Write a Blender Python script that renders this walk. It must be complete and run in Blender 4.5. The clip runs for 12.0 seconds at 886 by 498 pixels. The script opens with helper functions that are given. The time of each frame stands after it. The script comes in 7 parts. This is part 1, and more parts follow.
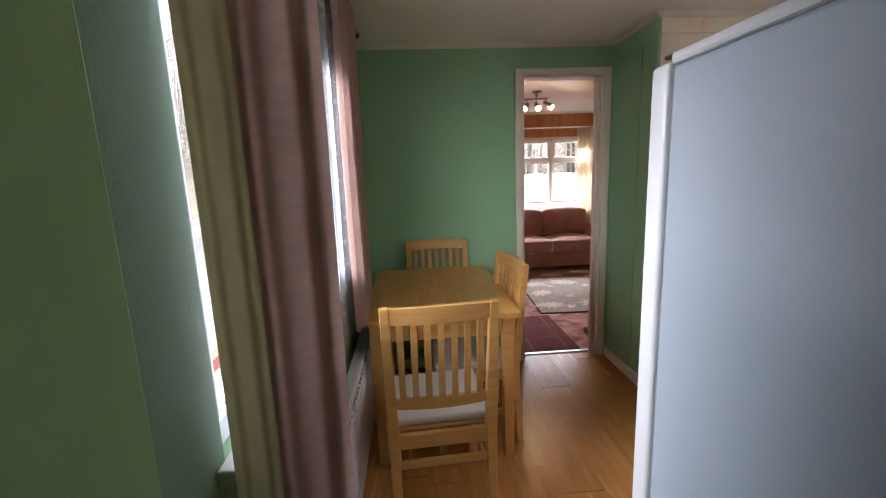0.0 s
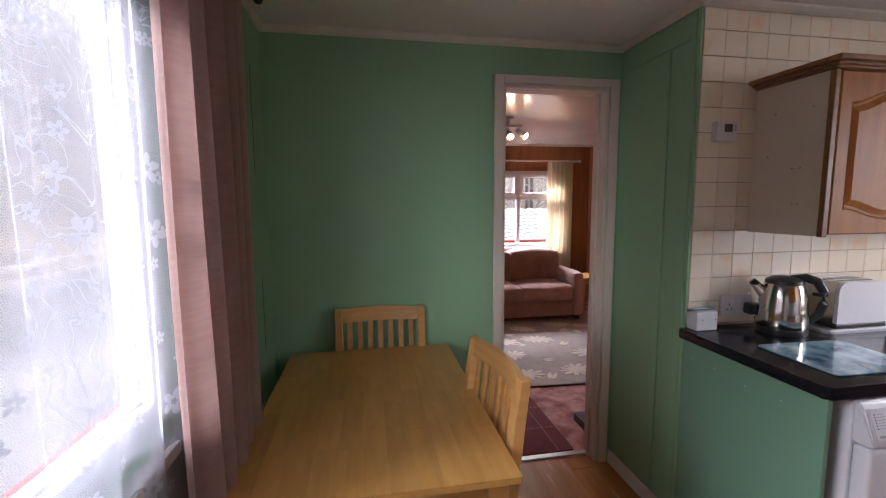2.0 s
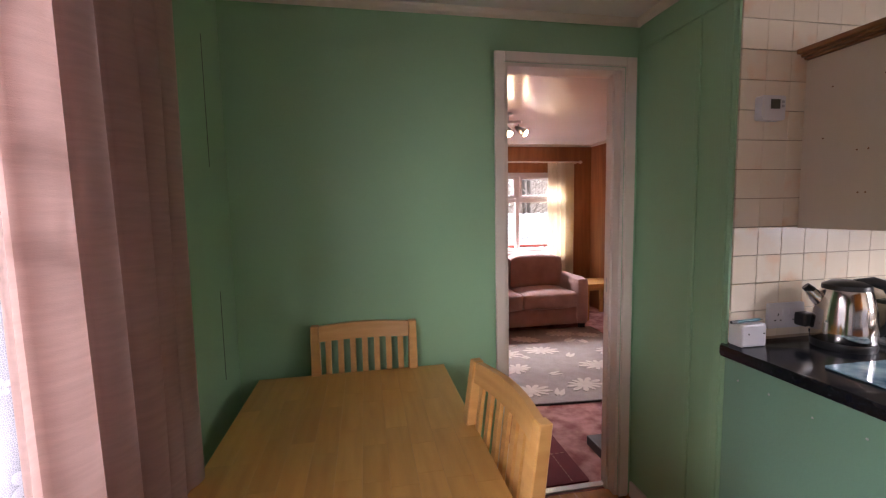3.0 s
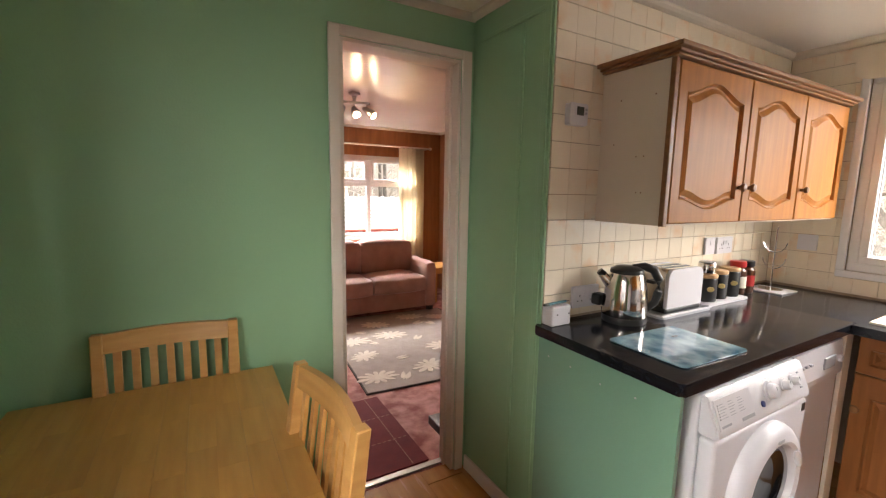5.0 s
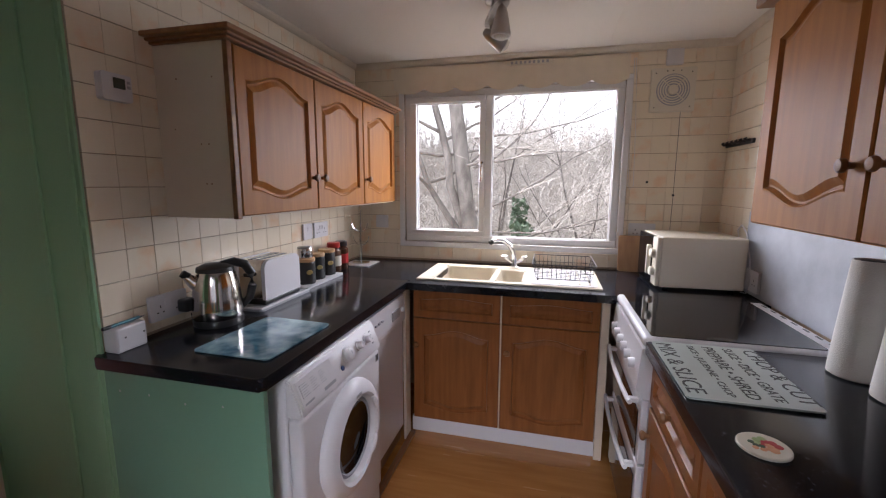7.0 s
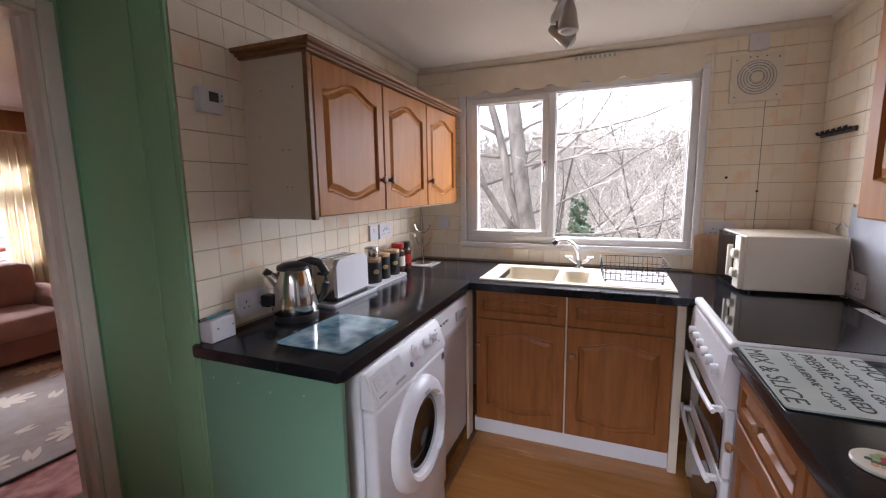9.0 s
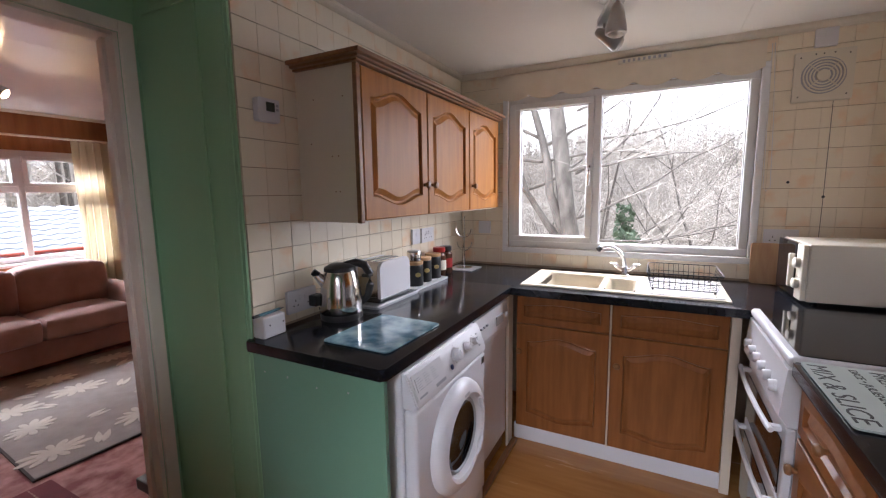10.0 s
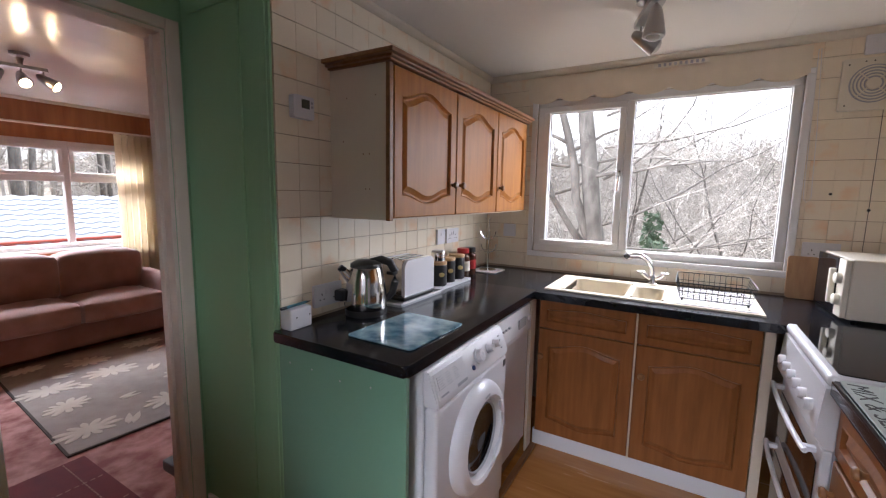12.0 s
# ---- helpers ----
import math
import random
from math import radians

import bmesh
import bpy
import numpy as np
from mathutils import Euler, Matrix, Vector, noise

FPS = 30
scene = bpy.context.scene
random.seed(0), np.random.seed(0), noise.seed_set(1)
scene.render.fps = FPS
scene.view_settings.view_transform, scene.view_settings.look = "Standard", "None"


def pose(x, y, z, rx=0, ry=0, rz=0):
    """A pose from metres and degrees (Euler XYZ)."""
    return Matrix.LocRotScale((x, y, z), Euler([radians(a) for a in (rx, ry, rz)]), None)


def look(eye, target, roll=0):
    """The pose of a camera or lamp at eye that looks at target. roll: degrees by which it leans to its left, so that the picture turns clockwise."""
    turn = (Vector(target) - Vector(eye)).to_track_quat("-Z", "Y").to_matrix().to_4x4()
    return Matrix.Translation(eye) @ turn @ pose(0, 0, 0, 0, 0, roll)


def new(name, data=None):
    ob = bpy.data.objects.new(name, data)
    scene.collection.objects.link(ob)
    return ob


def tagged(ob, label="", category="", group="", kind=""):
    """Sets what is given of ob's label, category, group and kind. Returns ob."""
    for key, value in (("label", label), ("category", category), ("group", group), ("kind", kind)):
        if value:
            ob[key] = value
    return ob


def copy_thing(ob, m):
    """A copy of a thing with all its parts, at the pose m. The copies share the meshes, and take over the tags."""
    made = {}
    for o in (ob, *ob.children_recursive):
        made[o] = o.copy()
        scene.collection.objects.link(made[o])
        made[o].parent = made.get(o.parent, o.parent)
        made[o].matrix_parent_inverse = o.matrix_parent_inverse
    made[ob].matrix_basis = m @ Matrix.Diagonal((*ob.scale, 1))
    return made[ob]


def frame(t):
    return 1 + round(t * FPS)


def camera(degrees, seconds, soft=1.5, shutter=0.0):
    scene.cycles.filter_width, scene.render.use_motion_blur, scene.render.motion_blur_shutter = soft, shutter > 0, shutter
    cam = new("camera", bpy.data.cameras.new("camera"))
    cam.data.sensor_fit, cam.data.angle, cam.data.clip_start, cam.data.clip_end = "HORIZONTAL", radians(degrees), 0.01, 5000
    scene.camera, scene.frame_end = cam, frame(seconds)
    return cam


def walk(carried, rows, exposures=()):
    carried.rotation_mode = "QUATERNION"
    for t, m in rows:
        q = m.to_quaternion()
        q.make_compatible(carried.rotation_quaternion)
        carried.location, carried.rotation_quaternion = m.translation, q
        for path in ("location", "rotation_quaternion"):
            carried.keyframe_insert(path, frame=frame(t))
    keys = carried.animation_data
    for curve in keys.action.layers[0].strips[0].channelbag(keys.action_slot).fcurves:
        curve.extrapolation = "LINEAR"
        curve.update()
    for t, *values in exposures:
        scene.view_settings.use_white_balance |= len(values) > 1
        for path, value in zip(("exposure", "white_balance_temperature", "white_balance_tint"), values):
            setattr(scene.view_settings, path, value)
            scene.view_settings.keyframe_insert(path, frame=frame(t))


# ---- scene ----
cam = camera(93.2, 12.0, soft=1.2)
PATH = [
    (0, (0.333, 0.275, 1.39), (0.473, 2.238, 1.032), -2.2),
    (0.5, (0.345, 0.507, 1.407), (0.627, 2.454, 1.048), -3.6),
    (1, (0.399, 0.754, 1.425), (0.598, 2.719, 1.106), -3.7),
    (1.5, (0.42, 0.906, 1.401), (0.57, 2.876, 1.091), -1.2),
    (2, (0.446, 1.136, 1.432), (0.793, 3.094, 1.213), -0.4),
    (2.5, (0.466, 1.302, 1.415), (0.848, 3.253, 1.198), -1.3),
    (2.7, (0.484, 1.378, 1.39), (0.82, 3.341, 1.2), -1.3),
    (4.3, (0.584, 1.447, 1.402), (1.308, 3.298, 1.186), 0.7),
    (4.5, (0.596, 1.442, 1.411), (1.37, 3.271, 1.174), 0.6),
    (5, (0.612, 1.453, 1.409), (1.598, 3.172, 1.141), 1.0),
    (5.5, (0.687, 1.436, 1.405), (2.134, 2.787, 1.12), 1.4),
    (6, (0.769, 1.388, 1.423), (2.552, 2.242, 1.125), 0.4),
    (6.5, (0.818, 1.317, 1.429), (2.71, 1.889, 1.122), 0.6),
    (6.7, (0.814, 1.325, 1.421), (2.731, 1.81, 1.119), 0.3),
    (8.3, (0.808, 1.341, 1.421), (2.703, 1.899, 1.11), -0.8),
    (8.5, (0.804, 1.359, 1.412), (2.692, 1.947, 1.112), -0.8),
    (9, (0.788, 1.373, 1.41), (2.626, 2.106, 1.12), -0.9),
    (9.5, (0.777, 1.372, 1.413), (2.573, 2.208, 1.136), -0.9),
    (10, (0.769, 1.373, 1.409), (2.532, 2.28, 1.145), -0.8),
    (10.5, (0.766, 1.377, 1.402), (2.504, 2.334, 1.146), -0.4),
    (11, (0.766, 1.383, 1.401), (2.499, 2.346, 1.143), -0.0),
    (11.5, (0.765, 1.38, 1.401), (2.488, 2.361, 1.139), 0.3),
    (12, (0.757, 1.386, 1.402), (2.472, 2.383, 1.147), 1.0),
]
EXPOSURES = [
    (0, 3.72, 6350, 12), (0.5, 3.5, 6550, 17), (1.0, 2.92, 6250, 18), (1.5, 2.38, 6000, 17), (2.0, 3.35, 6200, 22),
    (2.5, 3.65, 6350, 28), (4.3, 4.25, 7100, 16), (5.0, 4.05, 7200, 14), (5.5, 3.15, 6800, 17), (6.0, 2.6, 6400, 19),
    (6.5, 2.78, 6250, 19), (8.5, 3.32, 6150, 19), (9.5, 3.3, 6100, 18), (12, 3.22, 6050, 16),
]
walk(cam, [(t, look(eye, target, roll)) for t, eye, target, roll in PATH], EXPOSURES)

# ---- world, sun and exposure ----
world = bpy.data.worlds.new("overcast")
scene.world = world
world.use_nodes = True
wn = world.node_tree
wn.nodes.clear()
sky = wn.nodes.new("ShaderNodeTexSky")
sky.sky_type, sky.sun_disc = "NISHITA", False
sky.sun_elevation, sky.sun_rotation = radians(68), radians(58)
sky.dust_density, sky.air_density = 4.0, 1.0
grey = wn.nodes.new("ShaderNodeHueSaturation")
grey.inputs["Saturation"].default_value = 0.25
bg = wn.nodes.new("ShaderNodeBackground")
bg.inputs["Strength"].default_value = 0.068
wout = wn.nodes.new("ShaderNodeOutputWorld")
wn.links.new(sky.outputs[0], grey.inputs["Color"])
wn.links.new(grey.outputs[0], bg.inputs["Color"])
wn.links.new(bg.outputs[0], wout.inputs["Surface"])
sun_data = bpy.data.lights.new("sun", "SUN")
sun_data.energy, sun_data.angle, sun_data.color = 0.75, radians(60), (1.0, 0.96, 0.9)
sun = new("sun", sun_data)
sun.matrix_world = look((8, 5, 24), (0, 0, 0))


def added_sky_lamp(name, eye, target, w, h, watts):
    """An added lamp outside a window, unseen from the rooms, boosting the sky's light."""
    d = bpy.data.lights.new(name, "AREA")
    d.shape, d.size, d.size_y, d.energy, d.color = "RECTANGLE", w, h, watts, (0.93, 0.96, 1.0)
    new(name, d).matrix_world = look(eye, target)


# lamps added beyond the windows to brighten the rooms
added_sky_lamp("added_lamp_over_kitchen_window", (5.0, 1.6, 3.1), (1.0, 1.6, 1.5), 3.0, 1.5, 30)
added_sky_lamp("added_lamp_southeast_of_kitchen_window", (6.2, -1.7, 2.1), (2.2, 2.6, 1.5), 2.2, 2.0, 24)
added_sky_lamp("added_lamp_northeast_of_kitchen_window", (6.6, 4.7, 2.1), (1.6, 0.2, 1.5), 2.2, 2.0, 38)
added_sky_lamp("added_lamp_over_dining_window", (-4.2, 1.7, 3.7), (1.7, 1.9, 1.0), 4.0, 2.0, 165)
added_sky_lamp("added_lamp_southwest_of_dining_window", (-3.0, -3.9, 2.5), (0.6, 3.1, 1.5), 4.0, 2.6, 120)
added_sky_lamp("added_lamp_over_living_window", (1.8, 8.1, 3.1), (1.8, 4.0, 1.5), 4.0, 1.5, 120)


# ---- materials ----
def surf(name, c1, c2, scale=3.0, rough=0.6, stretch=(1, 1, 1), bump=0.1, fine=60.0, metal=0.0, vary=0.0, coat=0.0,
         detail=4.0, spread=(0.3, 0.7), depth=0.002, fleck=None, rot=(0, 0, 0), sheen=0.0, through_light=0.0, shine=0.5):
    """A procedural surface: broad colour drift, fine grain, slight relief and uneven gloss."""
    m = bpy.data.materials.new(name)
    m.use_nodes = True
    n, l = m.node_tree.nodes, m.node_tree.links
    b = n["Principled BSDF"]
    co, mp = n.new("ShaderNodeTexCoord"), n.new("ShaderNodeMapping")
    mp.inputs["Scale"].default_value = stretch
    mp.inputs["Rotation"].default_value = [radians(a) for a in rot]
    l.new(co.outputs["Object"], mp.inputs["Vector"])
    vec = mp.outputs["Vector"]
    info = n.new("ShaderNodeObjectInfo")
    if vary:
        add = n.new("ShaderNodeVectorMath")
        add.operation = "MULTIPLY_ADD"
        add.inputs[1].default_value = (37.0, 51.0, 23.0)
        l.new(info.outputs["Random"], add.inputs[0])
        l.new(vec, add.inputs[2])
        vec = add.outputs[0]
    broad = n.new("ShaderNodeTexNoise")
    broad.inputs["Scale"].default_value, broad.inputs["Detail"].default_value = scale, detail
    l.new(vec, broad.inputs["Vector"])
    ramp = n.new("ShaderNodeValToRGB")
    ramp.color_ramp.elements[0].position, ramp.color_ramp.elements[1].position = spread
    ramp.color_ramp.elements[0].color, ramp.color_ramp.elements[1].color = (*c1, 1), (*c2, 1)
    l.new(broad.outputs["Fac"], ramp.inputs["Fac"])
    col = ramp.outputs["Color"]
    grain = n.new("ShaderNodeTexNoise")
    grain.inputs["Scale"].default_value, grain.inputs["Detail"].default_value = fine, 3.0
    l.new(vec, grain.inputs["Vector"])
    if fleck:
        thr = n.new("ShaderNodeValToRGB")
        thr.color_ramp.elements[0].position, thr.color_ramp.elements[1].position = 0.66, 0.72
        l.new(grain.outputs["Fac"], thr.inputs["Fac"])
        mx = n.new("ShaderNodeMix")
        mx.data_type = "RGBA"
        mx.inputs["B"].default_value = (*fleck, 1)
        l.new(thr.outputs["Color"], mx.inputs["Factor"])
        l.new(col, mx.inputs["A"])
        col = mx.outputs["Result"]
    if vary:
        hs = n.new("ShaderNodeHueSaturation")
        mr = n.new("ShaderNodeMapRange")
        mr.inputs["To Min"].default_value, mr.inputs["To Max"].default_value = 1 - vary, 1 + vary
        l.new(info.outputs["Random"], mr.inputs["Value"])
        l.new(mr.outputs["Result"], hs.inputs["Value"])
        l.new(col, hs.inputs["Color"])
        col = hs.outputs["Color"]
    l.new(col, b.inputs["Base Color"])
    rr = n.new("ShaderNodeMapRange")
    rr.inputs["To Min"].default_value, rr.inputs["To Max"].default_value = max(0.02, rough * 0.85), min(1.0, rough * 1.15)
    l.new(broad.outputs["Fac"], rr.inputs["Value"])
    l.new(rr.outputs["Result"], b.inputs["Roughness"])
    b.inputs["Metallic"].default_value = metal
    b.inputs["Specular IOR Level"].default_value = shine
    b.inputs["Coat Weight"].default_value = coat
    b.inputs["Sheen Weight"].default_value = sheen
    if bump:
        bp = n.new("ShaderNodeBump")
        bp.inputs["Strength"].default_value, bp.inputs["Distance"].default_value = bump, depth
        l.new(grain.outputs["Fac"], bp.inputs["Height"])
        l.new(bp.outputs["Normal"], b.inputs["Normal"])
    if through_light:
        tl, mx2 = n.new("ShaderNodeBsdfTranslucent"), n.new("ShaderNodeMixShader")
        mx2.inputs[0].default_value = through_light
        l.new(col, tl.inputs["Color"])
        l.new(b.outputs[0], mx2.inputs[1])
        l.new(tl.outputs[0], mx2.inputs[2])
        l.new(mx2.outputs[0], n["Material Output"].inputs["Surface"])
    return m


def glass_mat(name, tint=(1, 1, 1)):
    """Thin window glass: lets light straight through, with a Fresnel gloss."""
    m = bpy.data.materials.new(name)
    m.use_nodes = True
    n, l = m.node_tree.nodes, m.node_tree.links
    n.clear()
    o, mix, tr, gl, fr = (n.new("ShaderNode" + k) for k in ("OutputMaterial", "MixShader", "BsdfTransparent", "BsdfGlossy", "LayerWeight"))
    tr.inputs["Color"].default_value = (*tint, 1)
    gl.inputs["Roughness"].default_value = 0.02
    pw = n.new("ShaderNodeMath")
    pw.operation = "POWER"
    pw.inputs[1].default_value = 5.0
    l.new(fr.outputs["Facing"], pw.inputs[0])
    sc = n.new("ShaderNodeMath")
    sc.operation = "MULTIPLY_ADD"
    sc.inputs[1].default_value, sc.inputs[2].default_value = 0.4, 0.015
    l.new(pw.outputs[0], sc.inputs[0])
    l.new(sc.outputs[0], mix.inputs[0])
    l.new(tr.outputs[0], mix.inputs[1])
    l.new(gl.outputs[0], mix.inputs[2])
    l.new(mix.outputs[0], o.inputs["Surface"])
    return m


def glow(name, colour, strength):
    m = bpy.data.materials.new(name)
    m.use_nodes = True
    b = m.node_tree.nodes["Principled BSDF"]
    b.inputs["Base Color"].default_value = (*colour, 1)
    b.inputs["Emission Color"].default_value = (*colour, 1)
    b.inputs["Emission Strength"].default_value = strength
    return m


def lace_mat(name):
    """White net: a fine mesh with five-petalled flowers and scrolls woven in, see-through between the threads."""
    m = bpy.data.materials.new(name)
    m.use_nodes = True
    n, l = m.node_tree.nodes, m.node_tree.links
    n.clear()
    o, mix, tr, df, tl, cloth = (n.new("ShaderNode" + k) for k in ("OutputMaterial", "MixShader", "BsdfTransparent", "BsdfDiffuse", "BsdfTranslucent", "MixShader"))
    df.inputs["Color"].default_value = tl.inputs["Color"].default_value = (0.53, 0.55, 0.61, 1)
    cloth.inputs[0].default_value = 0.2
    uv = n.new("ShaderNodeTexCoord").outputs["UV"]

    def math_node(op, a, b=None, c=None):
        k = n.new("ShaderNodeMath")
        k.operation = op
        for socket_in, v in zip(k.inputs, (a, b, c)):
            if isinstance(v, (int, float)):
                socket_in.default_value = v
            elif v is not None:
                l.new(v, socket_in)
        return k.outputs[0]

    def flowers(scale, size, share):
        """Petalled blooms round the middles of loose cells; a share of the cells bear one."""
        cell = n.new("ShaderNodeTexVoronoi")
        cell.voronoi_dimensions = "2D"
        cell.inputs["Scale"].default_value, cell.inputs["Randomness"].default_value = scale, 0.75
        l.new(uv, cell.inputs["Vector"])
        off = n.new("ShaderNodeVectorMath")
        off.operation = "SUBTRACT"
        l.new(uv, off.inputs[0])
        l.new(cell.outputs["Position"], off.inputs[1])
        parts = n.new("ShaderNodeSeparateXYZ")
        l.new(off.outputs[0], parts.inputs[0])
        pick = n.new("ShaderNodeSeparateColor")
        l.new(cell.outputs["Color"], pick.inputs[0])
        turn = math_node("MULTIPLY_ADD", pick.outputs[0], 6.0, math_node("ARCTAN2", parts.outputs[1], parts.outputs[0]))
        reach = math_node("MULTIPLY_ADD", math_node("ABSOLUTE", math_node("SINE", math_node("MULTIPLY", turn, 2.5))), size * 0.62, size * 0.38)
        far = math_node("DIVIDE", math_node("SQRT", math_node("ADD", math_node("POWER", math_node("ABSOLUTE", parts.outputs[0]), 2.0), math_node("POWER", math_node("ABSOLUTE", parts.outputs[1]), 2.0))), reach)
        inside = math_node("MULTIPLY", math_node("LESS_THAN", far, 1.0), math_node("GREATER_THAN", far, 0.28))
        return math_node("MULTIPLY", inside, math_node("LESS_THAN", pick.outputs[1], share))

    big, small = flowers(8.0, 0.030, 0.42), flowers(19.0, 0.014, 0.35)
    scroll = n.new("ShaderNodeTexNoise")
    scroll.noise_dimensions = "2D"
    scroll.inputs["Scale"].default_value, scroll.inputs["Detail"].default_value, scroll.inputs["Distortion"].default_value = 13.0, 1.0, 1.6
    l.new(uv, scroll.inputs["Vector"])
    patch = n.new("ShaderNodeTexNoise")
    patch.noise_dimensions = "2D"
    patch.inputs["Scale"].default_value, patch.inputs["Detail"].default_value = 2.6, 1.0
    l.new(uv, patch.inputs["Vector"])
    line = math_node("LESS_THAN", math_node("ABSOLUTE", math_node("SUBTRACT", scroll.outputs["Fac"], 0.5)), 0.016)
    vine = math_node("MULTIPLY", line, math_node("GREATER_THAN", patch.outputs["Fac"], 0.6))
    woven = math_node("MAXIMUM", math_node("MAXIMUM", big, small), vine)
    mesh = n.new("ShaderNodeTexVoronoi")
    mesh.feature, mesh.voronoi_dimensions = "DISTANCE_TO_EDGE", "2D"
    mesh.inputs["Scale"].default_value = 300.0
    l.new(uv, mesh.inputs["Vector"])
    net = n.new("ShaderNodeMapRange")
    net.inputs["From Min"].default_value, net.inputs["From Max"].default_value = 0.06, 0.18
    net.inputs["To Min"].default_value, net.inputs["To Max"].default_value = 0.74, 0.46
    l.new(mesh.outputs["Distance"], net.inputs["Value"])
    cover = n.new("ShaderNodeMath")
    cover.operation, cover.use_clamp = "MULTIPLY_ADD", True
    cover.inputs[1].default_value = 0.36
    l.new(woven, cover.inputs[0])
    l.new(net.outputs[0], cover.inputs[2])
    l.new(df.outputs[0], cloth.inputs[1])
    l.new(tl.outputs[0], cloth.inputs[2])
    l.new(cover.outputs[0], mix.inputs[0])
    l.new(tr.outputs[0], mix.inputs[1])
    l.new(cloth.outputs[0], mix.inputs[2])
    l.new(mix.outputs[0], o.inputs["Surface"])
    return m


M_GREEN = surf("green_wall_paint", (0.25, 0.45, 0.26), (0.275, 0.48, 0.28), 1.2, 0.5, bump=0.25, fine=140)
# end panel's green, darkened to offset the window lamps' strong light on it
M_GREEN_PANEL_DIMMED = surf("green_panel_paint_dimmed", (0.165, 0.315, 0.215), (0.18, 0.335, 0.235), 1.6, 0.42, bump=0.2, fine=120)
# pier's yellow-green, raised to carry corridor light that no lamp here gives
M_GREEN_PIER_LIT = surf("yellow_green_wall_paint_lit", (0.35, 0.60, 0.24), (0.39, 0.63, 0.27), 1.6, 0.5, bump=0.25, fine=130)
M_CEIL = surf("ceiling_board", (0.79, 0.765, 0.725), (0.83, 0.805, 0.765), 1.0, 0.5, bump=0.15, fine=90)
M_CEIL_GLOSS = surf("glossy_ceiling_board", (0.74, 0.71, 0.665), (0.79, 0.76, 0.715), 1.0, 0.24, bump=0.1, fine=60)
M_COVE = surf("ceiling_trim_paint", (0.62, 0.56, 0.46), (0.70, 0.64, 0.54), 4.0, 0.5)
M_FRAMEPAINT = surf("door_frame_paint", (0.66, 0.58, 0.49), (0.74, 0.66, 0.57), 3.0, 0.4)
M_SKIRT = surf("skirting_paint", (0.70, 0.66, 0.60), (0.76, 0.72, 0.66), 3.0, 0.4)
M_GROUT = surf("grout", (0.38, 0.28, 0.19), (0.46, 0.35, 0.25), 8.0, 0.9)
M_TILE = surf("marbled_cream_tile", (0.80, 0.57, 0.37), (0.81, 0.72, 0.57), 7.0, 0.2, stretch=(1, 1, 2.2), bump=0.04, vary=0.022, detail=7, spread=(0.27, 0.44), rot=(0, 35, 0))
M_PLANK = surf("laminate_plank", (0.36, 0.155, 0.042), (0.46, 0.215, 0.066), 5.0, 0.26, stretch=(5, 0.5, 1), bump=0.05, vary=0.035, fine=120)
M_FLOORBASE = surf("floor_underlay", (0.12, 0.06, 0.025), (0.16, 0.08, 0.03), 4.0, 0.7)
M_UPVC = surf("white_upvc", (0.73, 0.73, 0.73), (0.77, 0.77, 0.77), 2.0, 0.3, bump=0.0)
M_GLASS = glass_mat("window_glass")
M_BEECH = surf("beech_wood", (0.56, 0.29, 0.085), (0.66, 0.37, 0.125), 6.0, 0.36, stretch=(1, 1, 7), bump=0.06, fine=90, vary=0.04)
M_BEECH_TOP = surf("beech_tabletop", (0.56, 0.285, 0.072), (0.66, 0.36, 0.105), 5.0, 0.3, stretch=(7, 0.8, 1), bump=0.04, fine=90, vary=0.07)
M_CUSHION = surf("white_seat_fabric", (0.66, 0.64, 0.60), (0.74, 0.72, 0.68), 9.0, 0.9, bump=0.4, fine=300)
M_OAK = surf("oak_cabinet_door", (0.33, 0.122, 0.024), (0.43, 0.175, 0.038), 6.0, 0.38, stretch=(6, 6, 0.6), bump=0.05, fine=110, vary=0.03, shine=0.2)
# red-brown oak of the base units, with the shade below the worktops darkened in
M_OAK_DARK_SHADED = surf("oak_base_door_shaded", (0.205, 0.074, 0.022), (0.28, 0.107, 0.034), 6.0, 0.36, stretch=(6, 6, 0.6), bump=0.05, fine=110, vary=0.04, shine=0.22)
M_OAK_TRIM = surf("oak_trim", (0.20, 0.085, 0.03), (0.29, 0.135, 0.05), 7.0, 0.4, stretch=(1, 6, 6), bump=0.06, fine=110)
M_CARCASS = surf("cream_carcass", (0.66, 0.56, 0.44), (0.71, 0.62, 0.50), 2.0, 0.45, bump=0.03)
M_WORKTOP = surf("black_granite_laminate", (0.005, 0.006, 0.009), (0.012, 0.013, 0.018), 25.0, 0.16, bump=0.0, fine=150, shine=0.36, fleck=(0.055, 0.057, 0.065))
M_WHITE = surf("white_enamel", (0.63, 0.62, 0.645), (0.67, 0.66, 0.68), 2.0, 0.32, bump=0.0)
# white fridge body toned down to blue-grey against the lamps' strong light
M_FRIDGE_DIMMED = surf("fridge_white_dimmed", (0.34, 0.38, 0.45), (0.38, 0.42, 0.49), 1.5, 0.26, bump=0.06, fine=260)
M_CREAM = surf("cream_plastic", (0.68, 0.63, 0.52), (0.73, 0.68, 0.57), 3.0, 0.35, bump=0.0)
M_DARK = surf("black_plastic", (0.012, 0.012, 0.013), (0.02, 0.02, 0.02), 5.0, 0.35, bump=0.0)
M_DARKGLASS = surf("black_ceramic_glass", (0.006, 0.006, 0.007), (0.01, 0.01, 0.012), 2.0, 0.06, bump=0.0)
M_GREY = surf("grey_plastic", (0.32, 0.33, 0.36), (0.38, 0.39, 0.42), 5.0, 0.4, bump=0.0)
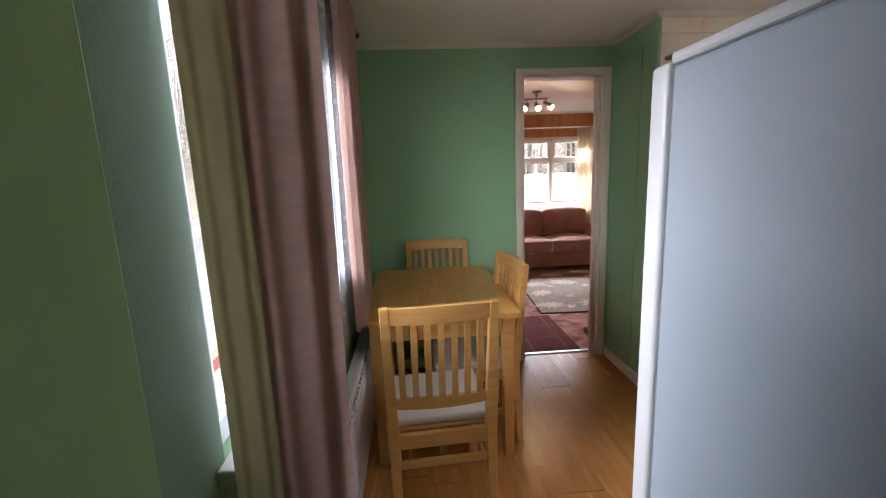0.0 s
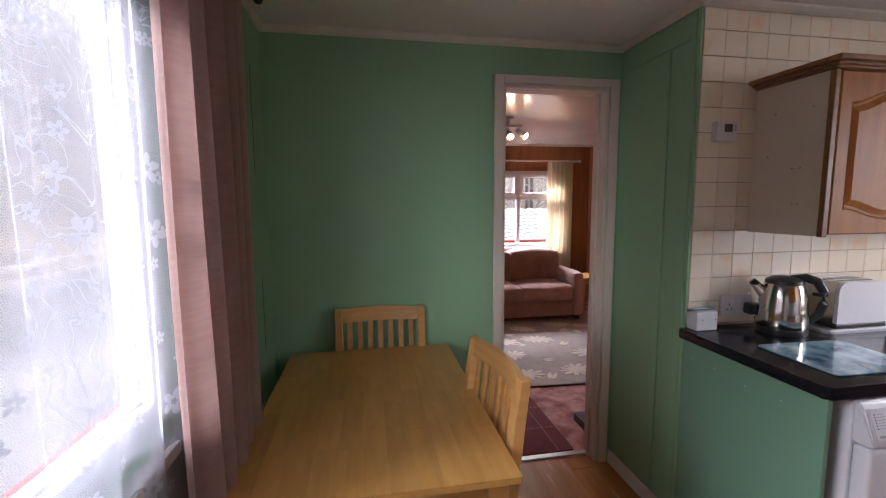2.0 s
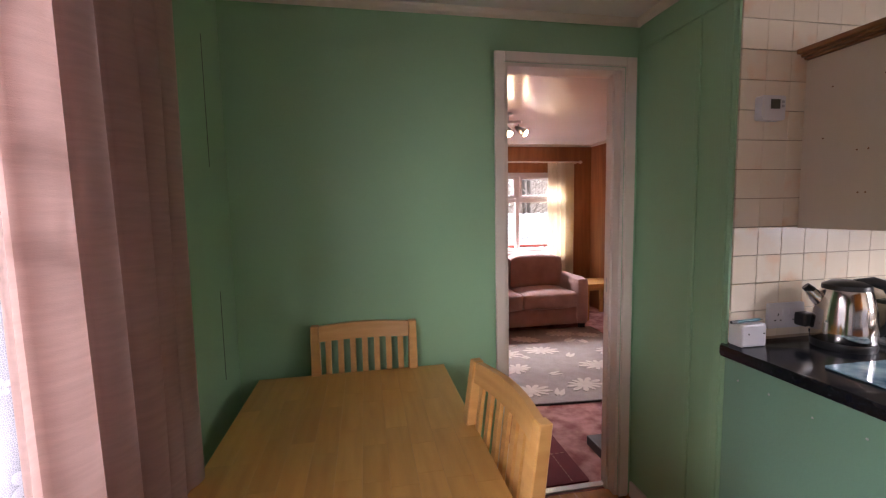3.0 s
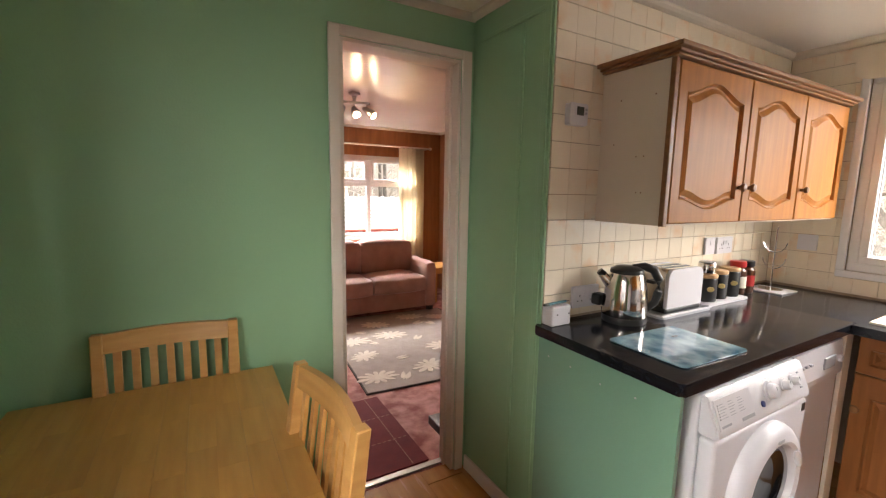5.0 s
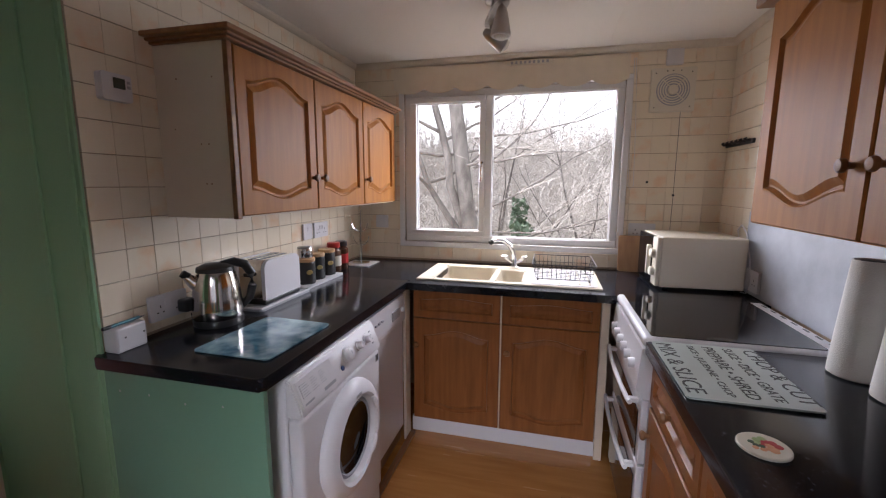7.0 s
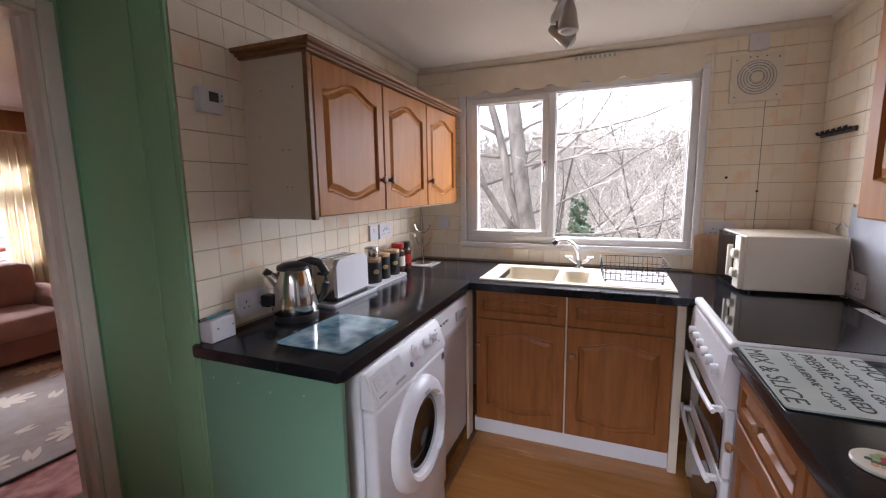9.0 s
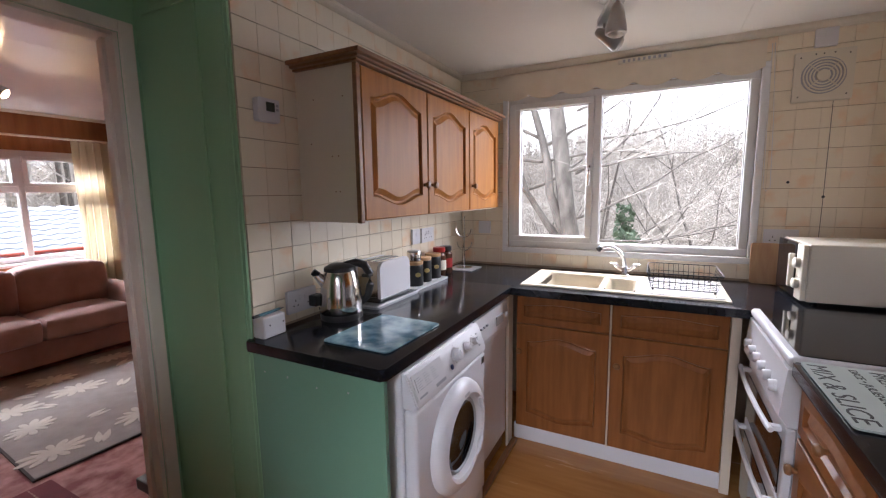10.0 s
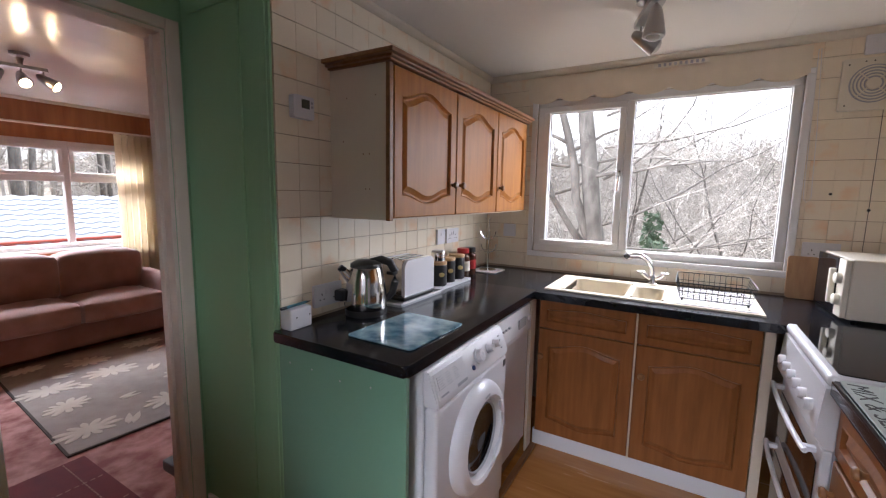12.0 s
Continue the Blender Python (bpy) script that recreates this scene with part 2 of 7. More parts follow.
M_STEEL = surf("polished_steel", (0.62, 0.58, 0.54), (0.70, 0.66, 0.62), 3.0, 0.12, bump=0.0, metal=1.0)
M_CHROME = surf("chrome", (0.75, 0.75, 0.76), (0.8, 0.8, 0.8), 3.0, 0.08, bump=0.0, metal=1.0)
M_SATIN = surf("satin_nickel", (0.42, 0.41, 0.40), (0.50, 0.49, 0.48), 3.0, 0.32, bump=0.0, metal=1.0)
M_SINK = surf("cream_composite_sink", (0.66, 0.59, 0.46), (0.70, 0.63, 0.50), 4.0, 0.3, bump=0.0)
M_PINK = surf("dusty_pink_curtain", (0.62, 0.445, 0.395), (0.70, 0.515, 0.46), 14.0, 0.6, stretch=(1, 1, 8), bump=0.35, fine=120, sheen=0.3, through_light=0.45)
M_LINING = surf("olive_curtain_lining", (0.46, 0.42, 0.25), (0.53, 0.49, 0.31), 5.0, 0.8, bump=0.2, fine=200, through_light=0.35)
M_LACE = lace_mat("white_lace_net")
M_SOFA = surf("rose_brown_suede", (0.29, 0.15, 0.12), (0.42, 0.24, 0.20), 5.0, 0.85, bump=0.3, fine=160, sheen=0.5, detail=6)
M_RUG = surf("taupe_rug_pile", (0.30, 0.255, 0.23), (0.37, 0.32, 0.29), 10.0, 0.95, bump=0.6, fine=300, depth=0.004)
M_RUG_LEAF = surf("cream_rug_leaf", (0.56, 0.50, 0.44), (0.64, 0.58, 0.51), 14.0, 0.95, bump=0.6, fine=300, depth=0.004)
M_RUG_EDGE = surf("rug_binding", (0.05, 0.035, 0.03), (0.08, 0.06, 0.05), 10.0, 0.9)
M_MAT = surf("maroon_mat", (0.14, 0.018, 0.026), (0.19, 0.03, 0.036), 12.0, 0.95, bump=0.6, fine=300, depth=0.003)
M_MATLINE = surf("mat_line", (0.33, 0.16, 0.13), (0.42, 0.22, 0.18), 40.0, 0.95)
M_CARPET = surf("pink_patterned_carpet", (0.25, 0.075, 0.07), (0.55, 0.29, 0.26), 9.0, 0.95, bump=0.6, fine=300, depth=0.004, detail=7, spread=(0.36, 0.62))
M_PANEL = surf("teak_wall_panel", (0.26, 0.095, 0.03), (0.37, 0.15, 0.052), 3.5, 0.42, stretch=(5, 5, 0.5), bump=0.06, fine=100)
M_CREAMCURT = surf("cream_curtain", (0.76, 0.67, 0.49), (0.83, 0.75, 0.58), 10.0, 0.8, stretch=(1, 1, 0.3), bump=0.3, fine=240, through_light=0.5)
M_SLATE = surf("dark_hearth_slate", (0.035, 0.035, 0.04), (0.07, 0.07, 0.075), 9.0, 0.5, bump=0.3)
M_SPLASH = surf("blue_grey_splashback", (0.36, 0.38, 0.42), (0.50, 0.52, 0.56), 7.0, 0.4, bump=0.12, fine=60, detail=7)
M_BLUEGLASS = surf("teal_marbled_glass", (0.015, 0.10, 0.17), (0.36, 0.56, 0.64), 10.0, 0.10, bump=0.0, detail=8, spread=(0.38, 0.66))
M_BOARD = surf("frosted_glass_board", (0.40, 0.45, 0.42), (0.46, 0.51, 0.48), 8.0, 0.3, bump=0.05, fine=300)
M_INK = surf("black_print", (0.02, 0.02, 0.02), (0.03, 0.03, 0.03), 5.0, 0.5, bump=0.0)
M_PEACH = surf("peach_print", (0.62, 0.26, 0.13), (0.75, 0.42, 0.22), 60.0, 0.35, bump=0.0)
M_PALEGREEN = surf("pale_green_print", (0.25, 0.36, 0.12), (0.42, 0.50, 0.24), 60.0, 0.35, bump=0.0)
M_BARK = surf("bark", (0.08, 0.073, 0.064), (0.20, 0.185, 0.165), 9.0, 0.95, stretch=(1, 1, 0.4), bump=0.7, fine=40, depth=0.02)
M_TWIG = surf("pale_twigs", (0.30, 0.28, 0.25), (0.48, 0.455, 0.41), 2.0, 0.95, bump=0.0)
M_IVY = surf("ivy_green", (0.04, 0.075, 0.04), (0.085, 0.125, 0.07), 6.0, 0.6, bump=0.0)
M_GRAVEL = surf("pale_gravel", (0.075, 0.074, 0.072), (0.15, 0.149, 0.147), 0.5, 0.95, bump=0.5, fine=30, detail=8, depth=0.02)
M_GROUND = surf("leaf_litter", (0.075, 0.062, 0.046), (0.19, 0.165, 0.125), 0.5, 0.95, bump=0.5, fine=14, detail=8, depth=0.02)
M_FELT = surf("grey_roof_tiles", (0.17, 0.20, 0.24), (0.25, 0.29, 0.33), 3.0, 0.6, bump=0.2, vary=0.08)
M_REDWOOD = surf("red_stained_boards", (0.20, 0.035, 0.022), (0.27, 0.055, 0.04), 4.0, 0.7, bump=0.2, vary=0.06)


# ---- small builders ----
def thing(name, at, label="", category="", group="", kind=""):
    ob = new(name)
    ob.location = at
    ob.empty_display_size = 0.1
    return tagged(ob, label, category, group, kind)


BASES = {}


def part(name, bm, material, parent, label="", smooth=False):
    """Links a bmesh, made in world coordinates, as one mesh under a thing or a part."""
    base = BASES.get(parent.name)
    if base is None:
        base = Vector(parent.location)
    bmesh.ops.translate(bm, verts=bm.verts, vec=-base)
    bmesh.ops.recalc_face_normals(bm, faces=bm.faces)
    me = bpy.data.meshes.new(name)
    bm.to_mesh(me)
    bm.free()
    me.materials.append(material)
    if smooth:
        me.shade_smooth()
        me.set_sharp_from_angle(angle=radians(38))
    ob = new(name, me)
    ob.parent = parent
    BASES[ob.name] = base
    return tagged(ob, label)


def solid(name, bm, material, label="", category="", group="", kind="", smooth=False, at=None):
    """A thing that is one mesh; its origin lies at its base."""
    bmesh.ops.recalc_face_normals(bm, faces=bm.faces)
    lo = Vector([min(v.co[i] for v in bm.verts) for i in range(3)])
    hi = Vector([max(v.co[i] for v in bm.verts) for i in range(3)])
    o = Vector(at) if at is not None else Vector(((lo.x + hi.x) / 2, (lo.y + hi.y) / 2, lo.z))
    bmesh.ops.translate(bm, verts=bm.verts, vec=-o)
    me = bpy.data.meshes.new(name)
    bm.to_mesh(me)
    bm.free()
    me.materials.append(material)
    if smooth:
        me.shade_smooth()
        me.set_sharp_from_angle(angle=radians(38))
    ob = new(name, me)
    ob.location = o
    BASES[ob.name] = o
    return tagged(ob, label, category, group, kind)


def B():
    return bmesh.new()


def box(bm, x0, x1, y0, y1, z0, z1, bevel=0.0, seg=2):
    r = bmesh.ops.create_cube(bm, size=1.0)
    vs = r["verts"]
    for v in vs:
        v.co = Vector(((x0 + x1) / 2 + v.co.x * (x1 - x0), (y0 + y1) / 2 + v.co.y * (y1 - y0), (z0 + z1) / 2 + v.co.z * (z1 - z0)))
    if bevel:
        es = list({e for v in vs for e in v.link_edges})
        bmesh.ops.bevel(bm, geom=es, offset=bevel, segments=seg, affect="EDGES", profile=0.5)
    return bm


def lathe(bm, profile, at=(0, 0, 0), n=28, axis="z", squash=1.0, caps=(True, True)):
    """Turns a profile of (radius, height) about an axis through at."""
    rings = []
    for r, h in profile:
        ring = []
        for k in range(n):
            a = 2 * math.pi * k / n
            u, v = r * math.cos(a), r * math.sin(a) * squash
            p = {"z": (u, v, h), "x": (h, u, v), "y": (u, h, v)}[axis]
            ring.append(bm.verts.new(Vector(at) + Vector(p)))
        rings.append(ring)
    for a, b in zip(rings, rings[1:]):
        for k in range(n):
            bm.faces.new((a[k], a[(k + 1) % n], b[(k + 1) % n], b[k]))
    if caps[0]:
        bm.faces.new(rings[0])
    if caps[1]:
        bm.faces.new(rings[-1])
    return bm


def tube(bm, pts, radius, n=8, caps=True):
    """A round bar along points; radius may be a list."""
    pts = [Vector(p) for p in pts]
    rad = radius if isinstance(radius, (list, tuple)) else [radius] * len(pts)
    rings = []
    up = Vector((0, 0, 1))
    for i, p in enumerate(pts):
        d = (pts[min(i + 1, len(pts) - 1)] - pts[max(i - 1, 0)]).normalized()
        s = d.cross(up)
        if s.length < 0.05:
            s = d.cross(Vector((1, 0, 0)))
        s.normalize()
        t = s.cross(d)
        rings.append([bm.verts.new(p + (s * math.cos(2 * math.pi * k / n) + t * math.sin(2 * math.pi * k / n)) * rad[i]) for k in range(n)])
    for a, b in zip(rings, rings[1:]):
        for k in range(n):
            bm.faces.new((a[k], a[(k + 1) % n], b[(k + 1) % n], b[k]))
    if caps:
        bm.faces.new(rings[0])
        bm.faces.new(rings[-1])
    return bm


def prism(bm, outline, place, depth):
    """Extrudes a 2D outline; place(u, v, w) gives the world point."""
    a = [bm.verts.new(place(u, v, 0.0)) for u, v in outline]
    b = [bm.verts.new(place(u, v, depth)) for u, v in outline]
    n = len(a)
    bm.faces.new(a)
    bm.faces.new(b)
    for k in range(n):
        bm.faces.new((a[k], a[(k + 1) % n], b[(k + 1) % n], b[k]))
    return bm


def round_rect(u0, u1, v0, v1, r, n=5):
    pts = []
    for cu, cv, a0 in ((u1 - r, v1 - r, 0), (u0 + r, v1 - r, 90), (u0 + r, v0 + r, 180), (u1 - r, v0 + r, 270)):
        for k in range(n + 1):
            a = radians(a0 + 90 * k / n)
            pts.append((cu + r * math.cos(a), cv + r * math.sin(a)))
    return pts


def bars(bm, axis, at0, at1, a0, a1, z0, z1, openings):
    """A wall slab with openings: axis 'x' means that it runs along x, at0..at1 is its thickness."""
    us = sorted({a0, a1, *[v for o in openings for v in o[:2]]})
    zs = sorted({z0, z1, *[v for o in openings for v in o[2:]]})
    for u0, u1 in zip(us, us[1:]):
        for w0, w1 in zip(zs, zs[1:]):
            um, wm = (u0 + u1) / 2, (w0 + w1) / 2
            if any(o[0] < um < o[1] and o[2] < wm < o[3] for o in openings):
                continue
            if axis == "x":
                box(bm, u0, u1, at0, at1, w0, w1)
            else:
                box(bm, at0, at1, u0, u1, w0, w1)
    bmesh.ops.remove_doubles(bm, verts=bm.verts, dist=0.0001)
    dup = [f for f in bm.faces if all(len(e.link_faces) > 2 for e in f.edges)]
    return bm


# ---- rooms ----
WEST, NORTH, TILEW, EAST, SOUTH, SIDE, CEIL = 0.0, 3.14, 2.635, 3.52, 0.385, 1.725, 2.20
LIV_N, LIV_E, LIV_C = 6.80, 3.60, 2.24
DOOR = (1.10, 1.66, 0.0, 2.0)
WIN_W = (0.93, 2.16, 0.93, 1.92)
WIN_E = (0.935, 2.285, 1.04, 2.02)
WIN_N = (0.70, 3.24, 0.80, 1.87)

S = dict(kind="structure")
fl = solid("floor", box(box(B(), -0.05, 3.56, 0.30, 3.20, -0.12, -0.012), -0.05, 0.78, -1.0, 0.30, -0.12, -0.012), M_FLOORBASE, "laminate floor of warm honey-brown planks", "floor", **S)
solid("floor_living", box(B(), -0.05, 3.65, 3.20, 6.85, -0.12, 0.0), M_CARPET, "pink and red patterned living room carpet", "carpet", **S)
solid("wall_north", bars(B(), "x", NORTH, NORTH + 0.06, 0.0, SIDE, 0, CEIL, [DOOR]), M_GREEN, "green painted wall with a doorway to the living room", "wall", **S)
solid("wall_living_south", bars(B(), "x", NORTH + 0.06, NORTH + 0.11, 0.0, LIV_E, 0, LIV_C, [DOOR]), M_PANEL, "wood-panelled back of the dividing wall", "wall", **S)
solid("wall_west", bars(B(), "y", -0.1, 0.0, -1.0, NORTH, 0, CEIL, [WIN_W]), M_GREEN, "green painted outer wall with a wide window", "wall", **S)
solid("wall_west_pier", box(B(), 0.0, 0.075, -1.0, 0.66, 0, CEIL, 0.004), M_GREEN_PIER_LIT, "yellow-green wall projection beside the window, with light painted in", "wall", **S)
solid("wall_side", box(B(), SIDE, SIDE + 0.05, TILEW + 0.05, NORTH, 0, CEIL), M_GREEN, "green painted return wall beside the doorway", "wall", **S)
solid("wall_side_end", box(B(), SIDE - 0.004, SIDE + 0.006, TILEW - 0.010, TILEW + 0.05, 0, CEIL, 0.002), M_GREEN, "green corner board", "wall", **S)
wt = solid("wall_tiled_north", box(B(), SIDE + 0.0065, EAST, TILEW, TILEW + 0.06, 0, CEIL), M_GROUT, "kitchen wall of cream marbled tiles", "wall", **S)
we = solid("wall_east", bars(B(), "y", EAST, EAST + 0.1, SOUTH - 0.1, NORTH, 0, CEIL, [WIN_E]), M_GROUT, "kitchen window wall of cream marbled tiles", "wall", **S)
ws = solid("wall_south", box(B(), 0.70, EAST, SOUTH - 0.1, SOUTH, 0, CEIL), M_GROUT, "kitchen wall of cream marbled tiles behind the cooker", "wall", **S)
solid("wall_corridor", box(B(), 0.70, 0.80, -1.0, SOUTH - 0.1, 0, CEIL), M_GREEN, "plain green corridor wall", "wall", **S)
solid("wall_back", box(B(), -0.1, 0.80, -1.1, -1.0, 0, CEIL), M_GREEN, "plain green end wall", "wall", **S)
solid("wall_living_north", bars(B(), "x", LIV_N, LIV_N + 0.1, -0.1, LIV_E + 0.1, 0, LIV_C, [WIN_N]), M_PANEL, "teak-panelled living room wall with a wide window", "wall", **S)
solid("wall_living_east", box(B(), LIV_E, LIV_E + 0.1, NORTH + 0.11, LIV_N, 0, LIV_C), M_PANEL, "teak-panelled living room wall", "wall", **S)
solid("wall_living_west", box(B(), -0.1, 0.0, NORTH, LIV_N, 0, LIV_C), M_PANEL, "teak-panelled living room wall", "wall", **S)


def ceiling(name, x0, x1, y0, y1, z, step, label, mat=M_CEIL):
    bm = B()
    box(bm, x0, x1, y0, y1, z + 0.006, z + 0.08)
    n = max(1, round((y1 - y0) / step))
    w = (y1 - y0) / n
    for k in range(n):
        box(bm, x0, x1, y0 + k * w + 0.0006, y0 + (k + 1) * w - 0.0006, z, z + 0.006)
    return solid(name, bm, mat, label, "ceiling", **S)


ceiling("ceiling", -0.1, EAST + 0.1, -1.1, NORTH + 0.06, CEIL, 2.2, "off-white boarded ceiling with faint joints")
ceiling("ceiling_living", -0.1, LIV_E + 0.1, NORTH + 0.06, LIV_N + 0.1, LIV_C, 1.22, "pale glossy living room ceiling", M_CEIL_GLOSS)


def cove(name, a, b, inward, w=0.028, label="thin painted ceiling trim"):
    """A quarter-round trim along a line below the ceiling."""
    a, b, i = Vector(a), Vector(b), Vector(inward)
    bm = B()
    prof = [(0, 0), (w, 0), (w * 0.92, -w * 0.35), (w * 0.6, -w * 0.75), (0.006, -w), (0, -w)]
    ra = [bm.verts.new(a + i * u + Vector((0, 0, v))) for u, v in prof]
    rb = [bm.verts.new(b + i * u + Vector((0, 0, v))) for u, v in prof]
    for k in range(len(prof)):
        j = (k + 1) % len(prof)
        bm.faces.new((ra[k], ra[j], rb[j], rb[k]))
    bm.faces.new(ra)
    bm.faces.new(rb)
    solid(name, bm, M_COVE, label, "trim", **S)


zc = CEIL - 0.001
cove("trim_north", (0, NORTH - 0.001, zc), (SIDE, NORTH - 0.001, zc), (0, -1, 0))
cove("trim_side", (SIDE - 0.005, TILEW - 0.03, zc), (SIDE - 0.005, NORTH, zc), (-1, 0, 0))
cove("trim_tiled", (SIDE, TILEW - 0.009, zc), (EAST, TILEW - 0.009, zc), (0, -1, 0))
cove("trim_east", (EAST - 0.009, SOUTH, zc), (EAST - 0.009, TILEW, zc), (-1, 0, 0), 0.034)
cove("trim_south", (0.8, SOUTH + 0.009, zc), (EAST, SOUTH + 0.009, zc), (0, 1, 0))
cove("trim_west", (0.001, 0.66, zc), (0.001, NORTH, zc), (1, 0, 0))
cove("trim_living_north", (0, LIV_N - 0.001, LIV_C - 0.001), (LIV_E, LIV_N - 0.001, LIV_C - 0.001), (0, -1, 0))
cove("trim_living_east", (LIV_E - 0.001, 3.3, LIV_C - 0.001), (LIV_E - 0.001, LIV_N, LIV_C - 0.001), (-1, 0, 0))

# skirting along the green return wall and the north wall
solid("baseboard_side", box(B(), SIDE - 0.014, SIDE - 0.001, 2.05, NORTH - 0.018, 0, 0.075, 0.004), M_SKIRT, "white painted skirting board", "skirting", **S)
solid("baseboard_north", box(B(), 0.002, 1.05, NORTH - 0.014, NORTH - 0.001, 0, 0.075, 0.004), M_SKIRT, "white painted skirting board", "skirting", **S)

# vertical cover strips on the green return wall
for y, w in ((2.79, 0.022), (2.655, 0.03)):
    solid("trim_batten", box(B(), SIDE - 0.009, SIDE - 0.0005, y - w / 2, y + w / 2, 0.08, 2.06 if w < 0.025 else CEIL - 0.03, 0.003), M_GREEN, "green painted cover strip", "trim", **S)
solid("trim_batten_top", box(B(), SIDE - 0.009, SIDE - 0.0005, 2.67, 3.09, 2.065, 2.085, 0.003), M_GREEN, "green painted cover strip", "trim", **S)

# door frame: lining and architrave
df = thing("door_1", (1.38, NORTH, 0), "cream painted door frame, open to the living room", "doorway", **S)
for x0, x1 in ((1.055, 1.10), (1.66, 1.708)):
    part("architrave", box(B(), x0, x1, NORTH - 0.016, NORTH - 0.0005, 0, 2.04, 0.004), M_FRAMEPAINT, df)
part("architrave", box(B(), 1.10, 1.66, NORTH - 0.016, NORTH - 0.0005, 2.0, 2.04, 0.004), M_FRAMEPAINT, df)
for x0, x1 in ((1.0995, 1.116), (1.644, 1.6605)):
    part("lining", box(B(), x0, x1, NORTH - 0.0005, NORTH + 0.115, 0, 2.0, 0.002), M_FRAMEPAINT, df)
part("lining", box(B(), 1.116, 1.644, NORTH - 0.0005, NORTH + 0.115, 1.985, 2.0005, 0.002), M_FRAMEPAINT, df)
part("stop", box(B(), 1.630, 1.644, NORTH + 0.05, NORTH + 0.07, 0, 1.985, 0.002), M_FRAMEPAINT, df)
part("strike_plate", box(B(), 1.6415, 1.6445, NORTH + 0.072, NORTH + 0.094, 0.98, 1.05, 0.001), M_SATIN, df, "small worn steel strike plate")
part("threshold", box(B(), 1.10, 1.66, NORTH + 0.07, NORTH + 0.105, -0.005, 0.008, 0.003), M_SATIN, df, "thin metal threshold strip")


def window(name, axis, at, a0, a1, z0, z1, splits, label, out, depth=0.06, f=0.05, openers=()):
    """A plastic window set in a wall. axis: along which it runs; at: the inner face; out: +1 or -1, the way outside.
    splits: the bays' edges; openers: bays with a sash frame, with an optional transom height."""
    def bx(bm, u0, u1, w0, w1, d0, d1, bev=0.004):
        lo, hi = sorted((at + out * d0, at + out * d1))
        return box(bm, u0, u1, lo, hi, w0, w1, bev) if axis == "x" else box(bm, lo, hi, u0, u1, w0, w1, bev)
    mid = (a0 + a1) / 2
    t = thing(name, (mid, at, z0) if axis == "x" else (at, mid, z0), label, "window", **S)
    fr = B()
    bx(fr, a0, a1, z0, z0 + f, 0, depth)
    bx(fr, a0, a1, z1 - f, z1, 0, depth)
    bx(fr, a0, a0 + f, z0 + f, z1 - f, 0, depth)
    bx(fr, a1 - f, a1, z0 + f, z1 - f, 0, depth)
    for s in splits[1:-1]:
        bx(fr, s - f / 2, s + f / 2, z0 + f, z1 - f, 0, depth)
    part("window_frame", fr, M_UPVC, t)
    for k, (s0, s1) in enumerate(zip(splits, splits[1:])):
        u0 = s0 + (f if k == 0 else f / 2)
        u1 = s1 - (f if k == len(splits) - 2 else f / 2)
        rows = [(z0 + f, z1 - f)]
        tr = dict(openers).get(k, "none")
        if isinstance(tr, float):
            tb = B()
            bx(tb, u0, u1, tr - f / 2, tr + f / 2, 0, depth)
            part("transom", tb, M_UPVC, t)
            rows = [(z0 + f, tr - f / 2), (tr + f / 2, z1 - f)]
        for r, (w0, w1) in enumerate(rows):
            g = 0.006
            if tr != "none" and r == len(rows) - 1:
                sb = B()
                sw = 0.038
                bx(sb, u0 + 0.002, u1 - 0.002, w0 + 0.002, w0 + sw, -0.012, depth - 0.01)
                bx(sb, u0 + 0.002, u1 - 0.002, w1 - sw, w1 - 0.002, -0.012, depth - 0.01)
                bx(sb, u0 + 0.002, u0 + sw, w0 + sw, w1 - sw, -0.012, depth - 0.01)
                bx(sb, u1 - sw, u1 - 0.002, w0 + sw, w1 - sw, -0.012, depth - 0.01)
                part("sash", sb, M_UPVC, t)
                g = -sw + 0.006
            pb = B()
            bx(pb, u0 - g, u1 + g, w0 - g, w1 + g, depth * 0.45, depth * 0.45 + 0.004, 0)
            p = part("pane", pb, M_GLASS, t)
            p.visible_shadow = False
            kb = B()
            for q in ((u0 - g, u1 + g, w0 - g, w0 - g + 0.012), (u0 - g, u1 + g, w1 + g - 0.012, w1 + g),
                      (u0 - g, u0 - g + 0.012, w0 - g + 0.012, w1 + g - 0.012), (u1 + g - 0.012, u1 + g, w0 - g + 0.012, w1 + g - 0.012)):
                bx(kb, *q, depth * 0.45 - 0.014, depth * 0.45 - 0.0005, 0.002)
            part("glazing_bead", kb, M_UPVC, t)
    return t


win_w = window("window_1", "y", -0.02, *WIN_W, [WIN_W[0], 1.575, WIN_W[1]], "white plastic window behind lace net", -1, openers=((1, True),))
part("window_sill", box(B(), -0.02, 0.035, WIN_W[0] - 0.03, WIN_W[1] + 0.03, WIN_W[2] - 0.03, WIN_W[2] - 0.0005, 0.004), M_UPVC, win_w)
win_e = window("window_2", "y", EAST + 0.012, *WIN_E, [WIN_E[0], 1.725, WIN_E[1]], "white plastic kitchen window onto bare woods", 1, f=0.042, openers=((1, True),))
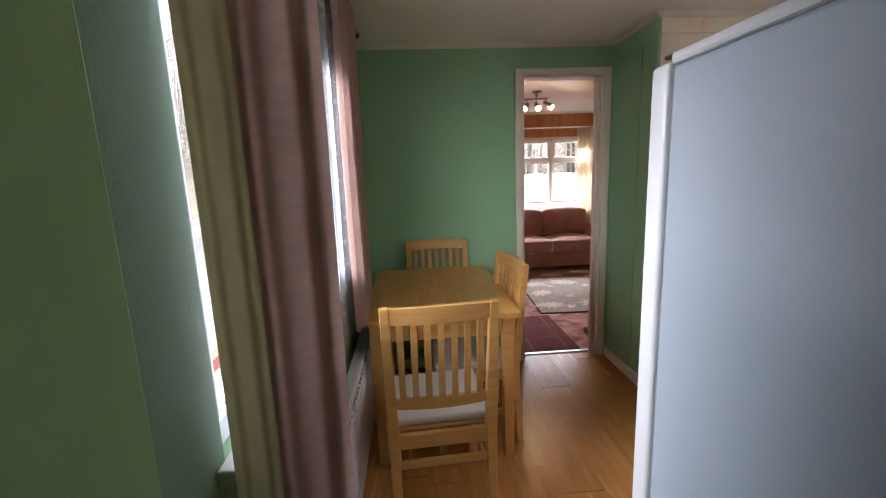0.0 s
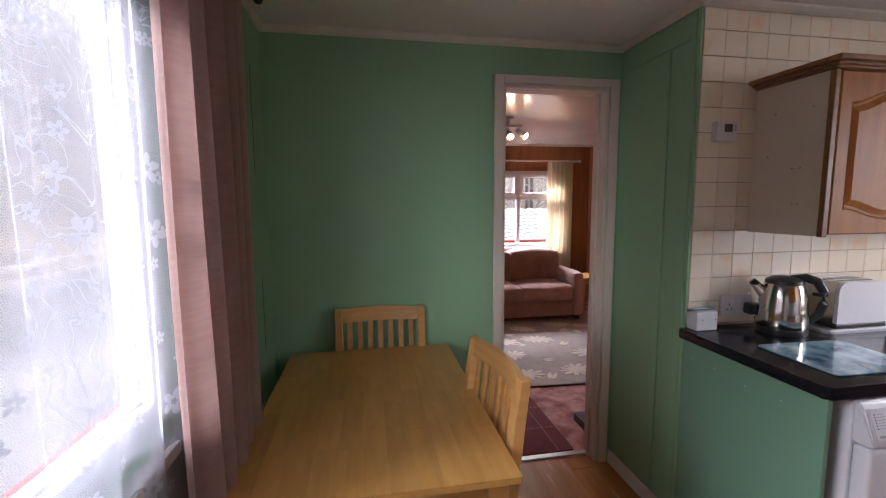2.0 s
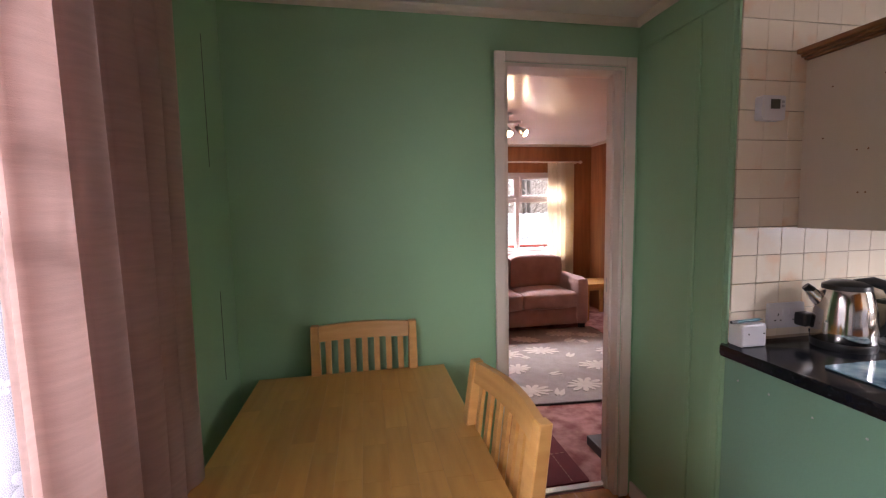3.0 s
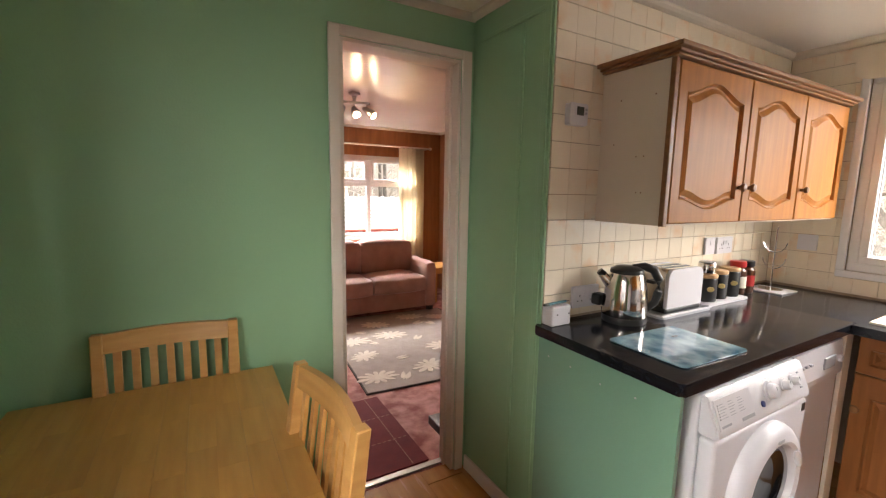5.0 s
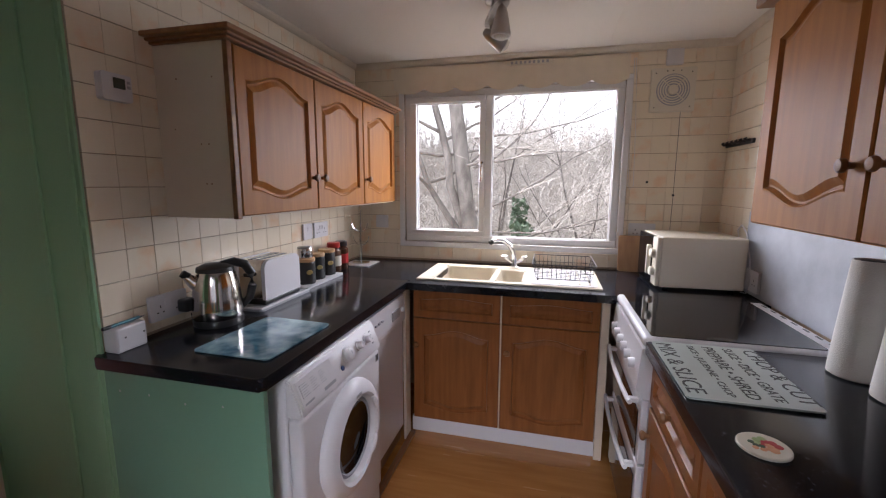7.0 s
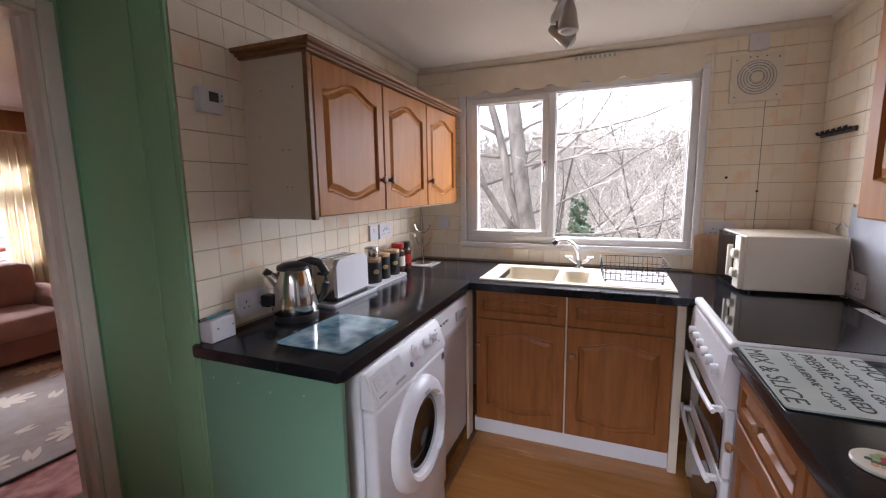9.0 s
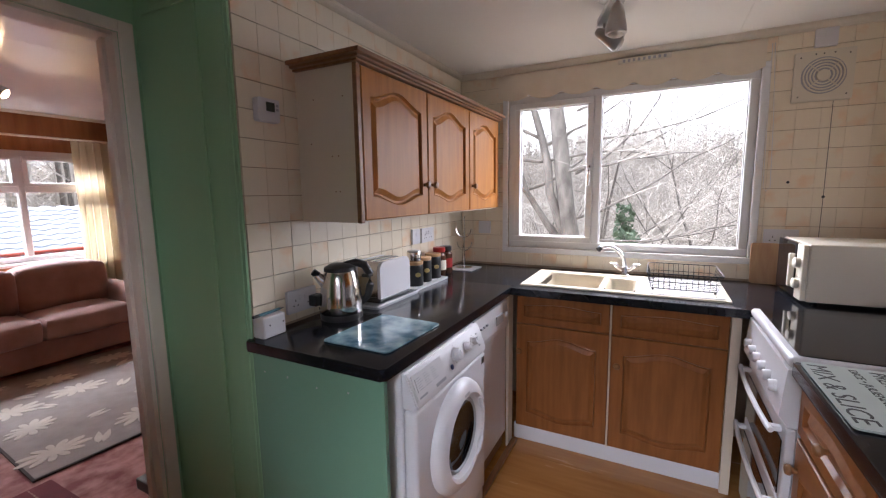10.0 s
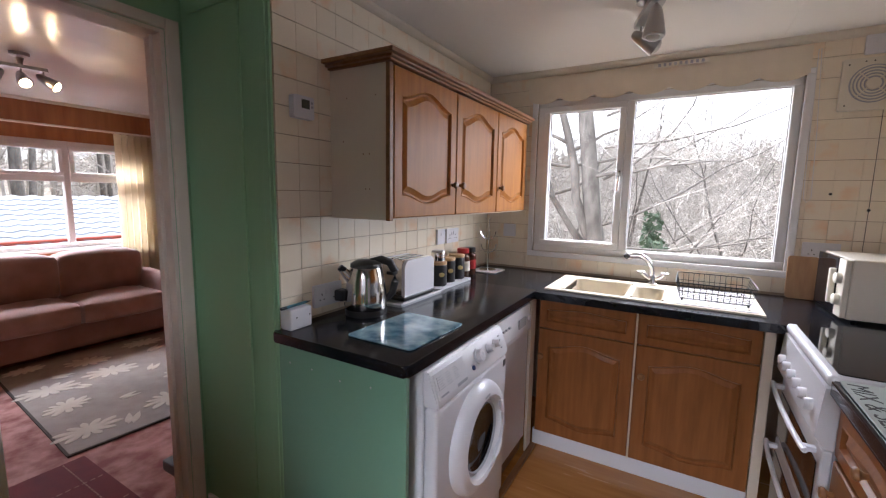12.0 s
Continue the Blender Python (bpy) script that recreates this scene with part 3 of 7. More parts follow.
for y0, y1, z0, z1 in ((WIN_E[0] - 0.035, WIN_E[1] + 0.035, WIN_E[3], WIN_E[3] + 0.03), (WIN_E[0] - 0.035, WIN_E[0], WIN_E[2], WIN_E[3]), (WIN_E[1], WIN_E[1] + 0.035, WIN_E[2], WIN_E[3]), (WIN_E[0] - 0.035, WIN_E[1] + 0.035, WIN_E[2] - 0.035, WIN_E[2])):
    part("surround", box(B(), EAST - 0.016, EAST + 0.012, y0, y1, z0, z1, 0.004), M_UPVC, win_e)
win_n = window("window_3", "x", LIV_N + 0.02, *WIN_N, [WIN_N[0], 1.60, 2.54, WIN_N[1]], "white plastic living room window with top lights", 1, openers=((0, 1.50), (1, 1.50), (2, 1.50)))
part("window_sill", box(B(), WIN_N[0] - 0.03, WIN_N[1] + 0.03, LIV_N - 0.05, LIV_N + 0.02, WIN_N[2] - 0.03, WIN_N[2] - 0.0005, 0.004), M_UPVC, win_n)


# ---- shared furniture parts ----
def arch_ring(u0, u1, v0, v1, top, bot, n=14, m=6):
    """A closed outline whose top rises and whose bottom dips in the middle, by top and bot."""
    def bump(s):
        return 0.5 - 0.5 * math.cos(2 * math.pi * s)
    pts = []
    for k in range(n):
        s = k / n
        pts.append((u0 + (u1 - u0) * s, v0 + bot - bot * bump(s)))
    for k in range(m):
        pts.append((u1, v0 + bot + (v1 - top - v0 - bot) * k / m))
    for k in range(n):
        s = 1 - k / n
        pts.append((u0 + (u1 - u0) * s, v1 - top + top * bump(s)))
    for k in range(m):
        pts.append((u0, v1 - top - (v1 - top - v0 - bot) * k / m))
    return pts


def panel_door(place, u0, u1, v0, v1, top=0.0, bot=0.0, rail=0.055, thick=0.019):
    """A raised-panel cabinet front; place(u, v, w) maps it into the room, w outwards."""
    bm = B()
    rings = [
        (arch_ring(u0, u1, v0, v1, 0, 0), 0.0),
        (arch_ring(u0, u1, v0, v1, 0, 0), thick - 0.004),
        (arch_ring(u0 + 0.004, u1 - 0.004, v0 + 0.004, v1 - 0.004, 0, 0), thick),
        (arch_ring(u0 + rail, u1 - rail, v0 + rail, v1 - rail, top, bot), thick),
        (arch_ring(u0 + rail + 0.004, u1 - rail - 0.004, v0 + rail + 0.004, v1 - rail - 0.004, top, bot), thick + 0.002),
        (arch_ring(u0 + rail + 0.010, u1 - rail - 0.010, v0 + rail + 0.010, v1 - rail - 0.010, top, bot), thick - 0.011),
        (arch_ring(u0 + rail + 0.016, u1 - rail - 0.016, v0 + rail + 0.016, v1 - rail - 0.016, top, bot), thick - 0.011),
        (arch_ring(u0 + rail + 0.034, u1 - rail - 0.034, v0 + rail + 0.034, v1 - rail - 0.034, top, bot), thick - 0.001),
    ]
    vs = [[bm.verts.new(place(u, v, w)) for u, v in ring] for ring, w in rings]
    n = len(vs[0])
    for a, b in zip(vs, vs[1:]):
        for k in range(n):
            bm.faces.new((a[k], a[(k + 1) % n], b[(k + 1) % n], b[k]))
    bm.faces.new(vs[0])
    bm.faces.new(vs[-1])
    return bm


def knob(place, u, v, w, r=0.016):
    bm = B()
    o, x = Vector(place(u, v, w)), Vector(place(u, v, w + 1)) - Vector(place(u, v, w))
    prof = [(0.008, 0.0), (0.0075, 0.008), (0.010, 0.012), (r, 0.018), (r, 0.024), (r * 0.8, 0.029), (r * 0.3, 0.031)]
    ax = "x" if abs(x.x) > 0.5 else "y"
    s = 1 if (x.x + x.y) > 0 else -1
    return lathe(bm, [(a, s * h) for a, h in prof], o, 16, ax)


# ---- dining corner ----
table = thing("dining_table", (0.4475, 2.57, 0), "beech dining table with a plain stave top", "table")
top = part("tabletop", box(B(), 0.088, 0.807, 2.068, 3.077, 0.727, 0.744, 0.003), M_BEECH_TOP, table)
random.seed(4)
for k in range(11):
    x0, x1 = 0.085 + k * 0.06591, 0.085 + (k + 1) * 0.06591
    ys = [2.065] + [2.065 + 1.015 * (q + random.uniform(-0.3, 0.3)) / 4 for q in (1, 2, 3)] + [3.08]
    for y0, y1 in zip(ys, ys[1:]):
        part("stave", box(B(), x0 + 0.0002, x1 - 0.0002, y0 + 0.0002, y1 - 0.0002, 0.7445, 0.75), M_BEECH_TOP, top)
for y0, y1 in ((2.105, 2.125), (3.015, 3.035)):
    part("apron", box(B(), 0.17, 0.725, y0, y1, 0.635, 0.727, 0.003), M_BEECH, table)
for x0, x1 in ((0.125, 0.145), (0.75, 0.77)):
    part("apron", box(B(), x0, x1, 2.16, 2.98, 0.635, 0.727, 0.003), M_BEECH, table)
for x in (0.14, 0.755):
    for y in (2.125, 3.015):
        bm = B()
        box(bm, x - 0.03, x + 0.03, y - 0.03, y + 0.03, 0, 0.727, 0.005)
        for v in bm.verts:
            if v.co.z < 0.3:
                v.co.x, v.co.y = x + (v.co.x - x) * 0.72, y + (v.co.y - y) * 0.72
        part("leg", bm, M_BEECH, table)


def make_chair():
    c = thing("dining_chair", (0, 0, 0), "beech slat-back dining chair with a white seat pad", "chair", "chairs round the table")
    w = 0.183

    def lean(z):
        return -0.19 - 0.06 * max(0.0, (z - 0.42) / 0.53) ** 1.2

    for s in (-1, 1):
        bm = B()
        rings = []
        for z, hw in ((0, 0.015), (0.2, 0.018), (0.42, 0.021), (0.6, 0.020), (0.8, 0.018), (0.94, 0.016)):
            y = lean(z) - (0.03 * (1 - z / 0.42) if z < 0.42 else 0)
            x = s * (w + 0.012 * z)
            rings.append([bm.verts.new((x + a * hw, y + b * hw, z)) for a, b in ((-1, -1), (1, -1), (1, 1), (-1, 1))])
        for a, b in zip(rings, rings[1:]):
            for k in range(4):
                bm.faces.new((a[k], a[(k + 1) % 4], b[(k + 1) % 4], b[k]))
        bm.faces.new(rings[0])
        bm.faces.new(rings[-1])
        bmesh.ops.bevel(bm, geom=list(bm.edges), offset=0.003, segments=1, affect="EDGES")
        part("back_post", bm, M_BEECH, c)
        bm = B()
        box(bm, s * 0.185 - 0.019, s * 0.185 + 0.019, 0.165, 0.203, 0, 0.425, 0.004)
        part("leg", bm, M_BEECH, c)
        part("side_rail", box(B(), s * 0.187 - 0.009, s * 0.187 + 0.009, -0.18, 0.17, 0.36, 0.42, 0.003), M_BEECH, c)
        part("stretcher", box(B(), s * 0.187 - 0.009, s * 0.187 + 0.009, -0.19, 0.17, 0.17, 0.20, 0.003), M_BEECH, c)

    def bowed(z0, z1, t, bow, x0=-0.18, x1=0.18):
        bm = B()
        n = 12
        rows = []
        for k in range(n + 1):
            s = k / n
            x = x0 + (x1 - x0) * s
            b = bow * math.sin(math.pi * s)
            rows.append([bm.verts.new((x, lean(z) - b + d * t, z + lift * 0.006 * math.sin(math.pi * s))) for z, d, lift in ((z0, -1, 0), (z0, 1, 0), (z1, 1, 1), (z1, -1, 1))])
        for a, b in zip(rows, rows[1:]):
            for k in range(4):
                bm.faces.new((a[k], a[(k + 1) % 4], b[(k + 1) % 4], b[k]))
        bm.faces.new(rows[0])
        bm.faces.new(rows[-1])
        return bm

    part("top_rail", bowed(0.878, 0.937, 0.010, 0.022), M_BEECH, c)
    part("lower_rail", bowed(0.535, 0.575, 0.009, 0.020), M_BEECH, c)
    for k in range(7):
        x = -0.144 + 0.048 * k
        b = 0.021 * math.sin(math.pi * (x + 0.18) / 0.36)
        bm = B()
        rows = []
        for z in (0.57, 0.68, 0.79, 0.89):
            y = lean(z) - b
            rows.append([bm.verts.new((x + p * 0.0115, y + q * 0.0055, z)) for p, q in ((-1, -1), (1, -1), (1, 1), (-1, 1))])
        for a, d in zip(rows, rows[1:]):
            for j in range(4):
                bm.faces.new((a[j], a[(j + 1) % 4], d[(j + 1) % 4], d[j]))
        bm.faces.new(rows[0])
        bm.faces.new(rows[-1])
        part("slat", bm, M_BEECH, c)
    part("front_rail", box(B(), -0.17, 0.17, 0.175, 0.195, 0.36, 0.42, 0.003), M_BEECH, c)
    part("back_rail", box(B(), -0.18, 0.18, -0.20, -0.18, 0.36, 0.42, 0.003), M_BEECH, c)
    part("cross_stretcher", box(B(), -0.18, 0.18, -0.205, -0.187, 0.28, 0.31, 0.003), M_BEECH, c)
    part("seat", box(B(), -0.215, 0.215, -0.175, 0.215, 0.42, 0.434, 0.005), M_BEECH, c)
    part("seat_pad", box(B(), -0.198, 0.198, -0.168, 0.205, 0.4345, 0.468, 0.013, 3), M_CUSHION, c, "white fabric seat pad", smooth=True)
    return c


chair = make_chair()
copy_thing(chair, pose(0.49, 2.862, 0, 0, 0, 180))
copy_thing(chair, pose(0.598, 2.378, 0, 0, 0, 96))
chair.matrix_basis = pose(0.40, 1.92, 0, 0, 0, 3)


def fold_sheet(path_pts, z0, z1, rows, name, mat, parent=None, uv=True, waver=0.0, scallop=0.0, thick=0.0, seed=1, flare=0.0, centre=(0, 0)):
    """A hanging cloth: a plan line of points, lowered from z1 to z0."""
    rnd = random.Random(seed)
    bm = B()
    n = len(path_pts)
    length = [0.0]
    for a, b in zip(path_pts, path_pts[1:]):
        length.append(length[-1] + math.hypot(b[0] - a[0], b[1] - a[1]))
    lay = bm.loops.layers.uv.new("UVMap")
    ph = [rnd.uniform(0, 6.28) for _ in range(3)]
    grid = []
    for r in range(rows + 1):
        f = r / rows
        row = []
        for k, (x, y) in enumerate(path_pts):
            zb = z0 + scallop * abs(math.sin(length[k] * 14.0))
            z = z1 + (zb - z1) * f
            wob = waver * f * math.sin(length[k] * 9 + ph[0] + 2.0 * f)
            sp = 1 + flare * f
            row.append(bm.verts.new((centre[0] + (x - centre[0]) * sp + wob, centre[1] + (y - centre[1]) * sp + wob * 0.6, z)))
        grid.append(row)
    for r in range(rows):
        for k in range(n - 1):
            fc = bm.faces.new((grid[r][k], grid[r][k + 1], grid[r + 1][k + 1], grid[r + 1][k]))
            for lp, (rr, kk) in zip(fc.loops, ((r, k), (r, k + 1), (r + 1, k + 1), (r + 1, k))):
                lp[lay].uv = (length[kk], grid[rr][kk].co.z)
    if thick:
        bmesh.ops.solidify(bm, geom=list(bm.faces), thickness=thick)
    return bm


def pleats(x, y0, y1, amp, count, n, seed, drift=0.0):
    rnd = random.Random(seed)
    ph, am = rnd.uniform(0, 6), [rnd.uniform(0.5, 1.2) for _ in range(count + 2)]
    pts = []
    for k in range(n + 1):
        s = k / n
        a = amp * (am[int(s * count)] * (1 - s * count % 1) + am[int(s * count) + 1] * (s * count % 1))
        pts.append((x + drift * s + a * math.sin(2 * math.pi * count * s + ph), y0 + (y1 - y0) * s + 0.3 * amp * math.sin(4 * math.pi * count * s + ph)))
    return pts


rail = thing("curtain_rail", (0.06, 0.7, 2.16), "thin dark curtain rail with finial over the window", "curtain rail")
part("rod", tube(B(), [(0.075, 0.70, 2.165), (0.075, 2.80, 2.165)], 0.008, 10), M_DARK, rail, smooth=True)
part("finial", lathe(B(), [(0.008, 0.0), (0.014, 0.01), (0.018, 0.025), (0.012, 0.04), (0.003, 0.05)], (0.075, 2.80, 2.165), 14, "y"), M_DARK, rail, smooth=True)
for y in (0.80, 2.72):
    part("bracket", box(B(), 0.0, 0.075, y - 0.008, y + 0.008, 2.15, 2.166, 0.002), M_DARK, rail)

# near curtain, drawn back: olive lining turned to the window side, pink face to the room
near = thing("curtain", (0.12, 0.86, 0.25), "dusty pink curtain with olive lining, drawn to one side", "curtain", "window curtains")
lin = [(0.040 + 0.0037 * k / 3, 0.872 + 0.006 * math.sin(k * 0.62 / 3)) for k in range(66)]
part("lining", fold_sheet(lin, 0.28, 2.15, 14, "lining", M_LINING, waver=0.006, thick=0.002, seed=3), M_LINING, near, "olive cloth lining", smooth=True)
pk = [(0.113 + 0.0066 * k / 4, 0.860 + 0.009 * math.sin(k * 0.75 / 4) + 0.0008 * k / 4) for k in range(69)] + [(0.2252 - 0.0105 * k / 4, 0.884 + 0.008 * k / 4 + 0.012 * math.sin(k * 1.1 / 4)) for k in range(1, 56)]
part("cloth", fold_sheet(pk, 0.26, 2.15, 14, "cloth", M_PINK, waver=0.008, thick=0.002, seed=4), M_PINK, near, "dusty pink slub cloth", smooth=True)
far = thing("curtain", (0.09, 2.28, 0.74), "dusty pink curtain hanging in soft folds beside the table", "curtain", "window curtains")
part("cloth", fold_sheet(pleats(0.085, 1.98, 2.47, 0.024, 5, 80, 7, 0.01), 0.735, 2.15, 14, "cloth", M_PINK, waver=0.010, thick=0.002, seed=5), M_PINK, far, smooth=True)

net = thing("net_curtain", (0.035, 1.6, 0.62), "white flowered lace net curtain, half see-through", "net curtain")
part("lace", fold_sheet(pleats(0.040, 0.93, 2.30, 0.014, 9, 260, 9), 0.695, 2.10, 22, "lace", M_LACE, waver=0.007, scallop=0.05, seed=6), M_LACE, net, smooth=True)

# radiator below the window
radiator = thing("radiator", (0.05, 1.95, 0.1), "white ribbed steel radiator under the window", "radiator")
bm = B()
box(bm, 0.025, 0.075, 1.45, 2.45, 0.12, 0.57, 0.008)
part("panel", bm, M_WHITE, radiator)
for k in range(24):
    y = 1.48 + k * 0.041
    part("rib", box(B(), 0.0755, 0.085, y, y + 0.026, 0.15, 0.54, 0.004), M_WHITE, radiator)
part("valve", lathe(B(), [(0.012, 0.0), (0.02, 0.01), (0.022, 0.05), (0.014, 0.06)], (0.06, 2.50, 0.50), 14), M_WHITE, radiator, "white thermostatic valve", smooth=True)
part("pipe", tube(B(), [(0.06, 2.45, 0.5), (0.06, 2.50, 0.5), (0.06, 2.50, 0.0)], 0.008), M_SATIN, radiator)
for y in (1.6, 2.3):
    part("bracket", box(B(), 0.0, 0.026, y, y + 0.03, 0.2, 0.5), M_WHITE, radiator)

# ---- fridge ----
fr = thing("fridge", (1.037, 0.75, 0), "tall white fridge standing at the end of the worktop", "fridge")
part("body", box(B(), 0.772, 1.265, 0.44, 0.988, 0.03, 1.545, 0.006), M_FRIDGE_DIMMED, fr)
part("top", box(B(), 0.768, 1.268, 0.435, 0.99, 1.5455, 1.565, 0.006), M_WHITE, fr)
part("gasket", box(B(), 0.787, 1.25, 0.9885, 0.9985, 0.06, 1.545), M_GREY, fr)
part("door", box(B(), 0.772, 1.265, 0.999, 1.052, 0.60, 1.555, 0.010, 3), M_WHITE, fr, smooth=True)
part("freezer_door", box(B(), 0.772, 1.265, 0.999, 1.052, 0.05, 0.592, 0.010, 3), M_WHITE, fr, smooth=True)
part("hinge", box(B(), 0.79, 0.85, 0.965, 1.045, 1.5655, 1.573, 0.003), M_DARK, fr, "dark plastic hinge cover")
for x in (0.80, 1.225):
    for y in (0.48, 0.94):
        part("foot", lathe(B(), [(0.02, 0), (0.02, 0.031)], (x, y, 0), 12), M_DARK, fr)

fr.location = (1.027, 0.718, 0)

# ---- kitchen: worktops ----
def worktop_slab(x0, x1, y0, y1, r):
    """A laminate slab with softly rounded long edges."""
    bm = prism(B(), round_rect(x0, x1, y0, y1, r), lambda u, v, w: Vector((u, v, 0.872 + w)), 0.038)
    rims = [e for e in bm.edges if abs(e.verts[0].co.z - e.verts[1].co.z) < 1e-5]
    bmesh.ops.bevel(bm, geom=rims, offset=0.007, segments=3, affect="EDGES", profile=0.5)
    return bm


solid("worktop", worktop_slab(1.700, 2.905, 2.048, 2.634, 0.012), M_WORKTOP, "black speckled worktop over the washing machine", "worktop", "worktops", smooth=True)
wtop = B()
for x0, x1, y0, y1 in ((2.9055, 3.511, 2.0475, 2.634), (2.853, 3.511, 1.93, 2.0475), (2.853, 2.985, 1.46, 1.93), (3.325, 3.511, 1.46, 1.93), (2.853, 3.511, 1.005, 1.46), (2.862, 3.511, 0.386, 1.005)):
    xs = [v for v in (2.853, 2.862, 2.9055, 2.985, 3.325, 3.511) if x0 <= v <= x1]
    for a0, a1 in zip(xs, xs[1:]):
        box(wtop, a0, a1, y0, y1, 0.8715, 0.9095)
bmesh.ops.remove_doubles(wtop, verts=wtop.verts, dist=0.0001)
solid("worktop", wtop, M_WORKTOP, "black speckled worktop under the kitchen window", "worktop", "worktops")
solid("worktop", worktop_slab(1.287, 2.264, 0.386, 1.006, 0.008), M_WORKTOP, "black speckled worktop between fridge and cooker", "worktop", "worktops", smooth=True)
solid("end_panel", box(B(), SIDE - 0.002, SIDE + 0.016, 2.065, 2.628, 0, 0.8715, 0.002), M_GREEN_PANEL_DIMMED, "mint green panel closing the end of the worktop", "panel")

# washing machine, standing proud of the worktop's edge
wm = thing("washing_machine", (2.07, 2.30, 0), "white front-loading washing machine under the worktop", "washing machine")
WL, WR, WF = 1.795, 2.365, 2.0
part("body", box(B(), WL, WR, WF + 0.052, 2.61, 0.015, 0.862, 0.008, 3), M_WHITE, wm, smooth=True)
part("front_panel", box(B(), WL, WR, WF, WF + 0.050, 0.125, 0.742, 0.014, 4), M_WHITE, wm, smooth=True)
bm = prism(B(), [(WF + 0.051, 0.746), (WF + 0.002, 0.746), (WF - 0.004, 0.752), (WF - 0.001, 0.77), (WF + 0.030, 0.852), (WF + 0.040, 0.862), (WF + 0.051, 0.862)], lambda u, v, w: Vector((WL + w, u, v)), WR - WL)
bmesh.ops.bevel(bm, geom=list(bm.edges), offset=0.004, segments=2, affect="EDGES")
fascia = part("control_panel", bm, M_WHITE, wm, smooth=True)
FASCIA_UP = Vector((0, 0.031, 0.082))
FASCIA_OUT = Vector((0, -0.082, 0.031)).normalized()


def on_fascia(x, v, out=0.0):
    """A point on the sloping control panel; v runs up it."""
    return Vector((x, WF - 0.001, 0.77)) + FASCIA_UP * v + FASCIA_OUT * out


def fascia_box(bm, x0, x1, v0, v1, h):
    lo = [on_fascia(x, v, 0.0005) for x, v in ((x0, v0), (x1, v0), (x1, v1), (x0, v1))]
    a = [bm.verts.new(p) for p in lo]
    b = [bm.verts.new(p + FASCIA_OUT * h) for p in lo]
    bm.faces.new(a)
    bm.faces.new(b)
    for k in range(4):
        bm.faces.new((a[k], a[(k + 1) % 4], b[(k + 1) % 4], b[k]))
    return bm


drawer = part("drawer", fascia_box(B(), WL + 0.014, WL + 0.205, 0.02, 0.96, 0.003), M_WHITE, wm, "detergent drawer front with printed notes")
for k in range(6):
    v = 0.34 + 0.085 * k
    part("bullet", fascia_box(B(), WL + 0.024, WL + 0.028, v, v + 0.035, 0.0034), M_DARK, drawer)
    for x0, x1 in ((0.034, 0.066), (0.078, 0.112), (0.128, 0.160)):
        part("printed_note", fascia_box(B(), WL + x0, WL + x1 - 0.006 * (k % 3), v + 0.006, v + 0.024, 0.0033), M_GREY, drawer)
part("printed_note", fascia_box(B(), WL + 0.024, WL + 0.072, 0.08, 0.15, 0.0034), M_GREY, drawer)
# flat grey strip gives the grip's shade by colour
part("drawer_grip", fascia_box(B(), WL + 0.13, WL + 0.20, 0.03, 0.14, 0.0036), M_GREY, drawer, "finger grip with its shade put in as grey")
for x, r in ((WL + 0.315, 0.026), (WL + 0.405, 0.017), (WL + 0.47, 0.017)):
    o = on_fascia(x, 0.55)
    k = part("knob", tube(B(), [o, o + FASCIA_OUT * 0.006, o + FASCIA_OUT * 0.0061, o + FASCIA_OUT * 0.022, o + FASCIA_OUT * 0.025], [r * 1.15, r * 1.1, r * 0.9, r * 0.82, r * 0.66], 24), M_WHITE, wm, smooth=True)
    part("pointer", tube(B(), [o + FASCIA_OUT * 0.0245 + FASCIA_UP * 0.02, o + FASCIA_OUT * 0.0255 + FASCIA_UP * 0.14], 0.0014, 6), M_GREY, k)
    for q in range(11):
        a = radians(-40 + 26 * q)
        p = o + Vector((math.cos(a), 0, 0)) * r * 1.42 + FASCIA_UP.normalized() * math.sin(a) * r * 1.42
        part("tick", tube(B(), [p + FASCIA_OUT * 0.0003, p + FASCIA_OUT * 0.0009], 0.0013, 6), M_GREY, fascia)
for k in range(4):
    part("button", fascia_box(B(), WL + 0.512, WL + 0.523, 0.18 + 0.18 * k, 0.24 + 0.18 * k, 0.003), M_GREY, wm)
o = on_fascia(WL + 0.262, 0.24)
part("power_button", tube(B(), [o, o + FASCIA_OUT * 0.004, o + FASCIA_OUT * 0.0048], [0.009, 0.009, 0.007], 18), surf("blue_button", (0.008, 0.02, 0.10), (0.015, 0.03, 0.13), 5, 0.4, bump=0), wm, "small blue power button", smooth=True)
WX, WZ = 2.078, 0.525
DR = 0.204
part("door_ring", lathe(B(), [(DR, WF - 0.0005), (DR, WF - 0.010), (DR * 0.97, WF - 0.026), (DR * 0.88, WF - 0.042), (DR * 0.77, WF - 0.047), (DR * 0.71, WF - 0.040), (DR * 0.685, WF - 0.022), (DR * 0.675, WF - 0.0005)], (WX, 0, WZ), 56, "y", caps=(False, False)), M_WHITE, wm, smooth=True)
part("door_rim", lathe(B(), [(DR * 0.676, WF - 0.018), (DR * 0.62, WF - 0.026), (DR * 0.60, WF - 0.020), (DR * 0.60, WF - 0.0008)], (WX, 0, WZ), 44, "y", caps=(False, False)), M_GREY, wm, smooth=True)
part("door_glass", lathe(B(), [(DR * 0.598, WF - 0.018), (DR * 0.55, WF - 0.010), (DR * 0.40, WF - 0.004), (DR * 0.06, WF - 0.002)], (WX, 0, WZ), 44, "y", caps=(False, True)), M_DARKGLASS, wm, "dark round door glass", smooth=True)
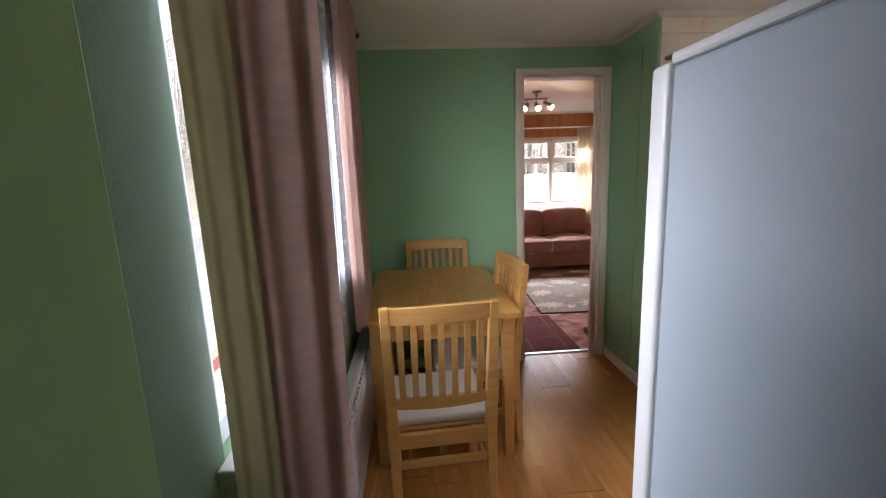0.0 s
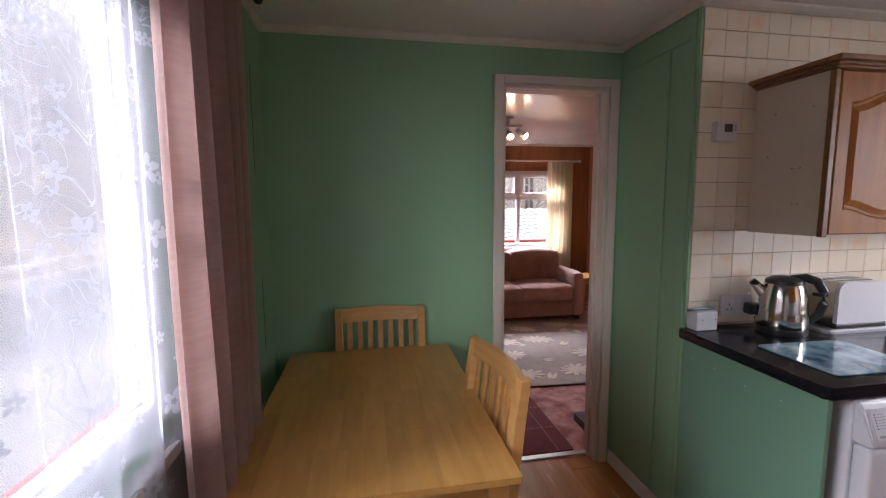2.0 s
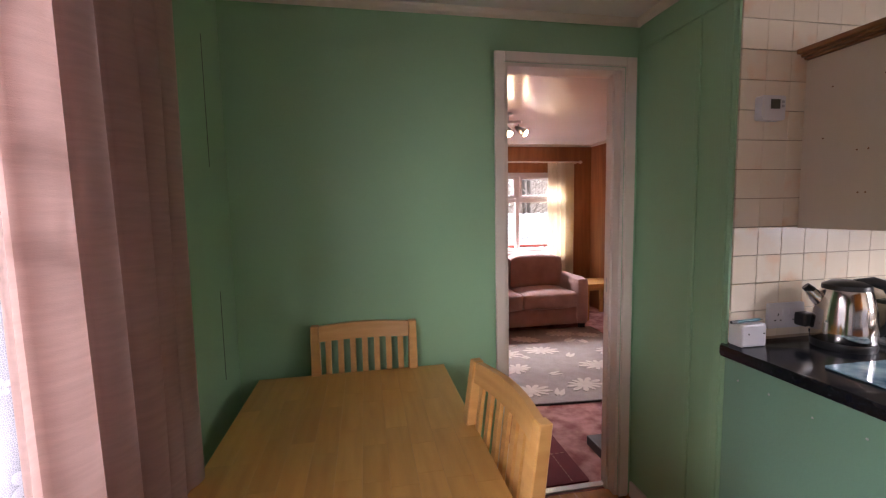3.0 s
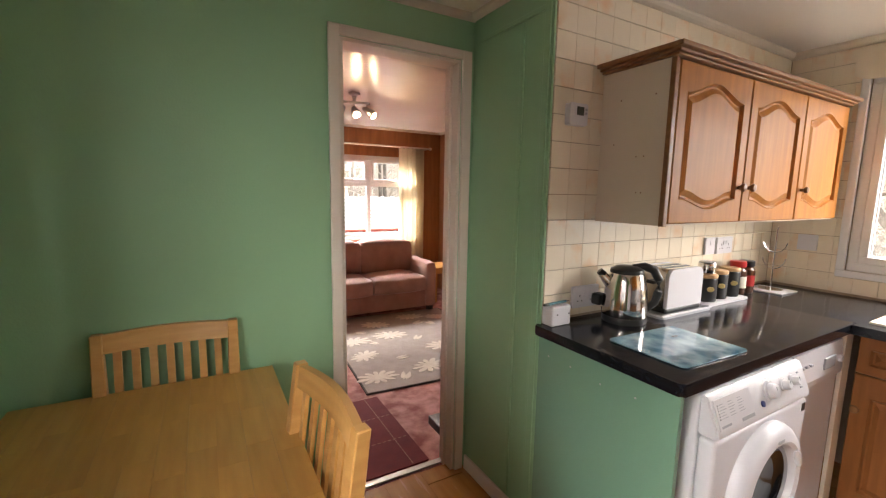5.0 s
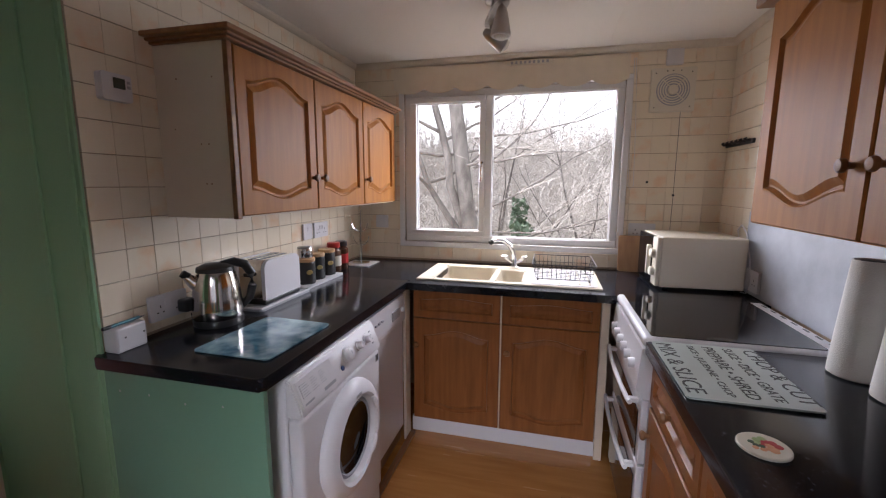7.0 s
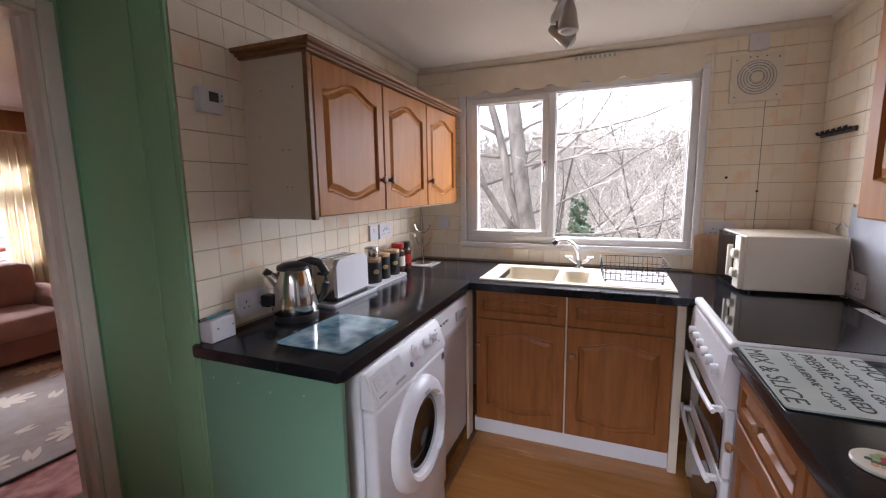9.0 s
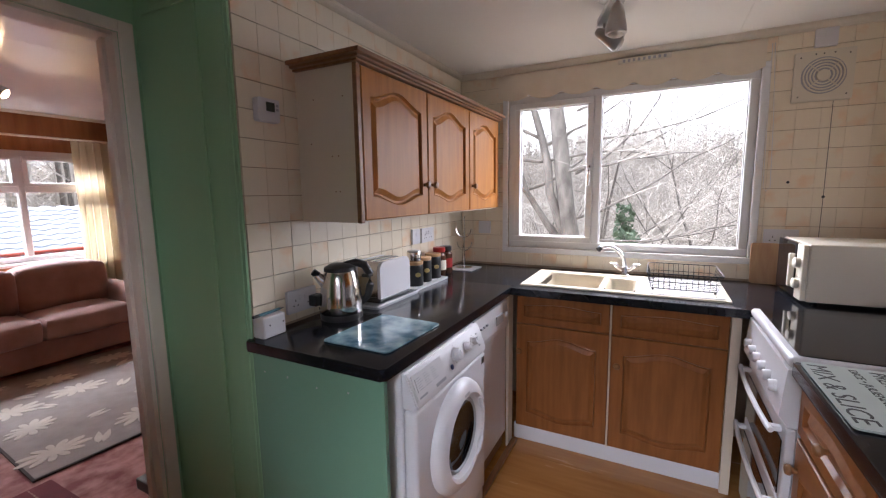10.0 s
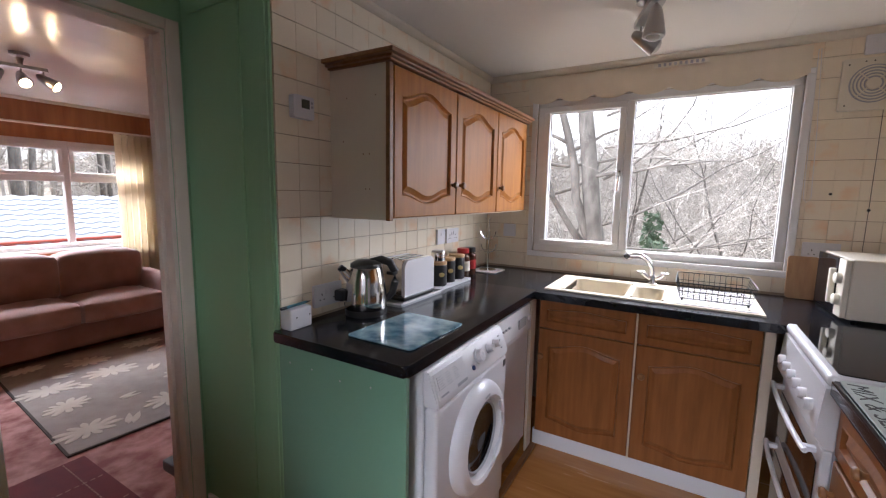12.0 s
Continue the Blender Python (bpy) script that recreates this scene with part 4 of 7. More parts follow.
for a in (-40, 28):
    pts = [(WX + DR * 0.735 * math.cos(radians(a + q)), WF - 0.0455, WZ + DR * 0.735 * math.sin(radians(a + q))) for q in range(-14, 15, 4)]
    part("door_handle", tube(B(), pts, [0.004, 0.009, 0.011, 0.0115, 0.0115, 0.011, 0.009, 0.004], 10), M_WHITE, wm, smooth=True)
part("makers_mark", prism(B(), round_rect(WX - 0.028, WX + 0.012, WZ + DR * 0.79, WZ + DR * 0.84, 0.004, 3), lambda u, v, w: Vector((u, WF - 0.0475 - w, v)), 0.001), M_GREY, wm)
part("rating_sticker", box(B(), WR - 0.040, WR - 0.016, WF - 0.0012, WF - 0.0003, 0.700, 0.728), M_DARK, wm, "small dark rating sticker")
part("kick_plate", box(B(), WL + 0.004, WR - 0.004, WF + 0.008, WF + 0.051, 0.02, 0.1225, 0.008), M_WHITE, wm)

# dishwasher
dw = thing("dishwasher", (2.645, 2.34, 0), "slim white dishwasher beside the washing machine", "dishwasher")
part("body", box(B(), 2.415, 2.855, 2.10, 2.655, 0.05, 0.855, 0.006), M_WHITE, dw)
part("door", box(B(), 2.417, 2.853, 2.072, 2.0995, 0.10, 0.700, 0.006), M_WHITE, dw)
part("control_panel", prism(B(), [(2.0995, 0.706), (2.060, 0.708), (2.057, 0.73), (2.068, 0.845), (2.0995, 0.852)], lambda u, v, w: Vector((2.417 + w, u, v)), 0.436), M_WHITE, dw)
part("handle_slot", box(B(), 2.665, 2.765, 2.054, 2.062, 0.752, 0.80, 0.004), M_GREY, dw, "recessed grip")
for k in range(3):
    part("button", box(B(), 2.465 + 0.035 * k, 2.485 + 0.035 * k, 2.054, 2.064, 0.79, 0.80, 0.002), M_GREY, dw)
part("dial", lathe(B(), [(0.014, 2.062), (0.014, 2.05), (0.010, 2.048)], (2.815, 0, 0.775), 16, "y"), M_WHITE, dw, smooth=True)
part("kick_plate", box(B(), 2.405, 2.875, 2.10, 2.118, 0.0, 0.10), M_OAK_TRIM, dw, "worn brown kick board")
solid("filler_strip", box(B(), 2.866, 2.94, 2.06, 2.075, 0.0, 0.871, 0.002), M_CARCASS, "cream filler strip with screw heads in the corner", "filler strip")
solid("floor_edging", box(B(), 2.405, 2.935, 2.030, 2.058, 0.0, 0.022, 0.004), M_OAK_TRIM, "worn brown floor edging below the appliances", "edging")


# sink unit
def east(u, v, w):
    """u: along the run from its north end, v: up, w: out into the room."""
    return Vector((2.96 - w, 2.045 - u, v))


def cabinet_fronts(parent, place, bays, drawer, door, mat, knobs, archd=0.014, arch=0.035, bot=0.028, rail=0.055):
    for k, (u0, u1) in enumerate(bays):
        if drawer:
            part("drawer_front", panel_door(place, u0, u1, *drawer, archd, 0.0, 0.036), mat, parent)
        d = part("door", panel_door(place, u0, u1, *door, arch, bot, rail), mat, parent)
        part("knob", knob(place, knobs[k][0], knobs[k][1], 0.0195), M_OAK_TRIM, d, "turned wooden knob", smooth=True)


su = thing("sink_unit", (3.22, 1.55, 0), "oak sink unit with arched panel doors", "kitchen unit")
part("body", box(B(), 2.961, 3.50, 1.062, 2.044, 0.09, 0.70), M_CARCASS, su)
part("top_rail", box(B(), 2.961, 2.974, 1.062, 2.044, 0.70, 0.871), M_CARCASS, su)
cabinet_fronts(su, east, [(0.004, 0.482), (0.492, 0.980)], (0.697, 0.856), (0.10, 0.692), M_OAK_DARK_SHADED, [(0.024, 0.545), (0.524, 0.545)])
part("divider", box(B(), 2.948, 2.961, 1.556, 1.561, 0.09, 0.871), M_CARCASS, su, "cream strip between the doors")
part("plinth", box(B(), 2.972, 2.99, 1.03, 2.06, 0.0, 0.0895, 0.002), M_WHITE, su, "white plinth board")
solid("filler_strip", box(B(), 2.945, 2.962, 1.022, 1.060, 0.0, 0.871, 0.002), M_CARCASS, "cream filler strip beside the cooker", "filler strip")

# sink
sk = thing("kitchen_sink", (3.17, 1.54, 0.91), "cream one-and-a-half bowl sink with drainer", "sink")
SX0, SX1, SY0, SY1, SZ = 2.935, 3.395, 1.065, 2.02, 0.9095


def basin(u0, u1, v0, v1, depth):
    bm = B()
    rings = []
    for g, dz, r in ((0, 0.0095, 0.04), (0.006, 0.0075, 0.038), (0.012, -0.004, 0.036)):
        rings.append([bm.verts.new((x, y, SZ + dz)) for x, y in round_rect(u0 + g, u1 - g, v0 + g, v1 - g, r)])
    rings.append([bm.verts.new((x, y, SZ - depth)) for x, y in round_rect(u0 + 0.03, u1 - 0.03, v0 + 0.03, v1 - 0.03, 0.03)])
    n = len(rings[0])
    for a, b in zip(rings, rings[1:]):
        for k in range(n):
            bm.faces.new((a[k], a[(k + 1) % n], b[(k + 1) % n], b[k]))
    bm.faces.new(rings[-1])
    return bm


bm = B()
for y0, y1, x0, x1 in ((1.945, SY1, SX0, SX1), (1.605, 1.625, SX0, SX1), (1.435, 1.455, SX0, SX1), (SY0, 1.435, SX0, SX1), (1.625, 1.945, SX0, 2.975), (1.625, 1.945, 3.335, SX1), (1.455, 1.605, SX0, 2.975), (1.455, 1.605, 3.285, SX1)):
    box(bm, x0, x1, y0, y1, SZ + 0.0008, SZ + 0.0095)
part("rim", bm, M_SINK, sk)
part("bowl", basin(2.975, 3.335, 1.625, 1.945, 0.15), M_SINK, sk, smooth=True)
part("half_bowl", basin(2.975, 3.285, 1.455, 1.605, 0.10), M_SINK, sk, smooth=True)
part("drainer", prism(B(), round_rect(2.955, 3.365, 1.085, 1.415, 0.03), lambda u, v, w: Vector((u, v, SZ + 0.0097 + w)), 0.003), M_WHITE, sk, "pale ribbed drainer")
for k in range(6):
    part("drainer_rib", box(B(), 2.985, 3.33, 1.115 + 0.05 * k, 1.125 + 0.05 * k, SZ + 0.0128, SZ + 0.0158, 0.001), M_SINK, sk)

tap = thing("mixer_tap", (3.37, 1.53, 0.919), "chrome swan-neck mixer tap with cross handles", "tap")
part("base", lathe(B(), [(0.026, 0), (0.026, 0.008), (0.018, 0.014), (0.015, 0.05), (0.013, 0.06)], (3.37, 1.53, 0.919), 20), M_CHROME, tap, smooth=True)
part("spout", tube(B(), [(3.37, 1.53, 0.965), (3.365, 1.54, 1.02), (3.345, 1.565, 1.065), (3.315, 1.60, 1.092), (3.285, 1.63, 1.098), (3.262, 1.655, 1.090)], [0.013, 0.013, 0.0135, 0.013, 0.0125, 0.0125], 14), M_CHROME, tap, smooth=True)
part("aerator", tube(B(), [(3.262, 1.655, 1.090), (3.252, 1.666, 1.080)], [0.0145, 0.0145], 14), M_DARK, tap, "dark spout end", smooth=True)
for s in (-1, 1):
    h = part("handle", tube(B(), [(3.37, 1.53, 0.945), (3.365, 1.53 + s * 0.035, 0.965), (3.36, 1.53 + s * 0.055, 0.985)], [0.009, 0.010, 0.012], 10), M_CHROME, tap, smooth=True)
    for d in ((0, 0.018, 0), (0.018, 0, 0)):
        o = Vector((3.358, 1.53 + s * 0.06, 0.990))
        part("cross_bar", tube(B(), [o - Vector(d), o + Vector(d)], 0.005, 8), M_CHROME, h, smooth=True)

# upper cabinets on the tiled wall
def north(u, v, w):
    return Vector((u, 2.352 - w, v))


uc = thing("wall_cabinet", (2.73, 2.48, 1.305), "oak wall cabinet with three arched doors and cornice", "wall cabinet")
part("body", box(B(), 1.995, 3.46, 2.353, 2.626, 1.305, 1.868), M_CARCASS, uc, "cream cabinet body with screw caps")
cabinet_fronts(uc, north, [(2.018, 2.494), (2.500, 2.974), (2.982, 3.452)], None, (1.312, 1.864), M_OAK, [(2.458, 1.448), (2.532, 1.448), (3.016, 1.448)], arch=0.048, bot=0.036, rail=0.05)
part("edge_strip", box(B(), 1.993, 2.015, 2.334, 2.3535, 1.303, 1.868, 0.003), M_OAK_TRIM, uc)


def cornice(x0, x1, yf, yw, out):
    """A moulded top: three stepped boards growing outwards."""
    bm = B()
    for g, z0, z1 in ((0.012, 1.869, 1.877), (0.026, 1.877, 1.886), (0.044, 1.886, 1.902)):
        lo, hi = sorted((yf + out * g, yw))
        box(bm, x0 - g, x1, lo, hi, z0, z1, 0.003)
    return bm


part("cornice", cornice(1.993, 3.46, 2.333, 2.626, -1), M_OAK_TRIM, uc, "dark oak moulded cornice")
for y, z in ((2.43, 1.42), (2.45, 1.42), (2.43, 1.55), (2.46, 1.55), (2.56, 1.60), (2.40, 1.76), (2.54, 1.76)):
    part("screw_hole", lathe(B(), [(0.0028, -0.0006), (0.0028, 0.001)], (1.995, y, z), 8, "x"), M_OAK_TRIM, uc)


# south run: upper cabinet, base unit, cooker
def south(u, v, w):
    return Vector((2.382 - u, 0.681 + w, v))


uc2 = thing("wall_cabinet", (1.88, 0.53, 1.30), "oak wall cabinet with arched doors above the worktop", "wall cabinet")
part("body", box(B(), 1.36, 2.385, 0.395, 0.680, 1.30, 1.90), M_OAK, uc2)
cabinet_fronts(uc2, south, [(0.004, 0.502), (0.510, 1.010)], None, (1.304, 1.965), M_OAK, [(0.458, 1.465), (0.552, 1.465)], arch=0.055, bot=0.045, rail=0.06)
part("cornice", box(B(), 1.36, 2.42, 0.395, 0.735, 1.966, 1.995, 0.006), M_OAK_TRIM, uc2)
solid("splashback", box(B(), 1.30, 3.135, 0.3935, 0.399, 0.912, 1.299), M_SPLASH, "mottled blue-grey splashback panel behind the cooker", "splashback")


def south_base(u, v, w):
    return Vector((2.258 - u, 0.962 + w, v))


bu = thing("base_unit", (1.78, 0.68, 0), "oak base unit with drawers and panel doors", "kitchen unit")
part("body", box(B(), 1.292, 2.262, 0.42, 0.961, 0.09, 0.871), M_OAK_DARK_SHADED, bu)
cabinet_fronts(bu, south_base, [(0.004, 0.478), (0.486, 0.962)], (0.700, 0.855), (0.10, 0.685), M_OAK_DARK_SHADED, [(0.04, 0.60), (0.53, 0.60)])
for u in (0.24, 0.724):
    part("knob", knob(south_base, u, 0.778, 0.0195), M_OAK_TRIM, bu, "turned wooden knob", smooth=True)
part("plinth", box(B(), 1.292, 2.262, 0.90, 0.918, 0, 0.0895), M_WHITE, bu)

ck = thing("cooker", (2.565, 0.72, 0), "white freestanding electric cooker with a black glass hob", "cooker")
part("body", box(B(), 2.272, 2.855, 0.43, 0.975, 0.02, 0.885, 0.006), M_WHITE, ck)
part("hob_frame", box(B(), 2.268, 2.859, 0.425, 1.012, 0.8855, 0.921, 0.014, 4), M_WHITE, ck, smooth=True)
part("hob_glass", prism(B(), round_rect(2.288, 2.840, 0.482, 0.985, 0.012), lambda u, v, w: Vector((u, v, 0.9213 + w)), 0.003), M_DARKGLASS, ck, "black glass hob")
for k in range(7):
    part("vent_slot", box(B(), 2.32 + 0.075 * k, 2.355 + 0.075 * k, 0.442, 0.450, 0.9205, 0.9218), M_DARK, ck)
bm = B()
prism(bm, [(0.976, 0.70), (1.000, 0.702), (1.024, 0.735), (1.012, 0.88), (0.976, 0.885)], lambda u, v, w: Vector((2.272 + w, u, v)), 0.583)
part("control_panel", bm, M_WHITE, ck)
for k in range(6):
    x = 2.355 + k * 0.082
    part("knob", lathe(B(), [(0.019, 1.016), (0.018, 1.036), (0.015, 1.040)], (x, 0, 0.795), 18, "y"), M_WHITE, ck, smooth=True)
for z0, z1, nm in ((0.455, 0.695, "grill_door"), (0.10, 0.445, "oven_door")):
    d = part(nm, box(B(), 2.276, 2.851, 0.976, 1.002, z0, z1, 0.005), M_WHITE, ck)
    part("glass", box(B(), 2.30, 2.827, 1.0025, 1.006, z0 + 0.012, z1 - 0.05, 0.002), M_DARKGLASS, d, "black oven glass")
    hz = z1 - 0.022
    part("handle", tube(B(), [(2.296, 1.034, hz), (2.32, 1.038, hz), (2.44, 1.044, hz), (2.565, 1.046, hz), (2.69, 1.044, hz), (2.81, 1.038, hz), (2.834, 1.034, hz)], 0.0085, 10), M_WHITE, d, "white bar handle", smooth=True)
    for x in (2.325, 2.805):
        part("handle_bracket", box(B(), x - 0.010, x + 0.010, 1.002, 1.033, hz - 0.011, hz + 0.007, 0.003), M_WHITE, d)
part("kick_plate", box(B(), 2.28, 2.847, 0.94, 0.976, 0.0, 0.095), M_DARK, ck)

# ---- living room ----
sofa = thing("sofa", (2.2, 6.1, 0), "rose-brown suede two-seat sofa below the window", "sofa")


def cushion(x0, x1, y0, y1, z0, z1, r=0.05, puff=0.02):
    bm = box(B(), x0, x1, y0, y1, z0, z1)
    bmesh.ops.subdivide_edges(bm, edges=list(bm.edges), cuts=6, use_grid_fill=True)
    c = Vector(((x0 + x1) / 2, (y0 + y1) / 2, (z0 + z1) / 2))
    h = Vector(((x1 - x0) / 2, (y1 - y0) / 2, (z1 - z0) / 2))
    for v in bm.verts:
        d = v.co - c
        q = Vector([max(-1, min(1, d[i] / h[i])) for i in range(3)])
        core = Vector([max(-(h[i] - r), min(h[i] - r, d[i])) for i in range(3)])
        e = d - core
        if e.length > 1e-6:
            e = e.normalized() * r
        p = core + e
        for i in range(3):
            o = [j for j in range(3) if j != i]
            p[i] += math.copysign(puff, q[i]) * (abs(q[i]) > 0.98) * (1 - q[o[0]] ** 2) * (1 - q[o[1]] ** 2)
        n = noise.noise(v.co * 7.0) * 0.008
        v.co = c + p + Vector((n, n, n))
    return bm


part("base", cushion(1.42, 2.95, 5.76, 6.52, 0.06, 0.27, 0.02, 0.0), M_SOFA, sofa, smooth=True)
for x0, x1 in ((1.55, 2.20), (2.20, 2.85)):
    part("seat_cushion", cushion(x0, x1, 5.71, 6.32, 0.25, 0.445, 0.05), M_SOFA, sofa, smooth=True)
    part("back_cushion", cushion(x0, x1, 6.12, 6.40, 0.42, 0.82, 0.06, 0.025), M_SOFA, sofa, smooth=True)
part("backrest", cushion(1.42, 2.95, 6.33, 6.56, 0.20, 0.74, 0.05, 0.0), M_SOFA, sofa, smooth=True)
for x0, x1 in ((1.40, 1.56), (2.84, 2.99)):
    part("arm", cushion(x0, x1, 5.73, 6.54, 0.06, 0.59, 0.045, 0.008), M_SOFA, sofa, smooth=True)
for x in (1.46, 2.93):
    for y in (5.80, 6.48):
        part("foot", box(B(), x - 0.03, x + 0.03, y - 0.03, y + 0.03, 0.0, 0.075, 0.004), M_DARK, sofa)

st = thing("side_table", (3.36, 6.25, 0), "small pale wooden side table beside the sofa", "side table")
part("tabletop", box(B(), 3.13, 3.58, 6.05, 6.45, 0.43, 0.455, 0.005), M_BEECH, st)
for x in (3.16, 3.55):
    for y in (6.08, 6.42):
        part("leg", box(B(), x - 0.02, x + 0.02, y - 0.02, y + 0.02, 0, 0.43, 0.003), M_BEECH, st)
part("apron", box(B(), 3.18, 3.53, 6.072, 6.086, 0.37, 0.43, 0.002), M_BEECH, st)

for nm, x0, x1, seed in (("curtain", 2.92, 3.30, 21), ("curtain", 0.42, 0.80, 22)):
    c = thing(nm, ((x0 + x1) / 2, LIV_N - 0.09, 0.35), "cream pleated curtain hanging beside the living room window", "curtain", "living room curtains")
    pts = [(y, x) for x, y in pleats(LIV_N - 0.10, x0, x1, 0.03, 6, 72, seed)]
    part("cloth", fold_sheet(pts, 0.30, 1.985, 10, "cloth", M_CREAMCURT, waver=0.008, thick=0.002, seed=seed), M_CREAMCURT, c, smooth=True)
rod = thing("curtain_pole", (1.85, LIV_N - 0.08, 2.0), "thin pale curtain pole over the living room window", "curtain pole")
part("pole", tube(B(), [(0.3, LIV_N - 0.08, 2.0), (3.38, LIV_N - 0.08, 2.0)], 0.011, 10), M_FRAMEPAINT, rod, smooth=True)
part("finial", lathe(B(), [(0.011, 3.38), (0.02, 3.39), (0.022, 3.405), (0.012, 3.42), (0.004, 3.425)], (0, LIV_N - 0.08, 2.0), 14, "x"), M_FRAMEPAINT, rod, smooth=True)
for x in (0.36, 3.34):
    part("bracket", box(B(), x - 0.01, x + 0.01, LIV_N - 0.085, LIV_N, 1.985, 2.0, 0.002), M_FRAMEPAINT, rod)

# rugs
rg = thing("rug", (2.2, 5.0, 0), "taupe rug with cream leaf pattern on the carpet", "rug")
RC, RA = Vector((1.535, 4.09, 0.0)), radians(-3.6)


def on_rug(u, v, w=0.0):
    return RC + Vector((u * math.cos(RA) - v * math.sin(RA), u * math.sin(RA) + v * math.cos(RA), 0.001 + w))


part("rug_body", prism(B(), round_rect(0.012, 1.388, 0.012, 1.788, 0.01), on_rug, 0.012), M_RUG, rg)
bm = B()
for q in ((0, 1.40, 0, 0.012), (0, 1.40, 1.788, 1.80), (0, 0.012, 0.012, 1.788), (1.388, 1.40, 0.012, 1.788)):
    prism(bm, [(q[0], q[2]), (q[1], q[2]), (q[1], q[3]), (q[0], q[3])], on_rug, 0.010)
part("binding", bm, M_RUG_EDGE, rg, "dark bound edge")
random.seed(12)


def lens(u, v, length, width, ang, n=7):
    """A pointed petal that starts at (u, v) and runs out along ang."""
    c, d = math.cos(ang), math.sin(ang)
    side = [(k / n, math.sin(math.pi * (k / n) ** 0.8)) for k in range(n + 1)]
    pts = [(length * a, width * b) for a, b in side] + [(length * a, -width * b) for a, b in side[-2:0:-1]]
    return [(u + x * c - y * d, v + x * d + y * c) for x, y in pts]


def rug_bloom(u, v, size, ang):
    """A woven bloom with a ring of narrow petals."""
    pts = []
    for k in range(132):
        a = 2 * math.pi * k / 132
        r = size * (0.36 + 0.64 * abs(math.cos(5.5 * a)) ** 0.7) * (0.86 + 0.14 * math.cos(2 * a + 0.7))
        pts.append((u + r * math.cos(a + ang), v + 0.85 * r * math.sin(a + ang)))
    return prism(B(), pts, lambda p, q, h: on_rug(p, q, 0.0122 + h), 0.003)


def rug_leaf(u, v, size, ang):
    """A leaf in two halves beside an open midrib."""
    bm = B()
    for s in (-1, 1):
        o = 0.012 * s
        prism(bm, lens(u - o * math.sin(ang), v + o * math.cos(ang), size, size * 0.13, ang + 0.10 * s), lambda p, q, h: on_rug(p, q, 0.0122 + h), 0.003)
    return bm


for u, v, size, a in ((0.15, 0.22, 0.17, 0.4), (0.17, 0.66, 0.15, 1.2), (0.54, 1.08, 0.18, 0.1), (0.50, 1.44, 0.16, -0.3), (0.16, 1.03, 0.18, 0.4), (0.60, 0.27, 0.17, 1.0), (0.90, 0.64, 0.18, 0.3),
                   (1.12, 0.24, 0.15, -0.6), (1.20, 0.98, 0.17, 0.9), (0.94, 1.58, 0.16, 0.2), (1.22, 1.48, 0.13, -0.2), (0.16, 1.60, 0.13, 0.6)):
    part("bloom", rug_bloom(u, v, size, a), M_RUG_LEAF, rg)
for u, v, size, a in ((0.32, 0.10, 0.15, 1.1), (0.88, 1.30, 0.17, 0.6), (0.24, 1.28, 0.13, -0.5), (0.36, 0.88, 0.12, 2.2), (0.72, 0.86, 0.14, 0.9), (1.10, 0.44, 0.13, 2.4), (0.40, 0.50, 0.12, 0.2), (0.78, 0.10, 0.13, 0.7), (1.08, 1.22, 0.14, 1.8)):
    part("leaf", rug_leaf(u, v, size, a), M_RUG_LEAF, rg)
dm = thing("door_mat", (1.2, 3.68, 0), "maroon mat with a pale dashed grid inside the doorway", "mat")
part("mat_body", prism(B(), round_rect(0.69, 1.585, 3.256, 4.03, 0.01), lambda u, v, w: Vector((u, v, 0.001 + w)), 0.008), M_MAT, dm)
for k in range(1, 4):
    for j in range(26):
        y = 3.268 + j * 0.0292
        part("stitch", box(B(), 0.69 + 0.268 * k - 0.003, 0.69 + 0.268 * k + 0.003, y, y + 0.02, 0.009, 0.0105), M_MATLINE, dm)
for y in (3.51, 3.77):
    for j in range(28):
        x = 0.705 + j * 0.0312
        part("stitch", box(B(), x, x + 0.02, y - 0.003, y + 0.003, 0.0091, 0.0104), M_MATLINE, dm)
solid("hearth", box(B(), 1.745, 2.545, 3.262, 3.575, 0.0, 0.055, 0.006), M_SLATE, "low dark slate hearth slab on the carpet", "hearth")


